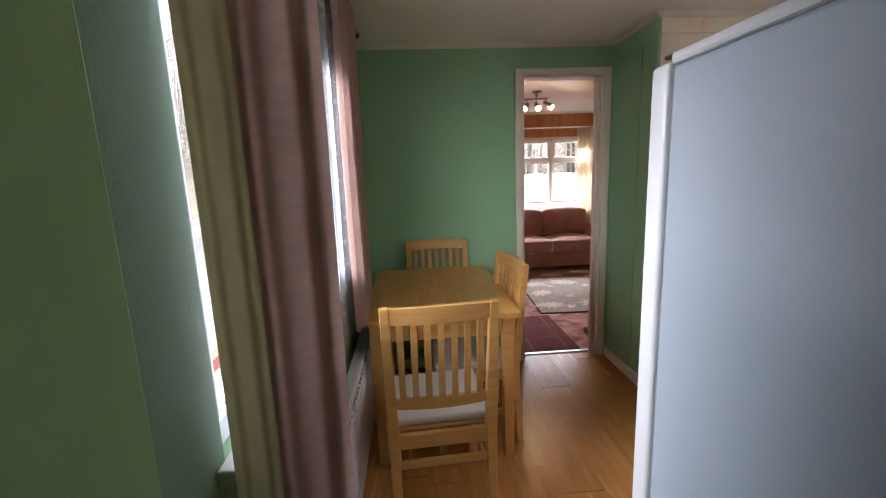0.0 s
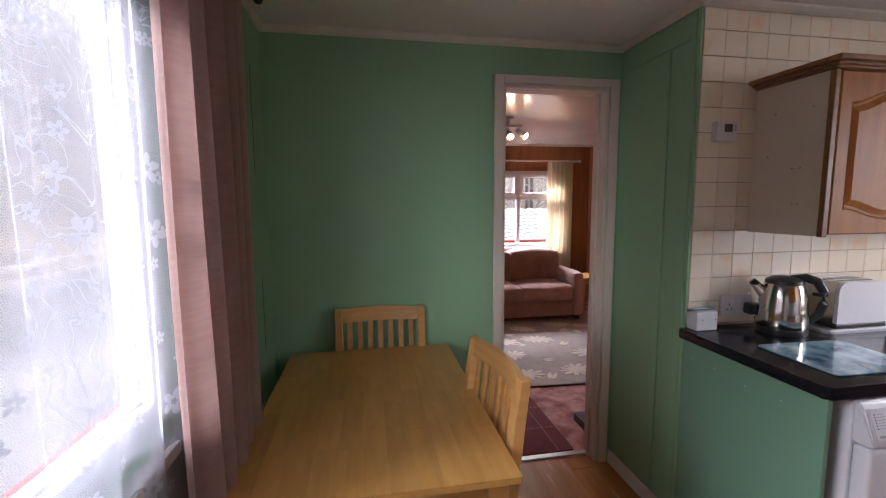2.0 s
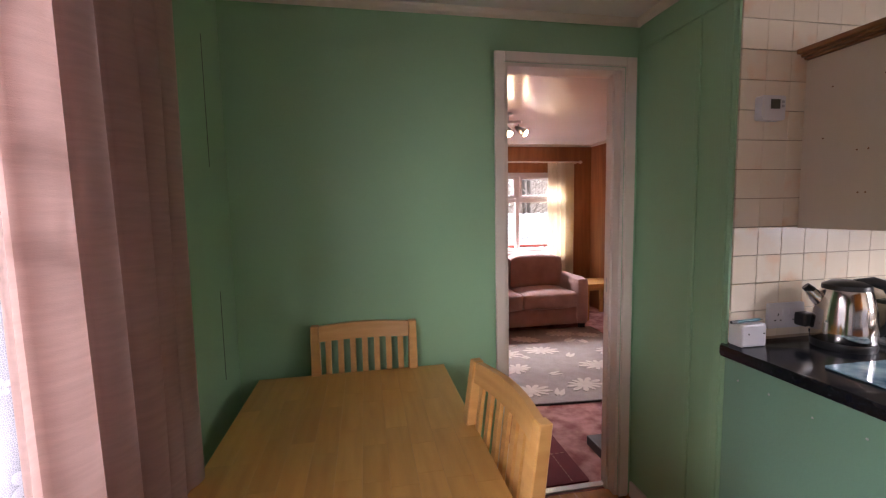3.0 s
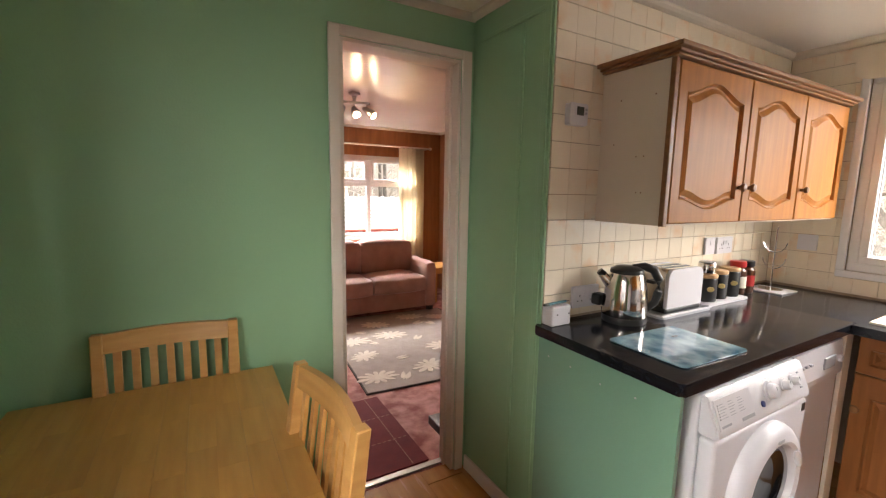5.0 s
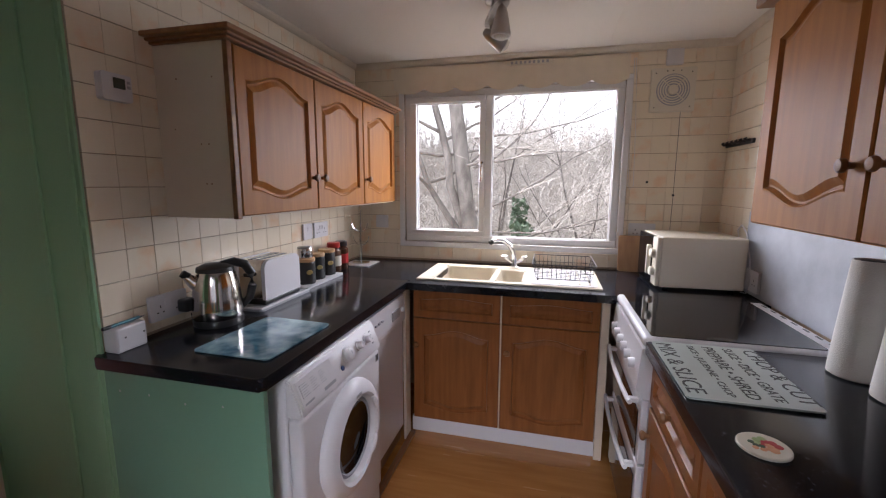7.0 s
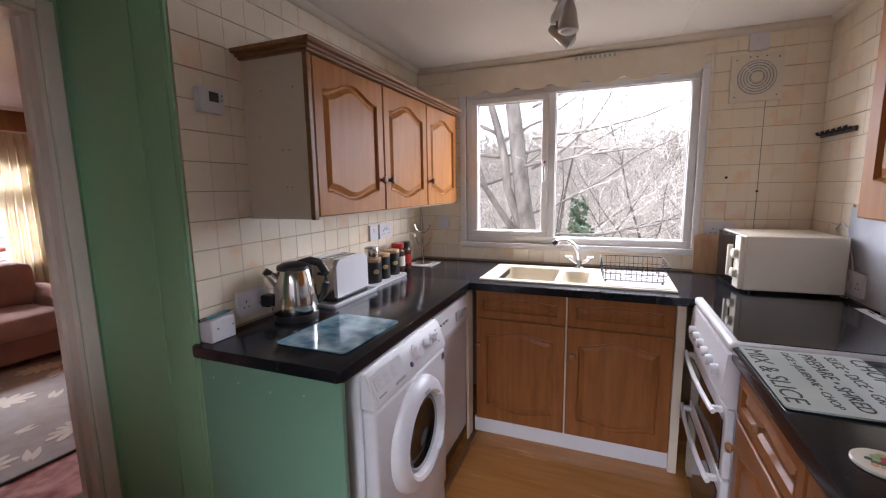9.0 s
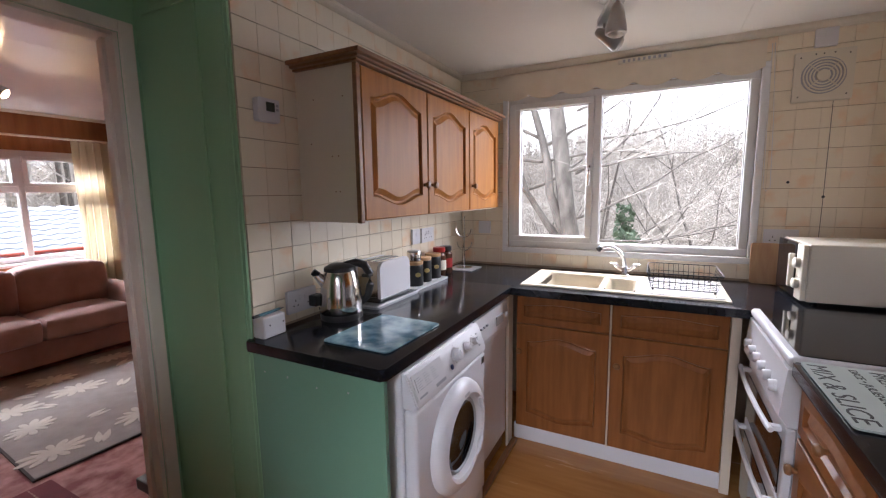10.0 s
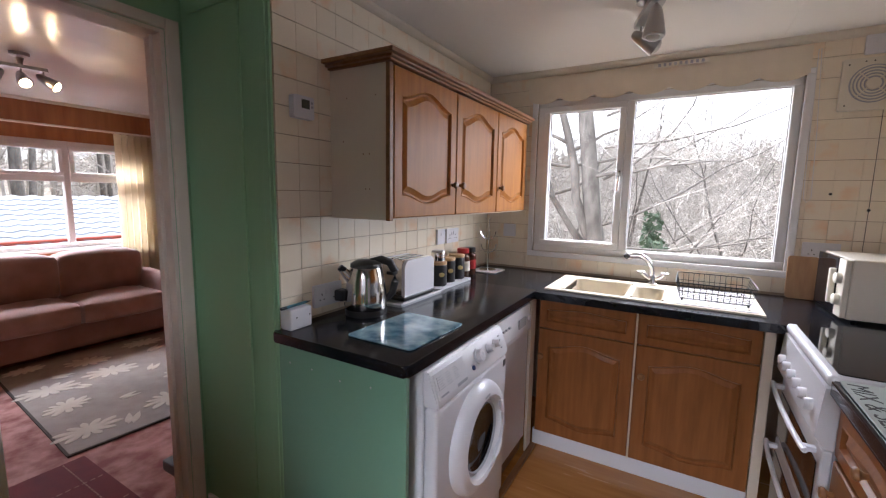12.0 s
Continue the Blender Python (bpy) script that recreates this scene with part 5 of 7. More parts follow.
def spot_lamp(name, at, z, dirs, label, lit, span=0.3, along=(1, 0), drop=0.0):
    """A ceiling bar with swivelling spots. dirs: where each spot points."""
    t = thing(name, (at[0], at[1], z), label, "ceiling light")
    ax = Vector((along[0], along[1], 0))
    c = Vector((at[0], at[1], z - drop))
    if drop:
        part("ceiling_rose", lathe(B(), [(0.05, 0.0), (0.048, -0.02), (0.02, -0.03), (0.012, -drop)], (at[0], at[1], z), 20), M_SATIN, t, smooth=True)
    tube_bm = B()
    side = Vector((-along[1], along[0], 0))
    prism(tube_bm, round_rect(-span / 2, span / 2, -0.03, 0.03, 0.02), lambda u, v, w: c + ax * u + side * v + Vector((0, 0, -w)), 0.02)
    part("bar", tube_bm, M_SATIN, t, smooth=True)
    for k, d in enumerate(dirs):
        o = c + ax * span * (0.0 if len(dirs) == 1 else (k / (len(dirs) - 1) - 0.5) * 0.8) + Vector((0, 0, -0.02))
        d = Vector(d).normalized()
        j = o + Vector((0, 0, -0.045))
        part("stem", tube(B(), [o, j], 0.006, 8), M_SATIN, t)
        h = part("spot_head", tube(B(), [j - d * 0.040, j - d * 0.032, j - d * 0.012, j + d * 0.030, j + d * 0.060, j + d * 0.074, j + d * 0.078], [0.010, 0.017, 0.024, 0.033, 0.039, 0.040, 0.036], 24), M_SATIN, t, smooth=True)
        part("bulb", tube(B(), [j + d * 0.0785, j + d * 0.086, j + d * 0.090], [0.028, 0.022, 0.008], 16), lit, h, smooth=True)
    return t


M_BULB = glow("lit_warm_bulb", (1.0, 0.70, 0.38), 16.0)
M_BULB_OFF = surf("unlit_bulb", (0.6, 0.58, 0.54), (0.66, 0.64, 0.6), 5, 0.2, bump=0)
spot_lamp("ceiling_spotlight", (1.79, 5.08), LIV_C, ((-0.55, -0.5, -0.55), (0.0, -0.75, -0.65), (0.6, -0.45, -0.5)), "three-way spotlight bar with lit warm bulbs", M_BULB, 0.26, (0.97, -0.2), 0.075)
spot_lamp("kitchen_spotlight", (2.71, 1.586), CEIL, ((0.3, -0.8, -0.5), (-0.06, 0.03, -1.0)), "satin steel kitchen spotlight, unlit", M_BULB_OFF, 0.30, (-0.9, -0.3), 0.05)


# ---- outdoors ----
def smooth01(a, b, x):
    t = max(0.0, min(1.0, (x - a) / (b - a)))
    return t * t * (3 - 2 * t)


def land(x, y):
    """Height of the ground: level round the house, a wooded valley and hill to the east, a bank to the west."""
    z = -0.6
    z += -4.5 * smooth01(6, 18, x) + 13.0 * smooth01(24, 90, x)
    z += 5.5 * smooth01(-10, -26, x) + 8.0 * smooth01(-26, -70, x)
    z += 2.5 * smooth01(14, 40, y) + 5 * smooth01(40, 90, y)
    z += 0.25 * noise.noise(Vector((x * 0.15, y * 0.15, 3.0))) * smooth01(5, 12, abs(x) + abs(y) * 0.5)
    return z


def axis_steps():
    a = [-2000, -900, -400, -200, -120, -80, -60]
    a += list(range(-48, 49, 3)) + [60, 80, 120, 200, 400, 900, 2000]
    return a


gx = gy = axis_steps()
gverts = [(x, y, land(x, y)) for y in gy for x in gx]
gn = len(gx)
gfaces = [(j * gn + i, j * gn + i + 1, (j + 1) * gn + i + 1, (j + 1) * gn + i) for j in range(gn - 1) for i in range(gn - 1)]
gm = bpy.data.meshes.new("ground")
gm.from_pydata(gverts, [], gfaces)
gm.materials.append(M_GROUND)
gm.materials.append(M_GRAVEL)
for face in gm.polygons:
    face.material_index = int(-10 < face.center.x < 0 and -30 < face.center.y < 60)
gm.shade_smooth()
tagged(new("ground", gm), "pale gravel drive and brown leaf litter round the house", "ground", kind="structure")


def limb(verts, faces, pts, rads, n):
    """A tapered bar appended to plain lists."""
    base = len(verts)
    for i, p in enumerate(pts):
        d = (pts[min(i + 1, len(pts) - 1)] - pts[max(i - 1, 0)])
        s = d.cross(Vector((0.3, 0.2, 1.0)))
        if s.length < 1e-5:
            s = Vector((1, 0, 0))
        s.normalize()
        t = s.cross(d).normalized()
        for k in range(n):
            a = 2 * math.pi * k / n
            verts.append(p + (s * math.cos(a) + t * math.sin(a)) * rads[i])
    for i in range(len(pts) - 1):
        for k in range(n):
            faces.append((base + i * n + k, base + i * n + (k + 1) % n, base + (i + 1) * n + (k + 1) % n, base + (i + 1) * n + k))


def grow(rnd, verts, faces, fine, start, way, length, rad, level, droop=0.0):
    """A limb that bends as it grows and sends out smaller ones."""
    steps = (7, 6, 5, 4, 3)[min(level, 4)]
    pts, rads = [start.copy()], [rad]
    d = way.normalized()
    for i in range(steps):
        w = (0.10, 0.26, 0.34, 0.40, 0.45)[min(level, 4)]
        d = (d + Vector((rnd.uniform(-w, w), rnd.uniform(-w, w), rnd.uniform(-w, w) + (0.06 if level else 0.0) - droop))).normalized()
        pts.append(pts[-1] + d * length / steps)
        rads.append(rad * (1 - 0.85 * (i + 1) / steps))
    out = (verts, faces) if level < 2 else fine
    limb(*out, pts, rads, (9, 6, 5, 4, 3)[min(level, 4)])
    if level >= 4:
        return
    kids = (7, 6, 5, 4)[level]
    for k in range(kids):
        f = rnd.uniform(0.30 if level else 0.38, 1.0)
        i = min(steps - 1, int(f * steps))
        p = pts[i].lerp(pts[i + 1], f * steps - i if f < 1 else 1)
        side = Vector((rnd.uniform(-1, 1), rnd.uniform(-1, 1), rnd.uniform(-0.25, 0.7)))
        grow(rnd, verts, faces, fine, p, d * 0.5 + side, length * rnd.uniform(0.38, 0.62), max(0.004, rads[i] * 0.55), level + 1, droop)


def bare_tree(at, height, rad, seed, label, stems=1, lean=(0, 0)):
    rnd = random.Random(seed)
    v, f, tv, tf = [], [], [], []
    base = Vector((0, 0, 0))
    for s in range(stems):
        way = Vector((lean[0] + (0.28 if s else 0) * math.cos(2.4 * s), lean[1] + (0.28 if s else 0) * math.sin(2.4 * s), 1.0))
        grow(rnd, v, f, (tv, tf), base, way, height * (1 - 0.15 * s), rad * (1 - 0.35 * s), 0)
    t = thing("tree", at, label, "tree", "bare winter trees")
    for nm, vv, ff, m in (("trunk", v, f, M_BARK), ("crown", tv, tf, M_TWIG)):
        me = bpy.data.meshes.new(nm)
        me.from_pydata(vv, [], ff)
        me.materials.append(m)
        me.shade_smooth()
        o = new(nm, me)
        o.parent = t
    return t


def tree_at(x, y, h, r, seed, label, stems=1, lean=(0, 0)):
    return bare_tree((x, y, land(x, y) - 0.1), h, r, seed, label, stems, lean)




def forked_tree():
    """A grey tree that forks low, with long bare boughs reaching to one side."""
    rnd = random.Random(5)
    v, f, tv, tf = [], [], [], []
    base = Vector((8.1, 2.60, land(8.1, 2.60) - 0.1))

    def stem(pts, rads, n=10):
        pts = [Vector(p) for p in pts]
        limb(v, f, pts, rads, n)
        return pts

    main = stem([base, (8.05, 2.63, 0.0), (8.0, 2.68, 0.65), (7.98, 2.76, 1.2), (8.0, 2.83, 1.8), (8.02, 2.96, 2.8), (8.1, 3.02, 3.8), (8.2, 3.10, 5.6), (8.3, 3.0, 7.4)], [0.23, 0.185, 0.155, 0.135, 0.13, 0.12, 0.10, 0.065, 0.025])
    left = stem([(8.02, 2.68, 0.45), (7.95, 2.86, 0.95), (7.92, 3.02, 1.4), (7.95, 3.06, 1.85), (7.98, 3.22, 2.45), (8.0, 3.42, 3.1), (8.1, 3.75, 4.2), (8.2, 4.0, 5.8)], [0.10, 0.085, 0.072, 0.068, 0.064, 0.055, 0.042, 0.016])
    low = stem([(8.02, 2.72, 0.40), (7.95, 3.05, 0.85), (7.9, 3.40, 1.4), (7.85, 3.62, 2.1), (7.9, 3.9, 3.0)], [0.075, 0.06, 0.048, 0.034, 0.012], 8)
    for pts, z_from, count in ((main, 1.6, 15), (left, 1.2, 9), (low, 1.0, 5)):
        for k in range(count):
            q = rnd.uniform(0.35, 1.0) * (len(pts) - 1)
            i = min(len(pts) - 2, int(q))
            p = pts[i].lerp(pts[i + 1], q - i)
            if p.z < z_from:
                continue
            way = Vector((rnd.uniform(-0.7, 0.6), rnd.uniform(-1.0, 0.75), rnd.uniform(-0.1, 0.45)))
            grow(rnd, v, f, (tv, tf), p, way, rnd.uniform(1.6, 2.9), 0.032, 1, 0.03)
    # the long low boughs that cross the wide pane
    for z, dx, dz, ln in ((0.35, -0.25, 0.10, 2.9), (0.6, -0.45, 0.02, 2.6), (0.95, -0.15, 0.16, 2.8), (1.7, -0.3, 0.05, 2.4), (2.2, -0.2, 0.28, 2.6), (2.7, -0.35, 0.10, 2.4)):
        p = Vector((8.0, 2.62, z))
        grow(rnd, v, f, (tv, tf), p, Vector((dx, -1.0, dz)), ln, 0.024, 1, 0.0)
    t = thing("tree", base, "bare grey tree that forks low outside the window", "tree", "bare winter trees")
    for nm, vv, ff, m in (("trunk", v, f, M_BARK), ("crown", tv, tf, M_TWIG)):
        me = bpy.data.meshes.new(nm)
        me.from_pydata([Vector(p) - base for p in vv], [], ff)
        me.materials.append(m)
        me.shade_smooth()
        new(nm, me).parent = t


forked_tree()
t1 = tree_at(17.5, -1.0, 9.0, 0.10, 8, "bare tree with spreading pale branches", 2, (-0.1, 0.25))
t2 = tree_at(-11.0, 6.5, 13.0, 0.26, 11, "tall bare tree on the bank beyond the drive", 1)
t3 = tree_at(-14.0, 1.0, 12.0, 0.20, 15, "tall bare tree on the bank beyond the drive", 2)
rt = random.Random(31)
for k in range(14):
    x, y = rt.uniform(-30, -13), rt.uniform(-6, 34)
    copy_thing(t2 if k % 2 else t3, pose(x, y, land(x, y) - 0.1, 0, 0, rt.uniform(0, 360)))
for x, y, r in ((16.5, 3.6, 100), (17.5, 6.5, 200), (15.0, 9.5, 40), (18.0, -4.5, 300)):
    copy_thing(t1, pose(x, y, land(x, y) - 0.1, 0, 0, r))
for x, y, r in ((-2.0, 22.0, 20), (2.5, 24.0, 140), (6.0, 21.0, 260), (10.0, 25.0, 80), (4.2, 27.0, 10)):
    copy_thing(t3, pose(x, y, land(x, y) - 0.1, 0, 0, r))


def thicket(name, spots, label, seed, hmin, hmax):
    """Far woods: a crowd of thin bare trees in one mesh."""
    rnd = random.Random(seed)
    v, f = [], []
    for x, y in spots:
        z = land(x, y)
        h = rnd.uniform(hmin, hmax)
        p = Vector((x, y, z - 0.2))
        tip = p + Vector((rnd.uniform(-0.12, 0.12) * h, rnd.uniform(-0.12, 0.12) * h, h))
        w = 0.02 + 0.0007 * math.hypot(x, y)
        limb(v, f, [p, p.lerp(tip, 0.5) + Vector((rnd.uniform(-.2, .2), rnd.uniform(-.2, .2), 0)), tip], [w * 2.2, w * 1.4, w * 0.3], 4)
        for k in range(13):
            s = rnd.uniform(0.15, 0.97)
            q = p.lerp(tip, s)
            a = rnd.uniform(0, 6.28)
            ln = h * rnd.uniform(0.14, 0.34) * (1.15 - 0.6 * s)
            e = q + Vector((math.cos(a) * ln, math.sin(a) * ln, ln * rnd.uniform(0.0, 0.9)))
            m = q.lerp(e, 0.5) + Vector((0, 0, rnd.uniform(-0.1, 0.15) * ln))
            limb(v, f, [q, m, e], [w * 0.9, w * 0.65, w * 0.25], 3)
            for j in range(3):
                b = m.lerp(e, rnd.uniform(0, 1))
                c = b + Vector((rnd.uniform(-1, 1), rnd.uniform(-1, 1), rnd.uniform(-0.2, 1))) * ln * 0.38
                limb(v, f, [b, c], [w * 0.5, w * 0.2], 3)
    me = bpy.data.meshes.new(name)
    me.from_pydata(v, [], f)
    me.materials.append(M_TWIG)
    tagged(new(name, me), label, "woodland", kind="stuff")


r0 = random.Random(77)
thicket("far_woods_east", [(r0.uniform(16, 70), r0.uniform(-26, 52)) for _ in range(2100)], "grey leafless woodland across the valley", 1, 4.0, 7.5)
thicket("far_woods_west", [(r0.uniform(-48, -13), r0.uniform(-12, 60)) for _ in range(1000)], "grey leafless woodland on the bank", 2, 7, 13)
thicket("far_woods_north", [(r0.uniform(-14, 22), r0.uniform(22, 50)) for _ in range(240)], "grey leafless woodland behind the shed", 3, 6, 11)


def ivy(at, h, r, n, seed, label):
    rnd = random.Random(seed)
    v, f = [], []
    for k in range(n):
        a, z = rnd.uniform(0, 6.28), rnd.uniform(0, 1)
        d = r * (1.1 - 0.75 * z) * rnd.uniform(0.4, 1.1)
        c = Vector((math.cos(a) * d, math.sin(a) * d, z * h))
        u = Vector((rnd.uniform(-1, 1), rnd.uniform(-1, 1), rnd.uniform(-1, 1))).normalized()
        w = u.cross(Vector((rnd.uniform(-1, 1), rnd.uniform(-1, 1), rnd.uniform(-1, 1)))).normalized()
        s = rnd.uniform(0.05, 0.10)
        b = len(v)
        v += [c - u * s, c + w * s * 0.6, c + u * s, c - w * s * 0.6]
        f.append((b, b + 1, b + 2, b + 3))
    me = bpy.data.meshes.new("leaves")
    me.from_pydata(v, [], f)
    me.materials.append(M_IVY)
    t = thing("ivy_bush", at, label, "bush")
    o = new("leaves", me)
    o.parent = t
    sv, sf = [], []
    limb(sv, sf, [Vector((0, 0, -0.3)), Vector((0.05, 0, h * 0.5)), Vector((0, 0.05, h * 0.95))], [0.09, 0.06, 0.02], 6)
    me = bpy.data.meshes.new("stem")
    me.from_pydata(sv, [], sf)
    me.materials.append(M_BARK)
    o = new("stem", me)
    o.parent = t


ivy((12.0, 2.1, land(12.0, 2.1)), 3.9, 0.5, 800, 1, "dark green ivy-clad stump among bare trees")
ivy((11.5, 2.0, land(11.5, 2.0)), 3.0, 0.7, 800, 2, "low green ivy bush among bare trees")
ivy((-3.4, 3.2, land(-3.4, 3.2)), 0.8, 0.45, 300, 3, "small evergreen shrub beside the drive")

solid("timber_edging", box(B(), -1.98, -1.84, 1.0, 13.0, -0.75, -0.47, 0.012), M_REDWOOD, "red-stained timber edging along the gravel", "edging")

# post and rail by the drive
fence = thing("rail_fence", (-6.5, 6.0, -0.6), "weathered rail fence along the drive", "fence")
for k in range(9):
    y = 0.5 + k * 1.8
    part("post", box(B(), -6.55, -6.45, y - 0.05, y + 0.05, -0.9, 0.35, 0.01), M_TWIG, fence)
for z in (-0.1, 0.22):
    part("rail", box(B(), -6.44, -6.40, 0.3, 15.2, z - 0.05, z + 0.05, 0.008), M_TWIG, fence)

# deck balustrade and shed behind the living room window
deck = thing("deck_fence", (1.7, 8.4, -0.6), "red-stained board fence of the deck outside", "fence")
for k in range(5):
    part("board", box(B(), -1.5, 5.5, 8.40, 8.42, 0.02 + k * 0.135, 0.145 + k * 0.135, 0.004), M_REDWOOD, deck)
for k in range(5):
    x = -1.4 + k * 1.7
    part("post", box(B(), x - 0.04, x + 0.04, 8.421, 8.50, -0.62, 0.72, 0.006), M_REDWOOD, deck)
part("handrail", box(B(), -1.5, 5.5, 8.36, 8.52, 0.721, 0.755, 0.006), M_REDWOOD, deck)
shed = thing("shed", (1.8, 13.0, -0.6), "low outbuilding with a grey tiled roof", "shed")
part("wall", box(B(), -3.0, 6.6, 11.3, 15.0, -0.7, 0.45), M_REDWOOD, shed)
for k in range(9):
    y0, z0 = 11.0 + k * 0.22, 0.46 + k * 0.085
    bm = B()
    rows = []
    for u, v in ((0, 0), (0, 0.03), (0.26, 0.105), (0.26, 0.085)):
        rows.append([bm.verts.new((-3.3 + 0.06 * q, y0 + u, z0 + v + 0.016 * math.sin(0.06 * q * 2 * math.pi / 0.3))) for q in range(171)])
    for a, b in zip(rows, rows[1:] + rows[:1]):
        for q in range(170):
            bm.faces.new((a[q], a[q + 1], b[q + 1], b[q]))
    part("roof_course", bm, M_FELT, shed)
part("roof_back", prism(B(), [(12.96, 1.22), (15.2, 0.45), (15.2, 0.42), (12.96, 1.16)], lambda u, v, w: Vector((-3.3 + w, u, v)), 10.2), M_FELT, shed)


# ---- small things on the worktops and walls ----
def rod_loop(pts, r=0.0018, n=6):
    return tube(B(), pts, r, n)


WTZ = 0.9102
M_WOODLID = surf("pale_wood_lid", (0.46, 0.27, 0.12), (0.56, 0.35, 0.17), 8, 0.5, stretch=(6, 1, 1))
M_RED = surf("red_plastic", (0.42, 0.02, 0.02), (0.50, 0.03, 0.03), 5, 0.35, bump=0)
M_COFFEE = surf("coffee_in_glass", (0.06, 0.022, 0.012), (0.10, 0.04, 0.02), 30, 0.15, bump=0.1)
M_GOLD = surf("gold_label", (0.55, 0.42, 0.16), (0.64, 0.5, 0.22), 5, 0.35, metal=0.6, bump=0)
M_TEALINK = surf("teal_pen", (0.02, 0.12, 0.16), (0.03, 0.16, 0.2), 5, 0.3, bump=0)
M_BOARDWOOD = surf("wooden_bread_board", (0.44, 0.25, 0.13), (0.54, 0.33, 0.18), 7, 0.6, stretch=(6, 6, 1))

kt = thing("kettle", (2.066, 2.512, WTZ), "polished steel kettle with black handle and lid", "kettle")
KX, KY = 2.066, 2.512
part("base", lathe(B(), [(0.084, 0), (0.086, 0.014), (0.083, 0.024)], (KX, KY, WTZ), 32), M_DARK, kt, smooth=True)
part("body", lathe(B(), [(0.083, 0.0245), (0.086, 0.032), (0.0855, 0.06), (0.079, 0.13), (0.067, 0.185), (0.063, 0.195)], (KX, KY, WTZ), 40), M_STEEL, kt, smooth=True)
part("lid", lathe(B(), [(0.064, 0.1955), (0.062, 0.210), (0.04, 0.222), (0.012, 0.226)], (KX, KY, WTZ), 32), M_DARK, kt, smooth=True)
KD = Vector((-0.78, 0.62, 0))


def by_kettle(out, up):
    return Vector((KX, KY, WTZ + up)) + KD * out


part("spout", tube(B(), [by_kettle(0.045, 0.140), by_kettle(0.075, 0.165), by_kettle(0.098, 0.188)], [0.032, 0.022, 0.013], 14), M_STEEL, kt, smooth=True)
part("spout_rim", tube(B(), [by_kettle(0.088, 0.182), by_kettle(0.106, 0.198)], [0.0155, 0.0135], 14), M_DARK, kt, smooth=True)
part("handle", tube(B(), [by_kettle(-0.020, 0.214), by_kettle(-0.065, 0.222), by_kettle(-0.100, 0.210), by_kettle(-0.122, 0.172), by_kettle(-0.124, 0.125), by_kettle(-0.112, 0.080), by_kettle(-0.080, 0.046)], [0.015, 0.017, 0.0175, 0.017, 0.016, 0.015, 0.011], 14), M_DARK, kt, smooth=True)

tray = thing("toaster_tray", (2.39, 2.53, WTZ), "grey-white serving tray under the toaster", "tray")
part("tray_base", prism(B(), round_rect(2.205, 2.565, 2.435, 2.622, 0.02), lambda u, v, w: Vector((u, v, WTZ + w)), 0.008), M_GREY, tray)
bm = B()
for z0, z1, g in ((0.0083, 0.016, 0.0),):
    for q in ((2.205, 2.565, 2.435, 2.441), (2.205, 2.565, 2.616, 2.622), (2.205, 2.211, 2.441, 2.616), (2.559, 2.565, 2.441, 2.616)):
        box(bm, *q, WTZ + z0, WTZ + z1, 0.002)
part("tray_rim", bm, M_WHITE, tray)
to = thing("toaster", (2.39, 2.53, WTZ + 0.0085), "white and steel two-slot toaster on a tray", "toaster")
TZ = WTZ + 0.009
part("foot_base", box(B(), 2.268, 2.518, 2.462, 2.602, TZ, TZ + 0.022, 0.006), M_DARK, to)
bm = prism(B(), [(2.27, 0.022), (2.27, 0.155), (2.276, 0.175), (2.292, 0.186), (2.494, 0.186), (2.51, 0.175), (2.516, 0.155), (2.516, 0.022)], lambda u, v, w: Vector((u, 2.476 + w, TZ + v)), 0.112)
bmesh.ops.bevel(bm, geom=list(bm.edges), offset=0.003, segments=1, affect="EDGES")
part("steel_shell", bm, M_STEEL, to)
for y0 in (2.460, 2.589):
    part("side_panel", prism(B(), [(2.268, 0.022), (2.268, 0.135)] + [(2.306 - 0.038 * math.cos(radians(a)), 0.150 + 0.038 * math.sin(radians(a))) for a in range(0, 91, 15)] + [(2.480 + 0.038 * math.sin(radians(a)), 0.150 + 0.038 * math.cos(radians(a))) for a in range(0, 91, 15)] + [(2.518, 0.135), (2.518, 0.022)], lambda u, v, w: Vector((u, y0 + w, TZ + v)), 0.0155), M_WHITE, to, "white plastic side")
for y in (2.512, 2.552):
    part("slot", box(B(), 2.302, 2.484, y - 0.010, y + 0.010, TZ + 0.1862, TZ + 0.1872), M_DARK, to)
part("lever", box(B(), 2.25, 2.2695, 2.515, 2.55, TZ + 0.12, TZ + 0.135, 0.003), M_DARK, to)

tr2 = thing("canister_tray", (2.79, 2.53, WTZ), "white tray holding the black canisters", "tray")
part("tray_base", prism(B(), round_rect(2.585, 2.955, 2.462, 2.60, 0.02), lambda u, v, w: Vector((u, v, WTZ + w)), 0.010), M_WHITE, tr2)


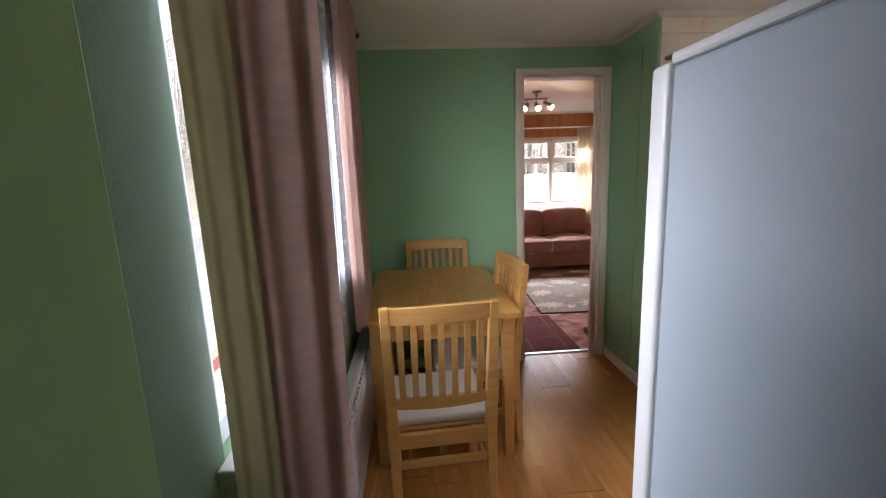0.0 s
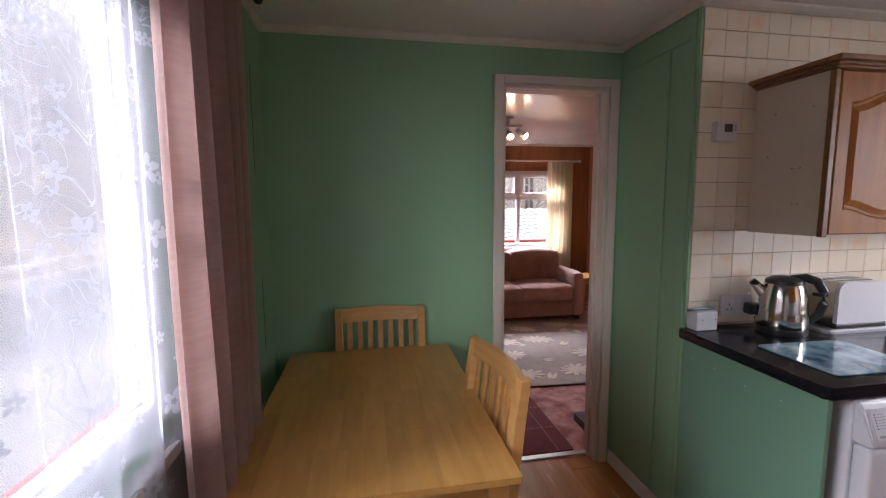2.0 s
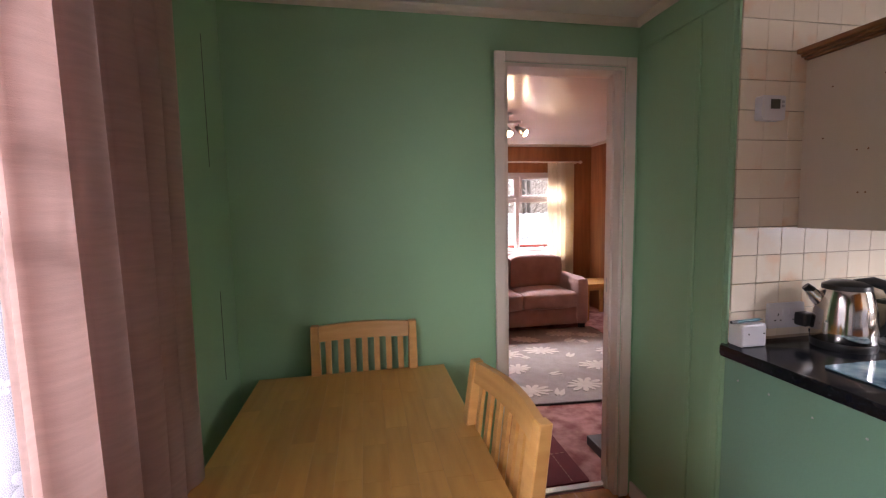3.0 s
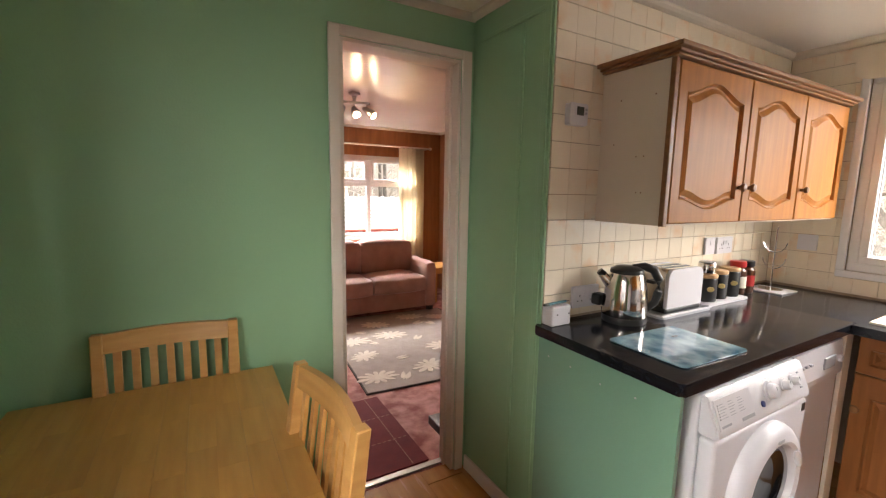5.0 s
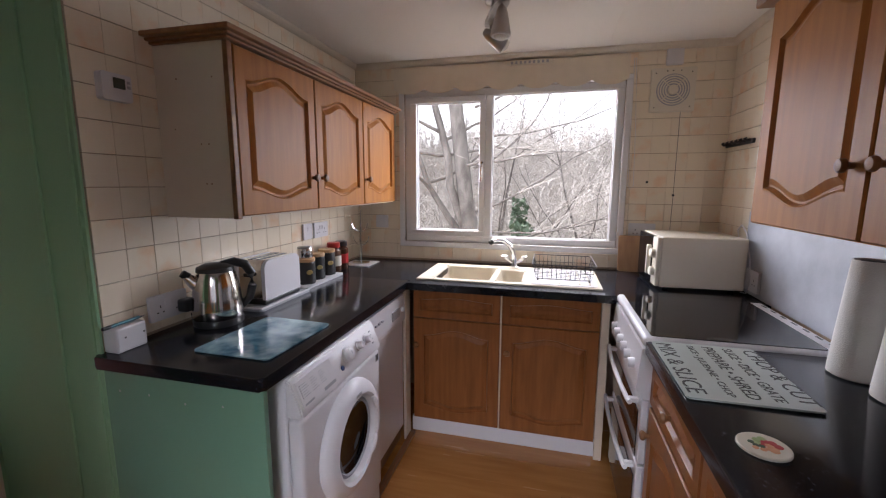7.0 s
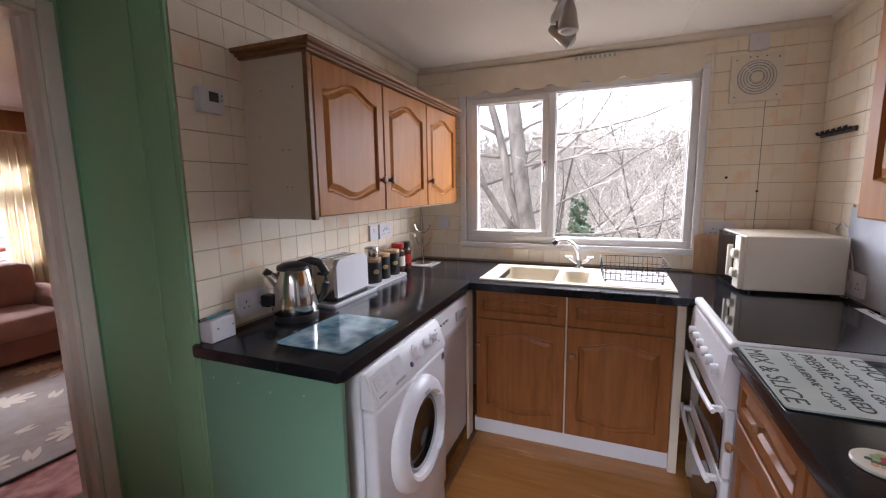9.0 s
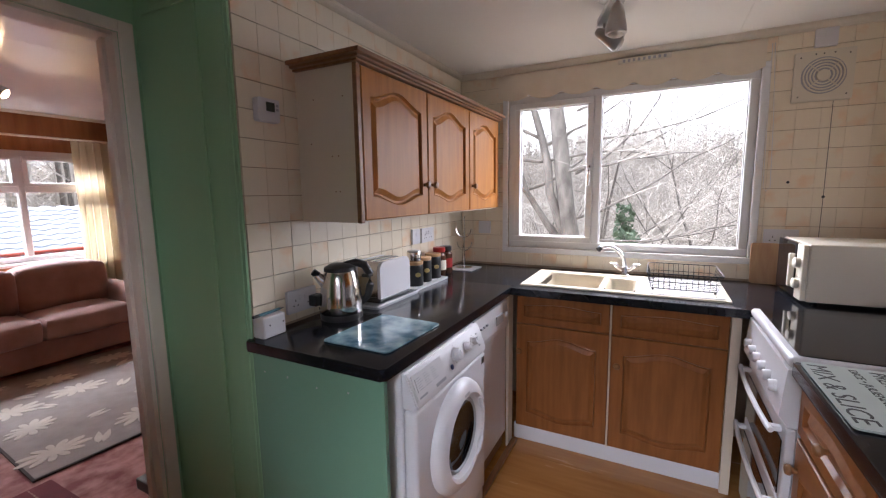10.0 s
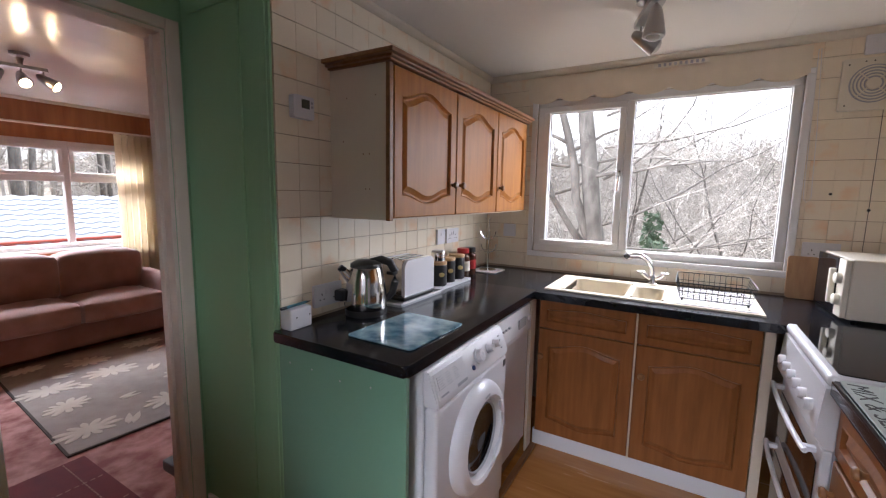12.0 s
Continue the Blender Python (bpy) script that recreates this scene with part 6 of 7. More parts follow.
def canister(x, y, r, h, lid):
    c = thing("canister", (x, y, WTZ + 0.0105), "black ribbed storage canister with wooden lid and gold label", "canister", "storage canisters")
    z = WTZ + 0.0105
    prof = [(r * 0.96, 0.0)]
    n = 9
    for k in range(n):
        prof += [(r, 0.006 + (h - 0.012) * k / n), (r * 0.985, 0.006 + (h - 0.012) * (k + 0.5) / n)]
    prof += [(r, h - 0.004), (r * 0.96, h)]
    part("body", lathe(B(), prof, (x, y, z), 28), M_DARK, c, smooth=True)
    part("lid", lathe(B(), [(r * 0.97, h + 0.0003), (r * 1.0, h + 0.003), (r * 1.0, h + 0.014), (r * 0.95, h + 0.017)], (x, y, z), 28), lid, c, smooth=True)
    bm = B()
    lathe(bm, [(0.016, 0.0), (0.016, 0.003), (0.012, 0.004)], (0, 0, 0), 18, "y", 0.75)
    bmesh.ops.rotate(bm, verts=bm.verts, cent=(0, 0, 0), matrix=Matrix.Rotation(radians(-35), 3, "Z") @ Matrix.Rotation(radians(180), 3, "Z"))
    d = Vector((-math.sin(radians(35)), -math.cos(radians(35)), 0))
    bmesh.ops.translate(bm, verts=bm.verts, vec=Vector((x, y, z + h * 0.55)) + d * (r - 0.001))
    part("label", bm, M_GOLD, c, "small oval gold label")
    return c


canister(2.672, 2.528, 0.049, 0.112, M_WOODLID)
canister(2.782, 2.535, 0.047, 0.120, M_WOODLID)
canister(2.895, 2.535, 0.047, 0.125, M_WOODLID)
pot = thing("sugar_pot", (2.672, 2.528, WTZ + 0.14), "small brushed steel pot standing on a canister", "pot")
part("body", lathe(B(), [(0.036, 0), (0.039, 0.005), (0.039, 0.045), (0.037, 0.05)], (2.672, 2.528, WTZ + 0.1402), 28), M_STEEL, pot, smooth=True)
part("lid", lathe(B(), [(0.037, 0.0503), (0.034, 0.057), (0.01, 0.06)], (2.672, 2.528, WTZ + 0.1402), 28), M_SATIN, pot, smooth=True)


def jar(x, y, r, h, lid, fill, label):
    j = thing("jar", (x, y, WTZ), label, "jar", "coffee jars")
    part("glass_body", lathe(B(), [(r * 0.95, 0), (r, 0.006), (r, h * 0.72), (r * 0.72, h * 0.80), (r * 0.72, h * 0.83)], (x, y, WTZ), 24), fill, j, smooth=True)
    part("lid", lathe(B(), [(r * 0.86, h * 0.831), (r * 0.88, h * 0.85), (r * 0.88, h * 0.98), (r * 0.8, h)], (x, y, WTZ), 24), lid, j, smooth=True)
    bm = lathe(B(), [(r * 1.012, h * 0.22), (r * 1.012, h * 0.56)], (x, y, WTZ), 24, caps=(False, False))
    part("paper_label", bm, M_CREAM if lid is M_RED else M_RED, j, smooth=True)


jar(3.005, 2.55, 0.042, 0.175, M_RED, M_COFFEE, "glass coffee jar with a red lid")
jar(3.105, 2.555, 0.041, 0.17, M_DARK, M_COFFEE, "glass coffee jar with a dark lid")

mug = thing("mug_tree", (3.275, 2.505, WTZ), "bare chrome mug tree on a white tile", "mug tree")
part("tile_base", box(B(), 3.185, 3.365, 2.415, 2.595, WTZ, WTZ + 0.007, 0.002), M_WHITE, mug, "white tile")
part("foot", lathe(B(), [(0.055, 0.0072), (0.055, 0.011), (0.04, 0.0125)], (3.275, 2.505, WTZ), 24), M_CHROME, mug, smooth=True)
part("post", tube(B(), [(3.275, 2.505, WTZ + 0.012), (3.275, 2.505, WTZ + 0.33), (3.272, 2.500, WTZ + 0.345), (3.262, 2.49, WTZ + 0.35)], 0.004, 8), M_CHROME, mug, smooth=True)
for k, (a, z) in enumerate(((0.3, 0.24), (2.4, 0.24), (4.5, 0.24), (1.4, 0.15), (3.5, 0.15), (5.6, 0.15))):
    d = Vector((math.cos(a), math.sin(a), 0))
    o = Vector((3.275, 2.505, WTZ + z - 0.03))
    part("arm", tube(B(), [o, o + d * 0.03 + Vector((0, 0, 0.008)), o + d * 0.05 + Vector((0, 0, 0.03)), o + d * 0.058 + Vector((0, 0, 0.055))], 0.003, 6), M_CHROME, mug, smooth=True)

pb = thing("pen_box", (1.784, 2.57, WTZ), "small white wall-mounted box with screw holes", "box")
part("body", box(B(), 1.732, 1.830, 2.572, 2.6275, WTZ + 0.0, WTZ + 0.078, 0.006), M_WHITE, pb)
for x in (1.759, 1.819):
    part("screw", lathe(B(), [(0.003, 2.5722), (0.003, 2.571)], (x, 0, WTZ + 0.045), 10, "y"), M_DARK, pb)
pen = thing("pen", (1.784, 2.60, WTZ + 0.11), "teal ballpoint pen lying on the box", "pen")
part("barrel", tube(B(), [(1.736, 2.598, WTZ + 0.0835), (1.834, 2.606, WTZ + 0.0835)], 0.005, 10), M_TEALINK, pen, smooth=True)
part("cap", tube(B(), [(1.712, 2.596, WTZ + 0.0835), (1.736, 2.598, WTZ + 0.0835)], 0.0055, 10), M_DARK, pen, smooth=True)
part("tip", tube(B(), [(1.834, 2.606, WTZ + 0.0835), (1.856, 2.6078, WTZ + 0.0835)], [0.005, 0.0012], 10), M_CHROME, pen, smooth=True)

gb = thing("glass_worktop_saver", (2.0, 2.27, WTZ), "teal marbled glass worktop saver lying by the kettle", "worktop saver")
SV = [Vector((1.805, 2.378, 0)), Vector((1.802, 2.105, 0)), Vector((2.14, 2.092, 0)), Vector((2.152, 2.366, 0))]


def on_saver(u, v, w):
    p = SV[1].lerp(SV[2], u).lerp(SV[0].lerp(SV[3], u), v)
    return Vector((p.x, p.y, WTZ + 0.0025 + w))


part("plate", prism(B(), round_rect(0, 1, 0, 1, 0.06), on_saver, 0.004), M_BLUEGLASS, gb)
for u, v in ((0.06, 0.06), (0.94, 0.06), (0.06, 0.94), (0.94, 0.94)):
    p = on_saver(u, v, 0)
    part("rubber_foot", lathe(B(), [(0.006, WTZ), (0.006, WTZ + 0.0026)], (p.x, p.y, 0), 10), M_DARK, gb)


def socket(name, place, w, h, label, holes, rockers, plug=None):
    """A white faceplate; place(u, v, d) has its origin at the plate's centre."""
    t = thing(name, place(0, 0, 0), label, "socket")
    bm = prism(B(), round_rect(-w / 2, w / 2, -h / 2, h / 2, 0.004, 3), place, 0.012)
    part("plate", bm, M_WHITE, t)
    for u in rockers:
        part("rocker", prism(B(), [(u - 0.006, 0.004), (u + 0.006, 0.004), (u + 0.006, 0.024), (u - 0.006, 0.024)], lambda a, b, c: place(a, b, 0.0122 + c), 0.003), M_WHITE, t)
    for u in holes:
        for du, dv, a, b in ((0, 0.004, 0.002, 0.0045), (-0.011, -0.016, 0.0035, 0.002), (0.011, -0.016, 0.0035, 0.002)):
            part("pin_hole", prism(B(), [(u + du - a, dv - b), (u + du + a, dv - b), (u + du + a, dv + b), (u + du - a, dv + b)], lambda p, q, c: place(p, q, 0.0121 + c), 0.0006), M_DARK, t)
    return t


def tn(x, z):
    return lambda u, v, d: Vector((x + u, TILEW - 0.009 - d, z + v))


def te(y, z):
    return lambda u, v, d: Vector((EAST - 0.009 - d, y - u, z + v))


socket("wall_socket", tn(1.956, 0.998), 0.148, 0.088, "white double wall socket above the worktop", [-0.035, 0.04], [-0.012, 0.016])
socket("wall_socket", tn(2.848, 1.162), 0.082, 0.086, "white switched spur plate on the tiles", [], [0.0])
socket("wall_socket", tn(2.985, 1.16), 0.146, 0.086, "white double wall socket on the tiles", [-0.035, 0.035], [-0.012, 0.012])
socket("wall_socket", te(2.45, 1.17), 0.086, 0.086, "white blank plate in the corner", [], [])
socket("wall_socket", te(0.80, 1.155), 0.146, 0.086, "white double wall socket by the window", [-0.035, 0.035], [-0.012, 0.012])
socket("fan_switch", te(0.695, 2.125), 0.086, 0.086, "white fan isolator switch", [], [0.0])
socket("cooker_switch", lambda u, v, d: Vector((3.02 - u, SOUTH + 0.015 + d, 0.985 + v)), 0.146, 0.10, "cream cooker switch box on the wall", [0.035], [-0.03])
plug = thing("plug", (2.024, 2.58, 0.97), "black kettle plug with its lead", "plug")
part("body", box(B(), 1.984, 2.032, 2.570, 2.6135, 0.964, 1.011, 0.008), M_DARK, plug)
part("lead", tube(B(), [(2.008, 2.575, 0.958), (2.008, 2.57, 0.93), (2.014, 2.575, 0.916), (2.054, 2.60, 0.915), (2.084, 2.60, 0.916)], 0.0035, 8), M_DARK, plug, smooth=True)

th = thing("thermostat", (1.842, TILEW, 1.70), "white wall thermostat with a small grey display", "thermostat")
part("case", prism(B(), round_rect(1.796, 1.888, 1.665, 1.744, 0.008), lambda u, v, w: Vector((u, TILEW - 0.009 - w, v)), 0.026), M_WHITE, th)
part("display", box(B(), 1.830, 1.866, TILEW - 0.0362, TILEW - 0.0352, 1.701, 1.732), surf("lcd_grey", (0.05, 0.055, 0.045), (0.07, 0.075, 0.06), 5, 0.2, bump=0), th, "grey display")
for z in (1.710, 1.724):
    part("button", box(B(), 1.873, 1.882, TILEW - 0.037, TILEW - 0.0352, z - 0.004, z + 0.004), M_GREY, th)

# extractor fan
fan = thing("extractor_fan", (EAST, 0.695, 1.83), "square white wall extractor fan with round grille", "extractor fan")
part("plate", prism(B(), round_rect(0.582, 0.810, 1.830, 2.066, 0.006), lambda u, v, w: Vector((EAST - 0.009 - w, u, v)), 0.018), M_CREAM, fan)
for k, r in enumerate((0.080, 0.067, 0.054, 0.041)):
    part("grille_ring", lathe(B(), [(r, EAST - 0.0272), (r, EAST - 0.034), (r - 0.006, EAST - 0.034), (r - 0.006, EAST - 0.0272)], (0, 0.696, 1.948), 36, "x", caps=(False, False)), M_CREAM, fan, smooth=True)
part("dark_throat", lathe(B(), [(0.086, EAST - 0.0271), (0.086, EAST - 0.0285)], (0, 0.696, 1.948), 36, "x"), M_GREY, fan)
part("hub", lathe(B(), [(0.028, EAST - 0.0286), (0.026, EAST - 0.036), (0.01, EAST - 0.038)], (0, 0.696, 1.948), 24, "x"), M_CREAM, fan, smooth=True)
for k in range(4):
    a = math.pi / 4 + k * math.pi / 2
    d = Vector((0, math.cos(a), math.sin(a)))
    o = Vector((EAST - 0.032, 0.696, 1.948))
    part("spoke", tube(B(), [o + d * 0.02, o + d * 0.082], 0.003, 6), M_CREAM, fan)
for y, z in ((0.605, 2.04), (0.787, 2.04), (0.605, 1.855), (0.787, 1.855), (0.66, 2.05), (0.70, 2.05), (0.73, 2.05)):
    part("screw", lathe(B(), [(0.0035, EAST - 0.0273), (0.0035, EAST - 0.0285)], (0, y, z), 8, "x"), M_DARK, fan)
cd = thing("fan_conduit", (EAST, 0.60, 0.95), "thin dark cable running down the tiles", "cable")
part("cable", tube(B(), [(EAST - 0.0115, 0.645, 1.829), (EAST - 0.0115, 0.645, 1.40), (EAST - 0.0115, 0.647, 1.14)], 0.0012, 6), M_DARK, cd)
for y, z in ((0.645, 1.365), (0.79, 1.44)):
    solid("wall_plug", lathe(B(), [(0.007, EAST - 0.0092), (0.006, EAST - 0.015)], (0, y, z), 12, "x"), M_DARK, "small dark screw plug in the tiles", "screw")

# roller blind with a scalloped edge
bl = thing("roller_blind", (EAST - 0.03, 1.63, 2.0), "rolled-up cream blind with a wavy lower edge", "blind")
edge = [(0.925 + 1.425 * k / 120, 1.996 + 0.030 * (1 - abs(math.sin(k / 120 * math.pi * 7))) ** 1.4) for k in range(121)]
part("cloth", prism(B(), edge + [(2.35, 2.155), (0.925, 2.155)], lambda u, v, w: Vector((EAST - 0.018 - w, u, v)), 0.004), surf("cream_blind_cloth", (0.72, 0.64, 0.51), (0.78, 0.70, 0.57), 12, 0.85, bump=0.1, fine=300), bl)
part("valance", box(B(), EAST - 0.032, EAST - 0.026, 1.35, 1.62, 2.130, 2.158, 0.002), M_CREAM, bl)
for k in range(9):
    part("vent_slit", box(B(), EAST - 0.0335, EAST - 0.0321, 1.375 + 0.026 * k, 1.388 + 0.026 * k, 2.136, 2.152), M_GREY, bl)
part("pull_cord", tube(B(), [(EAST - 0.03, 0.905, 2.13), (EAST - 0.028, 0.90, 1.75), (EAST - 0.028, 0.895, 1.42), (EAST - 0.028, 0.88, 1.395), (EAST - 0.028, 0.865, 1.42), (EAST - 0.028, 0.875, 1.75), (EAST - 0.03, 0.895, 2.13)], 0.0017, 6), M_WHITE, bl, "white bead cord loop", smooth=True)
# handle of the kitchen window's opening sash
part("window_handle", tube(B(), [(EAST - 0.005, 1.764, 1.56), (EAST - 0.03, 1.764, 1.56), (EAST - 0.034, 1.764, 1.53), (EAST - 0.034, 1.768, 1.44)], [0.012, 0.009, 0.008, 0.006], 10), M_CHROME, win_e, "chrome window handle", smooth=True)

# dish rack on the drainer
rk = thing("dish_rack", (3.16, 1.25, 0.925), "black wire dish rack on the sink drainer", "dish rack")
RX0, RX1, RY0, RY1, RZ = 3.00, 3.34, 1.09, 1.41, 0.9275
for z, g in ((RZ + 0.085, 0.0), (RZ + 0.045, 0.008), (RZ + 0.008, 0.02)):
    pts = [(x, y, z) for x, y in round_rect(RX0 + g, RX1 - g, RY0 + g, RY1 - g, 0.03)]
    part("rim_wire", tube(B(), pts + pts[:1], 0.0026 if z > RZ + 0.08 else 0.0018, 6), M_DARK, rk, smooth=True)
for k in range(12):
    y = RY0 + 0.03 + k * (RY1 - RY0 - 0.06) / 11
    part("wire", tube(B(), [(RX0, y, RZ + 0.085), (RX0 + 0.02, y, RZ + 0.008), (RX1 - 0.02, y, RZ + 0.008), (RX1, y, RZ + 0.085)], 0.0014, 5), M_DARK, rk)
for k in range(8):
    x = RX0 + 0.04 + k * (RX1 - RX0 - 0.08) / 7
    part("wire", tube(B(), [(x, RY0, RZ + 0.085), (x, RY0 + 0.02, RZ + 0.0075), (x, RY1 - 0.02, RZ + 0.0075), (x, RY1, RZ + 0.085)], 0.0014, 5), M_DARK, rk)
for x in (RX0 + 0.03, RX1 - 0.03):
    for y in (RY0 + 0.03, RY1 - 0.03):
        part("foot", lathe(B(), [(0.005, 0.9253), (0.005, RZ + 0.008)], (x, y, 0), 8), M_DARK, rk)

# microwave, bread board, cable
mw = thing("microwave", (3.27, 0.62, WTZ), "cream microwave oven standing in the corner", "microwave")
MX0, MX1, MY0, MY1, MZ0, MZ1 = 3.045, 3.40, 0.425, 0.80, WTZ + 0.012, WTZ + 0.262
bm = box(B(), MX0, MX1, MY0, MY1, MZ0, MZ1, 0.006)
rot = Matrix.Rotation(radians(2), 3, "Z")
MC = Vector(((MX0 + MX1) / 2, (MY0 + MY1) / 2, 0))


def turned(b):
    bmesh.ops.rotate(b, verts=b.verts, cent=MC, matrix=rot)
    return b


part("case", turned(bm), M_CREAM, mw)
door = part("door", turned(box(B(), MX0 + 0.085, MX1 - 0.003, MY1 + 0.0005, MY1 + 0.022, MZ0 + 0.004, MZ1 - 0.004, 0.004)), M_DARKGLASS, mw, "dark microwave door")
part("control_panel", turned(box(B(), MX0 + 0.003, MX0 + 0.084, MY1 + 0.0005, MY1 + 0.020, MZ0 + 0.004, MZ1 - 0.004, 0.004)), M_CREAM, mw)
part("handle", turned(box(B(), MX0 + 0.088, MX0 + 0.108, MY1 + 0.022, MY1 + 0.045, MZ0 + 0.05, MZ1 - 0.05, 0.006)), M_CREAM, door)
for z in (MZ0 + 0.075, MZ0 + 0.165):
    part("dial", turned(lathe(B(), [(0.024, MY1 + 0.0202), (0.022, MY1 + 0.038), (0.018, MY1 + 0.041)], (MX0 + 0.043, 0, z), 20, "y")), M_CREAM, mw, smooth=True)
for x in (MX0 + 0.04, MX1 - 0.04):
    for y in (MY0 + 0.04, MY1 - 0.04):
        part("foot", turned(lathe(B(), [(0.012, WTZ), (0.012, WTZ + 0.0122)], (x, y, 0), 10)), M_DARK, mw)
bb = solid("bread_board", prism(B(), round_rect(0.80, 0.925, WTZ + 0.001, WTZ + 0.215, 0.015), lambda u, v, w: Vector((EAST - 0.018 - w - 0.02 * (1.125 - v) / 0.215, u, v)), 0.018), M_BOARDWOOD, "round-cornered wooden bread board leaning on the tiles", "bread board")
cb = thing("microwave_lead", (3.1, 0.42, WTZ), "white power lead looped beside the microwave", "cable")
part("lead", tube(B(), [(3.06, 0.43, WTZ + 0.006), (3.03, 0.42, WTZ + 0.008), (3.02, 0.412, 0.98), (3.05, 0.41, 1.08), (3.12, 0.41, 1.20), (3.18, 0.408, 1.23), (3.22, 0.408, 1.20), (3.19, 0.41, 1.15)], 0.0035, 8), M_WHITE, cb, smooth=True)

# knife rack on the south wall
kr = thing("knife_rack", (3.38, SOUTH + 0.01, 1.63), "black magnetic rack with a row of hooks", "rack")
part("bar", box(B(), 3.17, 3.50, SOUTH + 0.0092, SOUTH + 0.022, 1.625, 1.648, 0.003), M_DARK, kr)
for k in range(6):
    x = 3.20 + k * 0.055
    part("hook", tube(B(), [(x, SOUTH + 0.022, 1.642), (x, SOUTH + 0.038, 1.640), (x, SOUTH + 0.045, 1.652)], [0.008, 0.007, 0.009], 8), M_DARK, kr, smooth=True)


# printed chopping board
def lettering(text, width, height, m):
    """Flat letters of the built-in font, fitted into a width and height, as a bmesh placed by m."""
    cu = bpy.data.curves.new("lettering", "FONT")
    cu.body, cu.extrude, cu.resolution_u = text, 0.0003, 3
    tmp = bpy.data.objects.new("lettering", cu)
    me = bpy.data.meshes.new_from_object(tmp)
    bm = B()
    bm.from_mesh(me)
    xs, ys = [v.co.x for v in bm.verts], [v.co.y for v in bm.verts]
    for v in bm.verts:
        v.co.x = (v.co.x - min(xs)) / (max(xs) - min(xs)) * width
        v.co.y = (v.co.y - min(ys)) / (max(ys) - min(ys)) * height
    bmesh.ops.transform(bm, matrix=m, verts=bm.verts)
    bpy.data.objects.remove(tmp)
    bpy.data.curves.remove(cu)
    bpy.data.meshes.remove(me)
    return bm


cbd = thing("chopping_board", (2.07, 0.855, WTZ), "frosted glass chopping board printed with kitchen words", "chopping board")
part("plate", prism(B(), round_rect(1.872, 2.252, 0.705, 0.992, 0.012), lambda u, v, w: Vector((u, v, WTZ + 0.003 + w)), 0.005), M_BOARD, cbd)
for x in (1.89, 2.235):
    for y in (0.722, 0.975):
        part("rubber_foot", lathe(B(), [(0.006, WTZ), (0.006, WTZ + 0.0031)], (x, y, 0), 10), M_DARK, cbd)
for text, y, h, w in (("CHOP & CUT", 0.728, 0.040, 0.335), ("SLICE \u2022 DICE \u2022 GRATE", 0.788, 0.026, 0.335), ("PREPARE \u2022 SHRED", 0.842, 0.032, 0.335), ("DICE \u2022 JULIENNE \u2022 CHOP", 0.894, 0.024, 0.335), ("MIX & SLICE", 0.966, 0.044, 0.335)):
    part("lettering", lettering(text, w, h, pose(2.232, y + h * 0.5 - 0.005, WTZ + 0.0085, 0, 0, 180)), M_INK, cbd, "black printed words")

co = thing("coaster", (1.70, 0.905, WTZ), "round white coaster with a fruit picture", "coaster")
part("disc", lathe(B(), [(0.043, 0), (0.046, 0.002), (0.046, 0.006), (0.044, 0.0075), (0.038, 0.007), (0.0, 0.007)], (1.70, 0.905, WTZ), 36), M_CREAM, co, smooth=True)
random.seed(2)
for k in range(16):
    a, r = k * 2.4, 0.0062 * math.sqrt(k + 0.4)
    m, size = ((M_RED, 0.0085), (M_IVY, 0.006), (M_PEACH, 0.009), (M_PALEGREEN, 0.0075), (M_PEACH, 0.006))[k % 5]
    h = 0.0072 + 0.00008 * k
    part("fruit", lathe(B(), [(size, h), (size * 0.9, h + 0.0006), (size * 0.4, h + 0.0008)], (1.70 + r * math.cos(a), 0.905 + r * math.sin(a), WTZ), 10), m, co)

for x, y in ((2.135, 0.505), (1.99, 0.49)):
    va = thing("vase", (x, y, WTZ), "tall tapered white ceramic vase on the worktop", "vase", "white vases")
    part("body", lathe(B(), [(0.056, 0.0), (0.062, 0.004), (0.061, 0.03), (0.047, 0.25), (0.042, 0.315), (0.039, 0.32), (0.036, 0.315)], (x, y, WTZ), 32, caps=(True, False)), M_CUSHION, va, smooth=True)
    part("inside", lathe(B(), [(0.0355, 0.314), (0.036, 0.24)], (x, y, WTZ), 28, caps=(False, True)), M_SLATE, va, smooth=True)

# screws in the green panels
for x0, pts in ((SIDE - 0.0025, ((2.20, 0.80), (2.33, 0.79), (2.46, 0.80), (2.57, 0.80))),):
    for y, z in pts:
        solid("panel_screw", lathe(B(), [(0.0035, x0), (0.003, x0 - 0.0015)], (0, y, z), 8, "x"), M_SATIN, "small screw head in the green panel", "screw", "panel screws")


# open panel joint in the west wall by the corner
for y, z0, z1 in ((2.975, 0.80, 1.12), (2.955, 1.55, 1.98)):
    solid("trim_panel_joint", box(B(), 0.0004, 0.0012, y, y + 0.004, z0, z1), M_SLATE, "narrow dark panel joint in the green wall", "trim", **S)


# ---- tiles and planks ----
def chip(w, h, d, c=0.0007):
    """A thin bevelled piece, centred, its face towards +z."""
    bm = B()
    r = [[bm.verts.new((x * (w / 2 - g), y * (h / 2 - g), z)) for x, y in ((-1, -1), (1, -1), (1, 1), (-1, 1))] for g, z in ((0, 0), (0, d - c), (c, d))]
    for a, b in zip(r, r[1:]):
        for k in range(4):
            bm.faces.new((a[k], a[(k + 1) % 4], b[(k + 1) % 4], b[k]))
    bm.faces.new(r[-1])
    me = bpy.data.meshes.new("chip")
    bm.to_mesh(me)
    bm.free()
    return me


CHIPS = {}


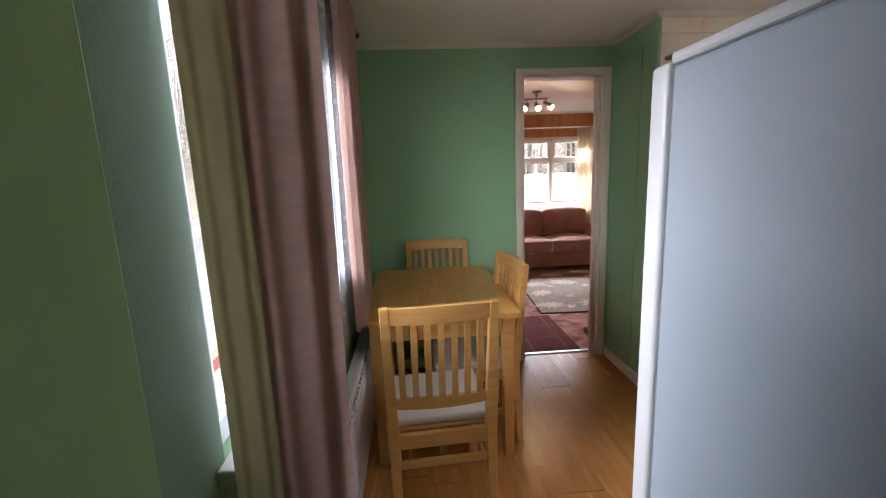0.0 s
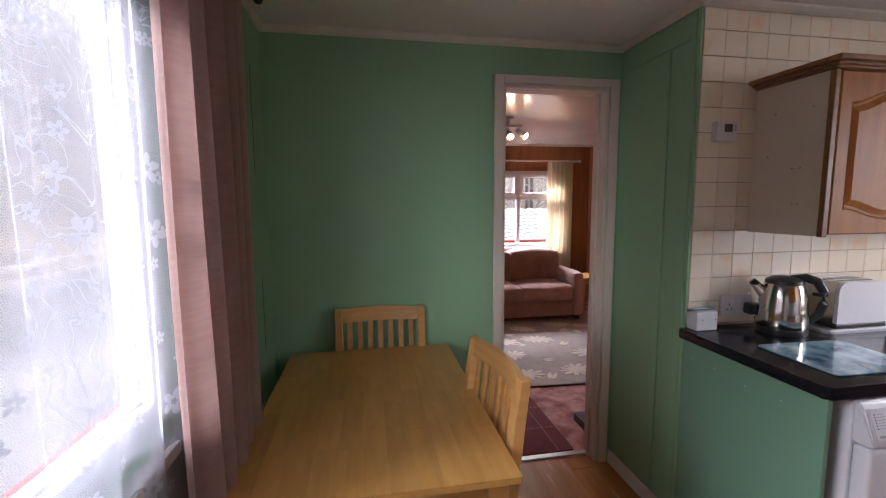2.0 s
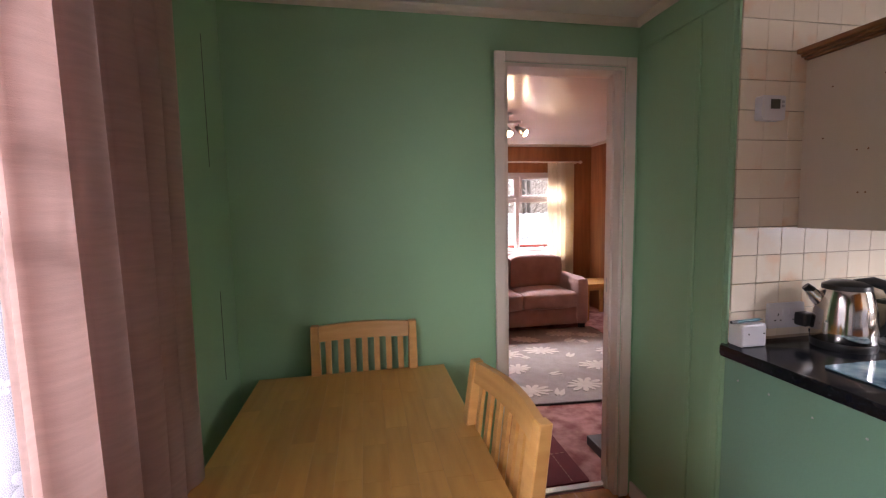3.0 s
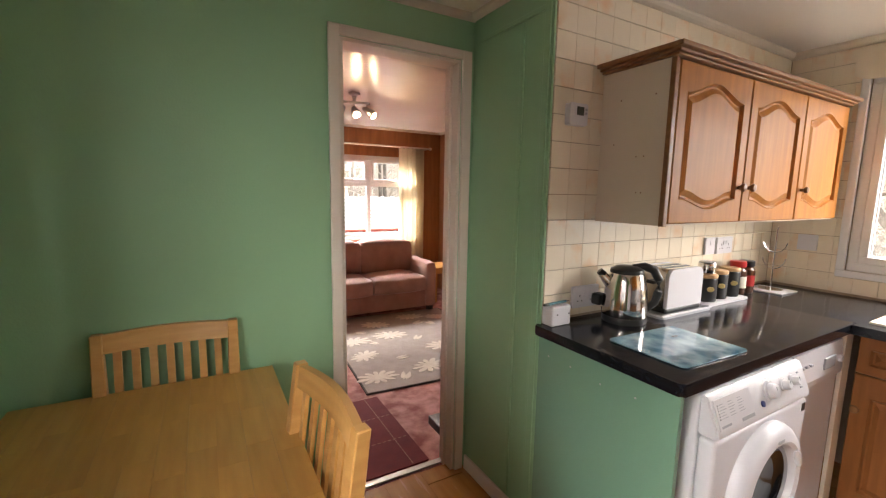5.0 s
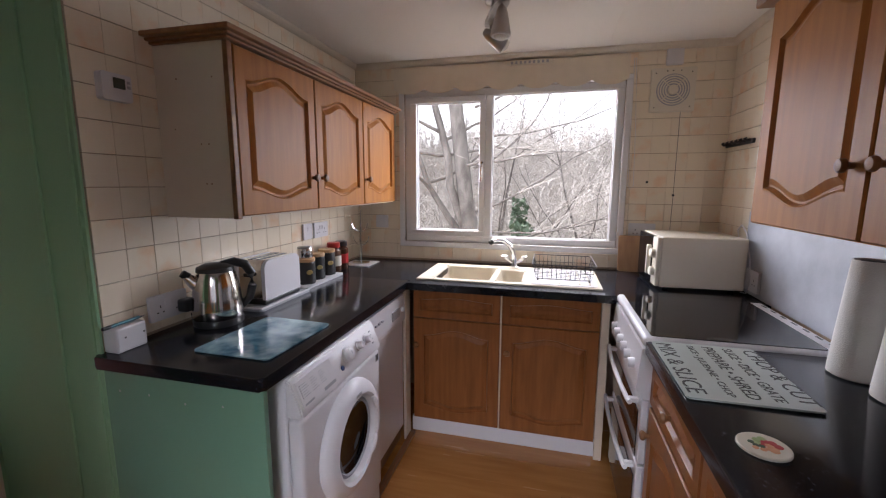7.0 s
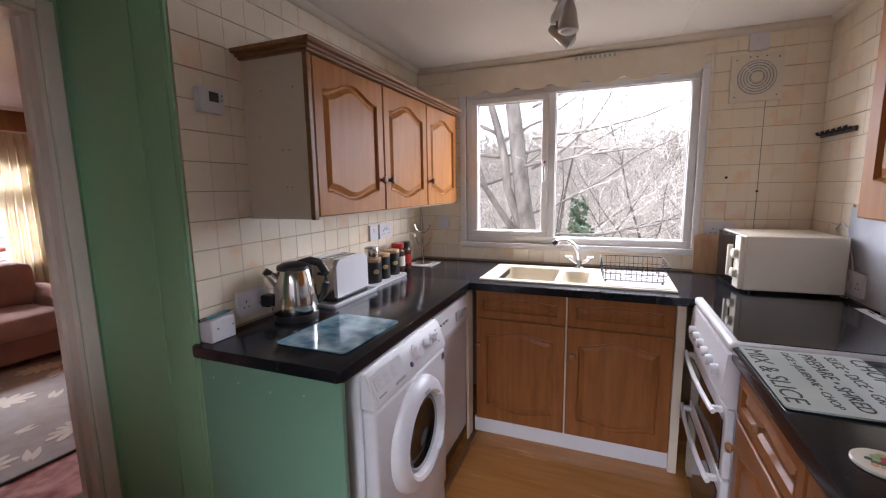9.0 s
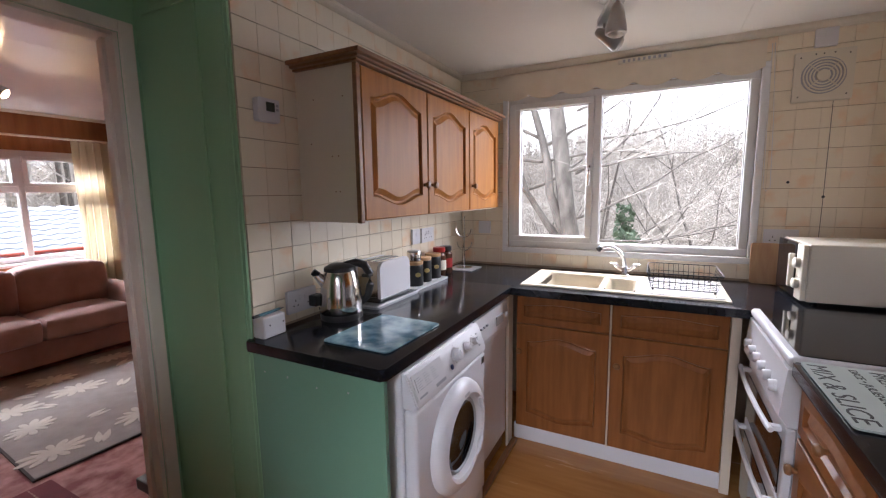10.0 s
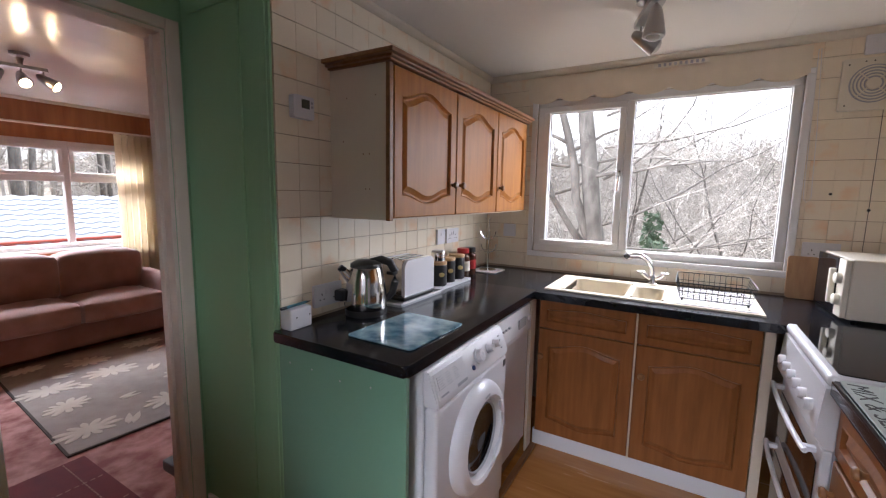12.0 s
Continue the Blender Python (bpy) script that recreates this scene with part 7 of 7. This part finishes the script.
def lay(name, parent, m, w, h, d, mat, seed):
    key = (round(w, 3), round(h, 3), d, mat.name)
    if key not in CHIPS:
        CHIPS[key] = chip(key[0], key[1], d)
        CHIPS[key].materials.append(mat)
    o = new(name, CHIPS[key])
    o.parent = parent
    o.matrix_local = Matrix.Translation(-BASES[parent.name]) @ m
    return o


def tile_wall(parent, frame_m, u0, u1, v0, v1, ou, ov, holes, pitch=0.0975, gap=0.0021, gap_up=0.0008):
    """Square tiles over a wall; frame_m maps (u, v, out) into the room. Tiles are cut at the holes."""
    iu = int(math.floor((u0 - ou) / pitch))
    while ou + iu * pitch < u1:
        iv = int(math.floor((v0 - ov) / pitch))
        while ov + iv * pitch < v1:
            cells = [(max(u0, ou + iu * pitch), min(u1, ou + (iu + 1) * pitch), max(v0, ov + iv * pitch), min(v1, ov + (iv + 1) * pitch))]
            for a0, a1, b0, b1 in holes:
                nxt = []
                for c in cells:
                    if c[0] >= a1 or c[1] <= a0 or c[2] >= b1 or c[3] <= b0:
                        nxt.append(c)
                        continue
                    nxt += [(c[0], a0, c[2], c[3]), (a1, c[1], c[2], c[3]), (max(c[0], a0), min(c[1], a1), c[2], b0), (max(c[0], a0), min(c[1], a1), b1, c[3])]
                cells = [c for c in nxt if c[1] - c[0] > 0.012 and c[3] - c[2] > 0.012]
            for c in cells:
                w, h = c[1] - c[0] - (gap_up if c[2] > 1.31 else gap * 0.7), c[3] - c[2] - gap
                if w > 0.01 and h > 0.01:
                    jig = random.uniform(-0.0003, 0.0003)
                    lay("tile", parent, frame_m @ Matrix.Translation(((c[0] + c[1]) / 2, (c[2] + c[3]) / 2, jig)), w, h, 0.008, M_TILE, 0)
            iv += 1
        iu += 1


random.seed(8)
# columns: the wall's own right, up and outward ways
tile_wall(wt, Matrix(((1, 0, 0, 0), (0, 0, -1, TILEW), (0, 1, 0, 0), (0, 0, 0, 1))), SIDE + 0.008, EAST - 0.009, 0.911, CEIL, 1.738, 1.3115, [(2.03, 3.45, 1.32, 1.87)])
tile_wall(we, Matrix(((0, 0, -1, EAST), (-1, 0, 0, 0), (0, 1, 0, 0), (0, 0, 0, 1))), -TILEW + 0.009, -SOUTH - 0.009, 0.911, CEIL, -TILEW, 1.3115, [(-WIN_E[1] - 0.036, -WIN_E[0] + 0.036, WIN_E[2] - 0.036, WIN_E[3] + 0.031)])
tile_wall(ws, Matrix(((-1, 0, 0, 0), (0, 0, 1, SOUTH), (0, 1, 0, 0), (0, 0, 0, 1))), -EAST, -2.39, 0.911, CEIL, -EAST, 1.3115, [(-3.136, -2.30, 0.90, 1.30)])

random.seed(5)
PW = 0.192
for k in range(19):
    x0, x1 = -0.04 + k * PW, min(3.555, -0.04 + (k + 1) * PW)
    y = -1.0 - random.uniform(0.1, 1.1)
    while y < 3.195:
        a, b = max(-0.999 if x0 < 0.72 else 0.302, y), min(3.198, y + 1.285)
        if b - a > 0.02 and x1 - x0 > 0.02:
            lay("plank", fl, Matrix.Translation(((x0 + x1) / 2, (a + b) / 2, -0.012)), x1 - x0 - 0.0004, round(b - a, 2) - 0.0004, 0.0118, M_PLANK, 0)
        y += 1.285
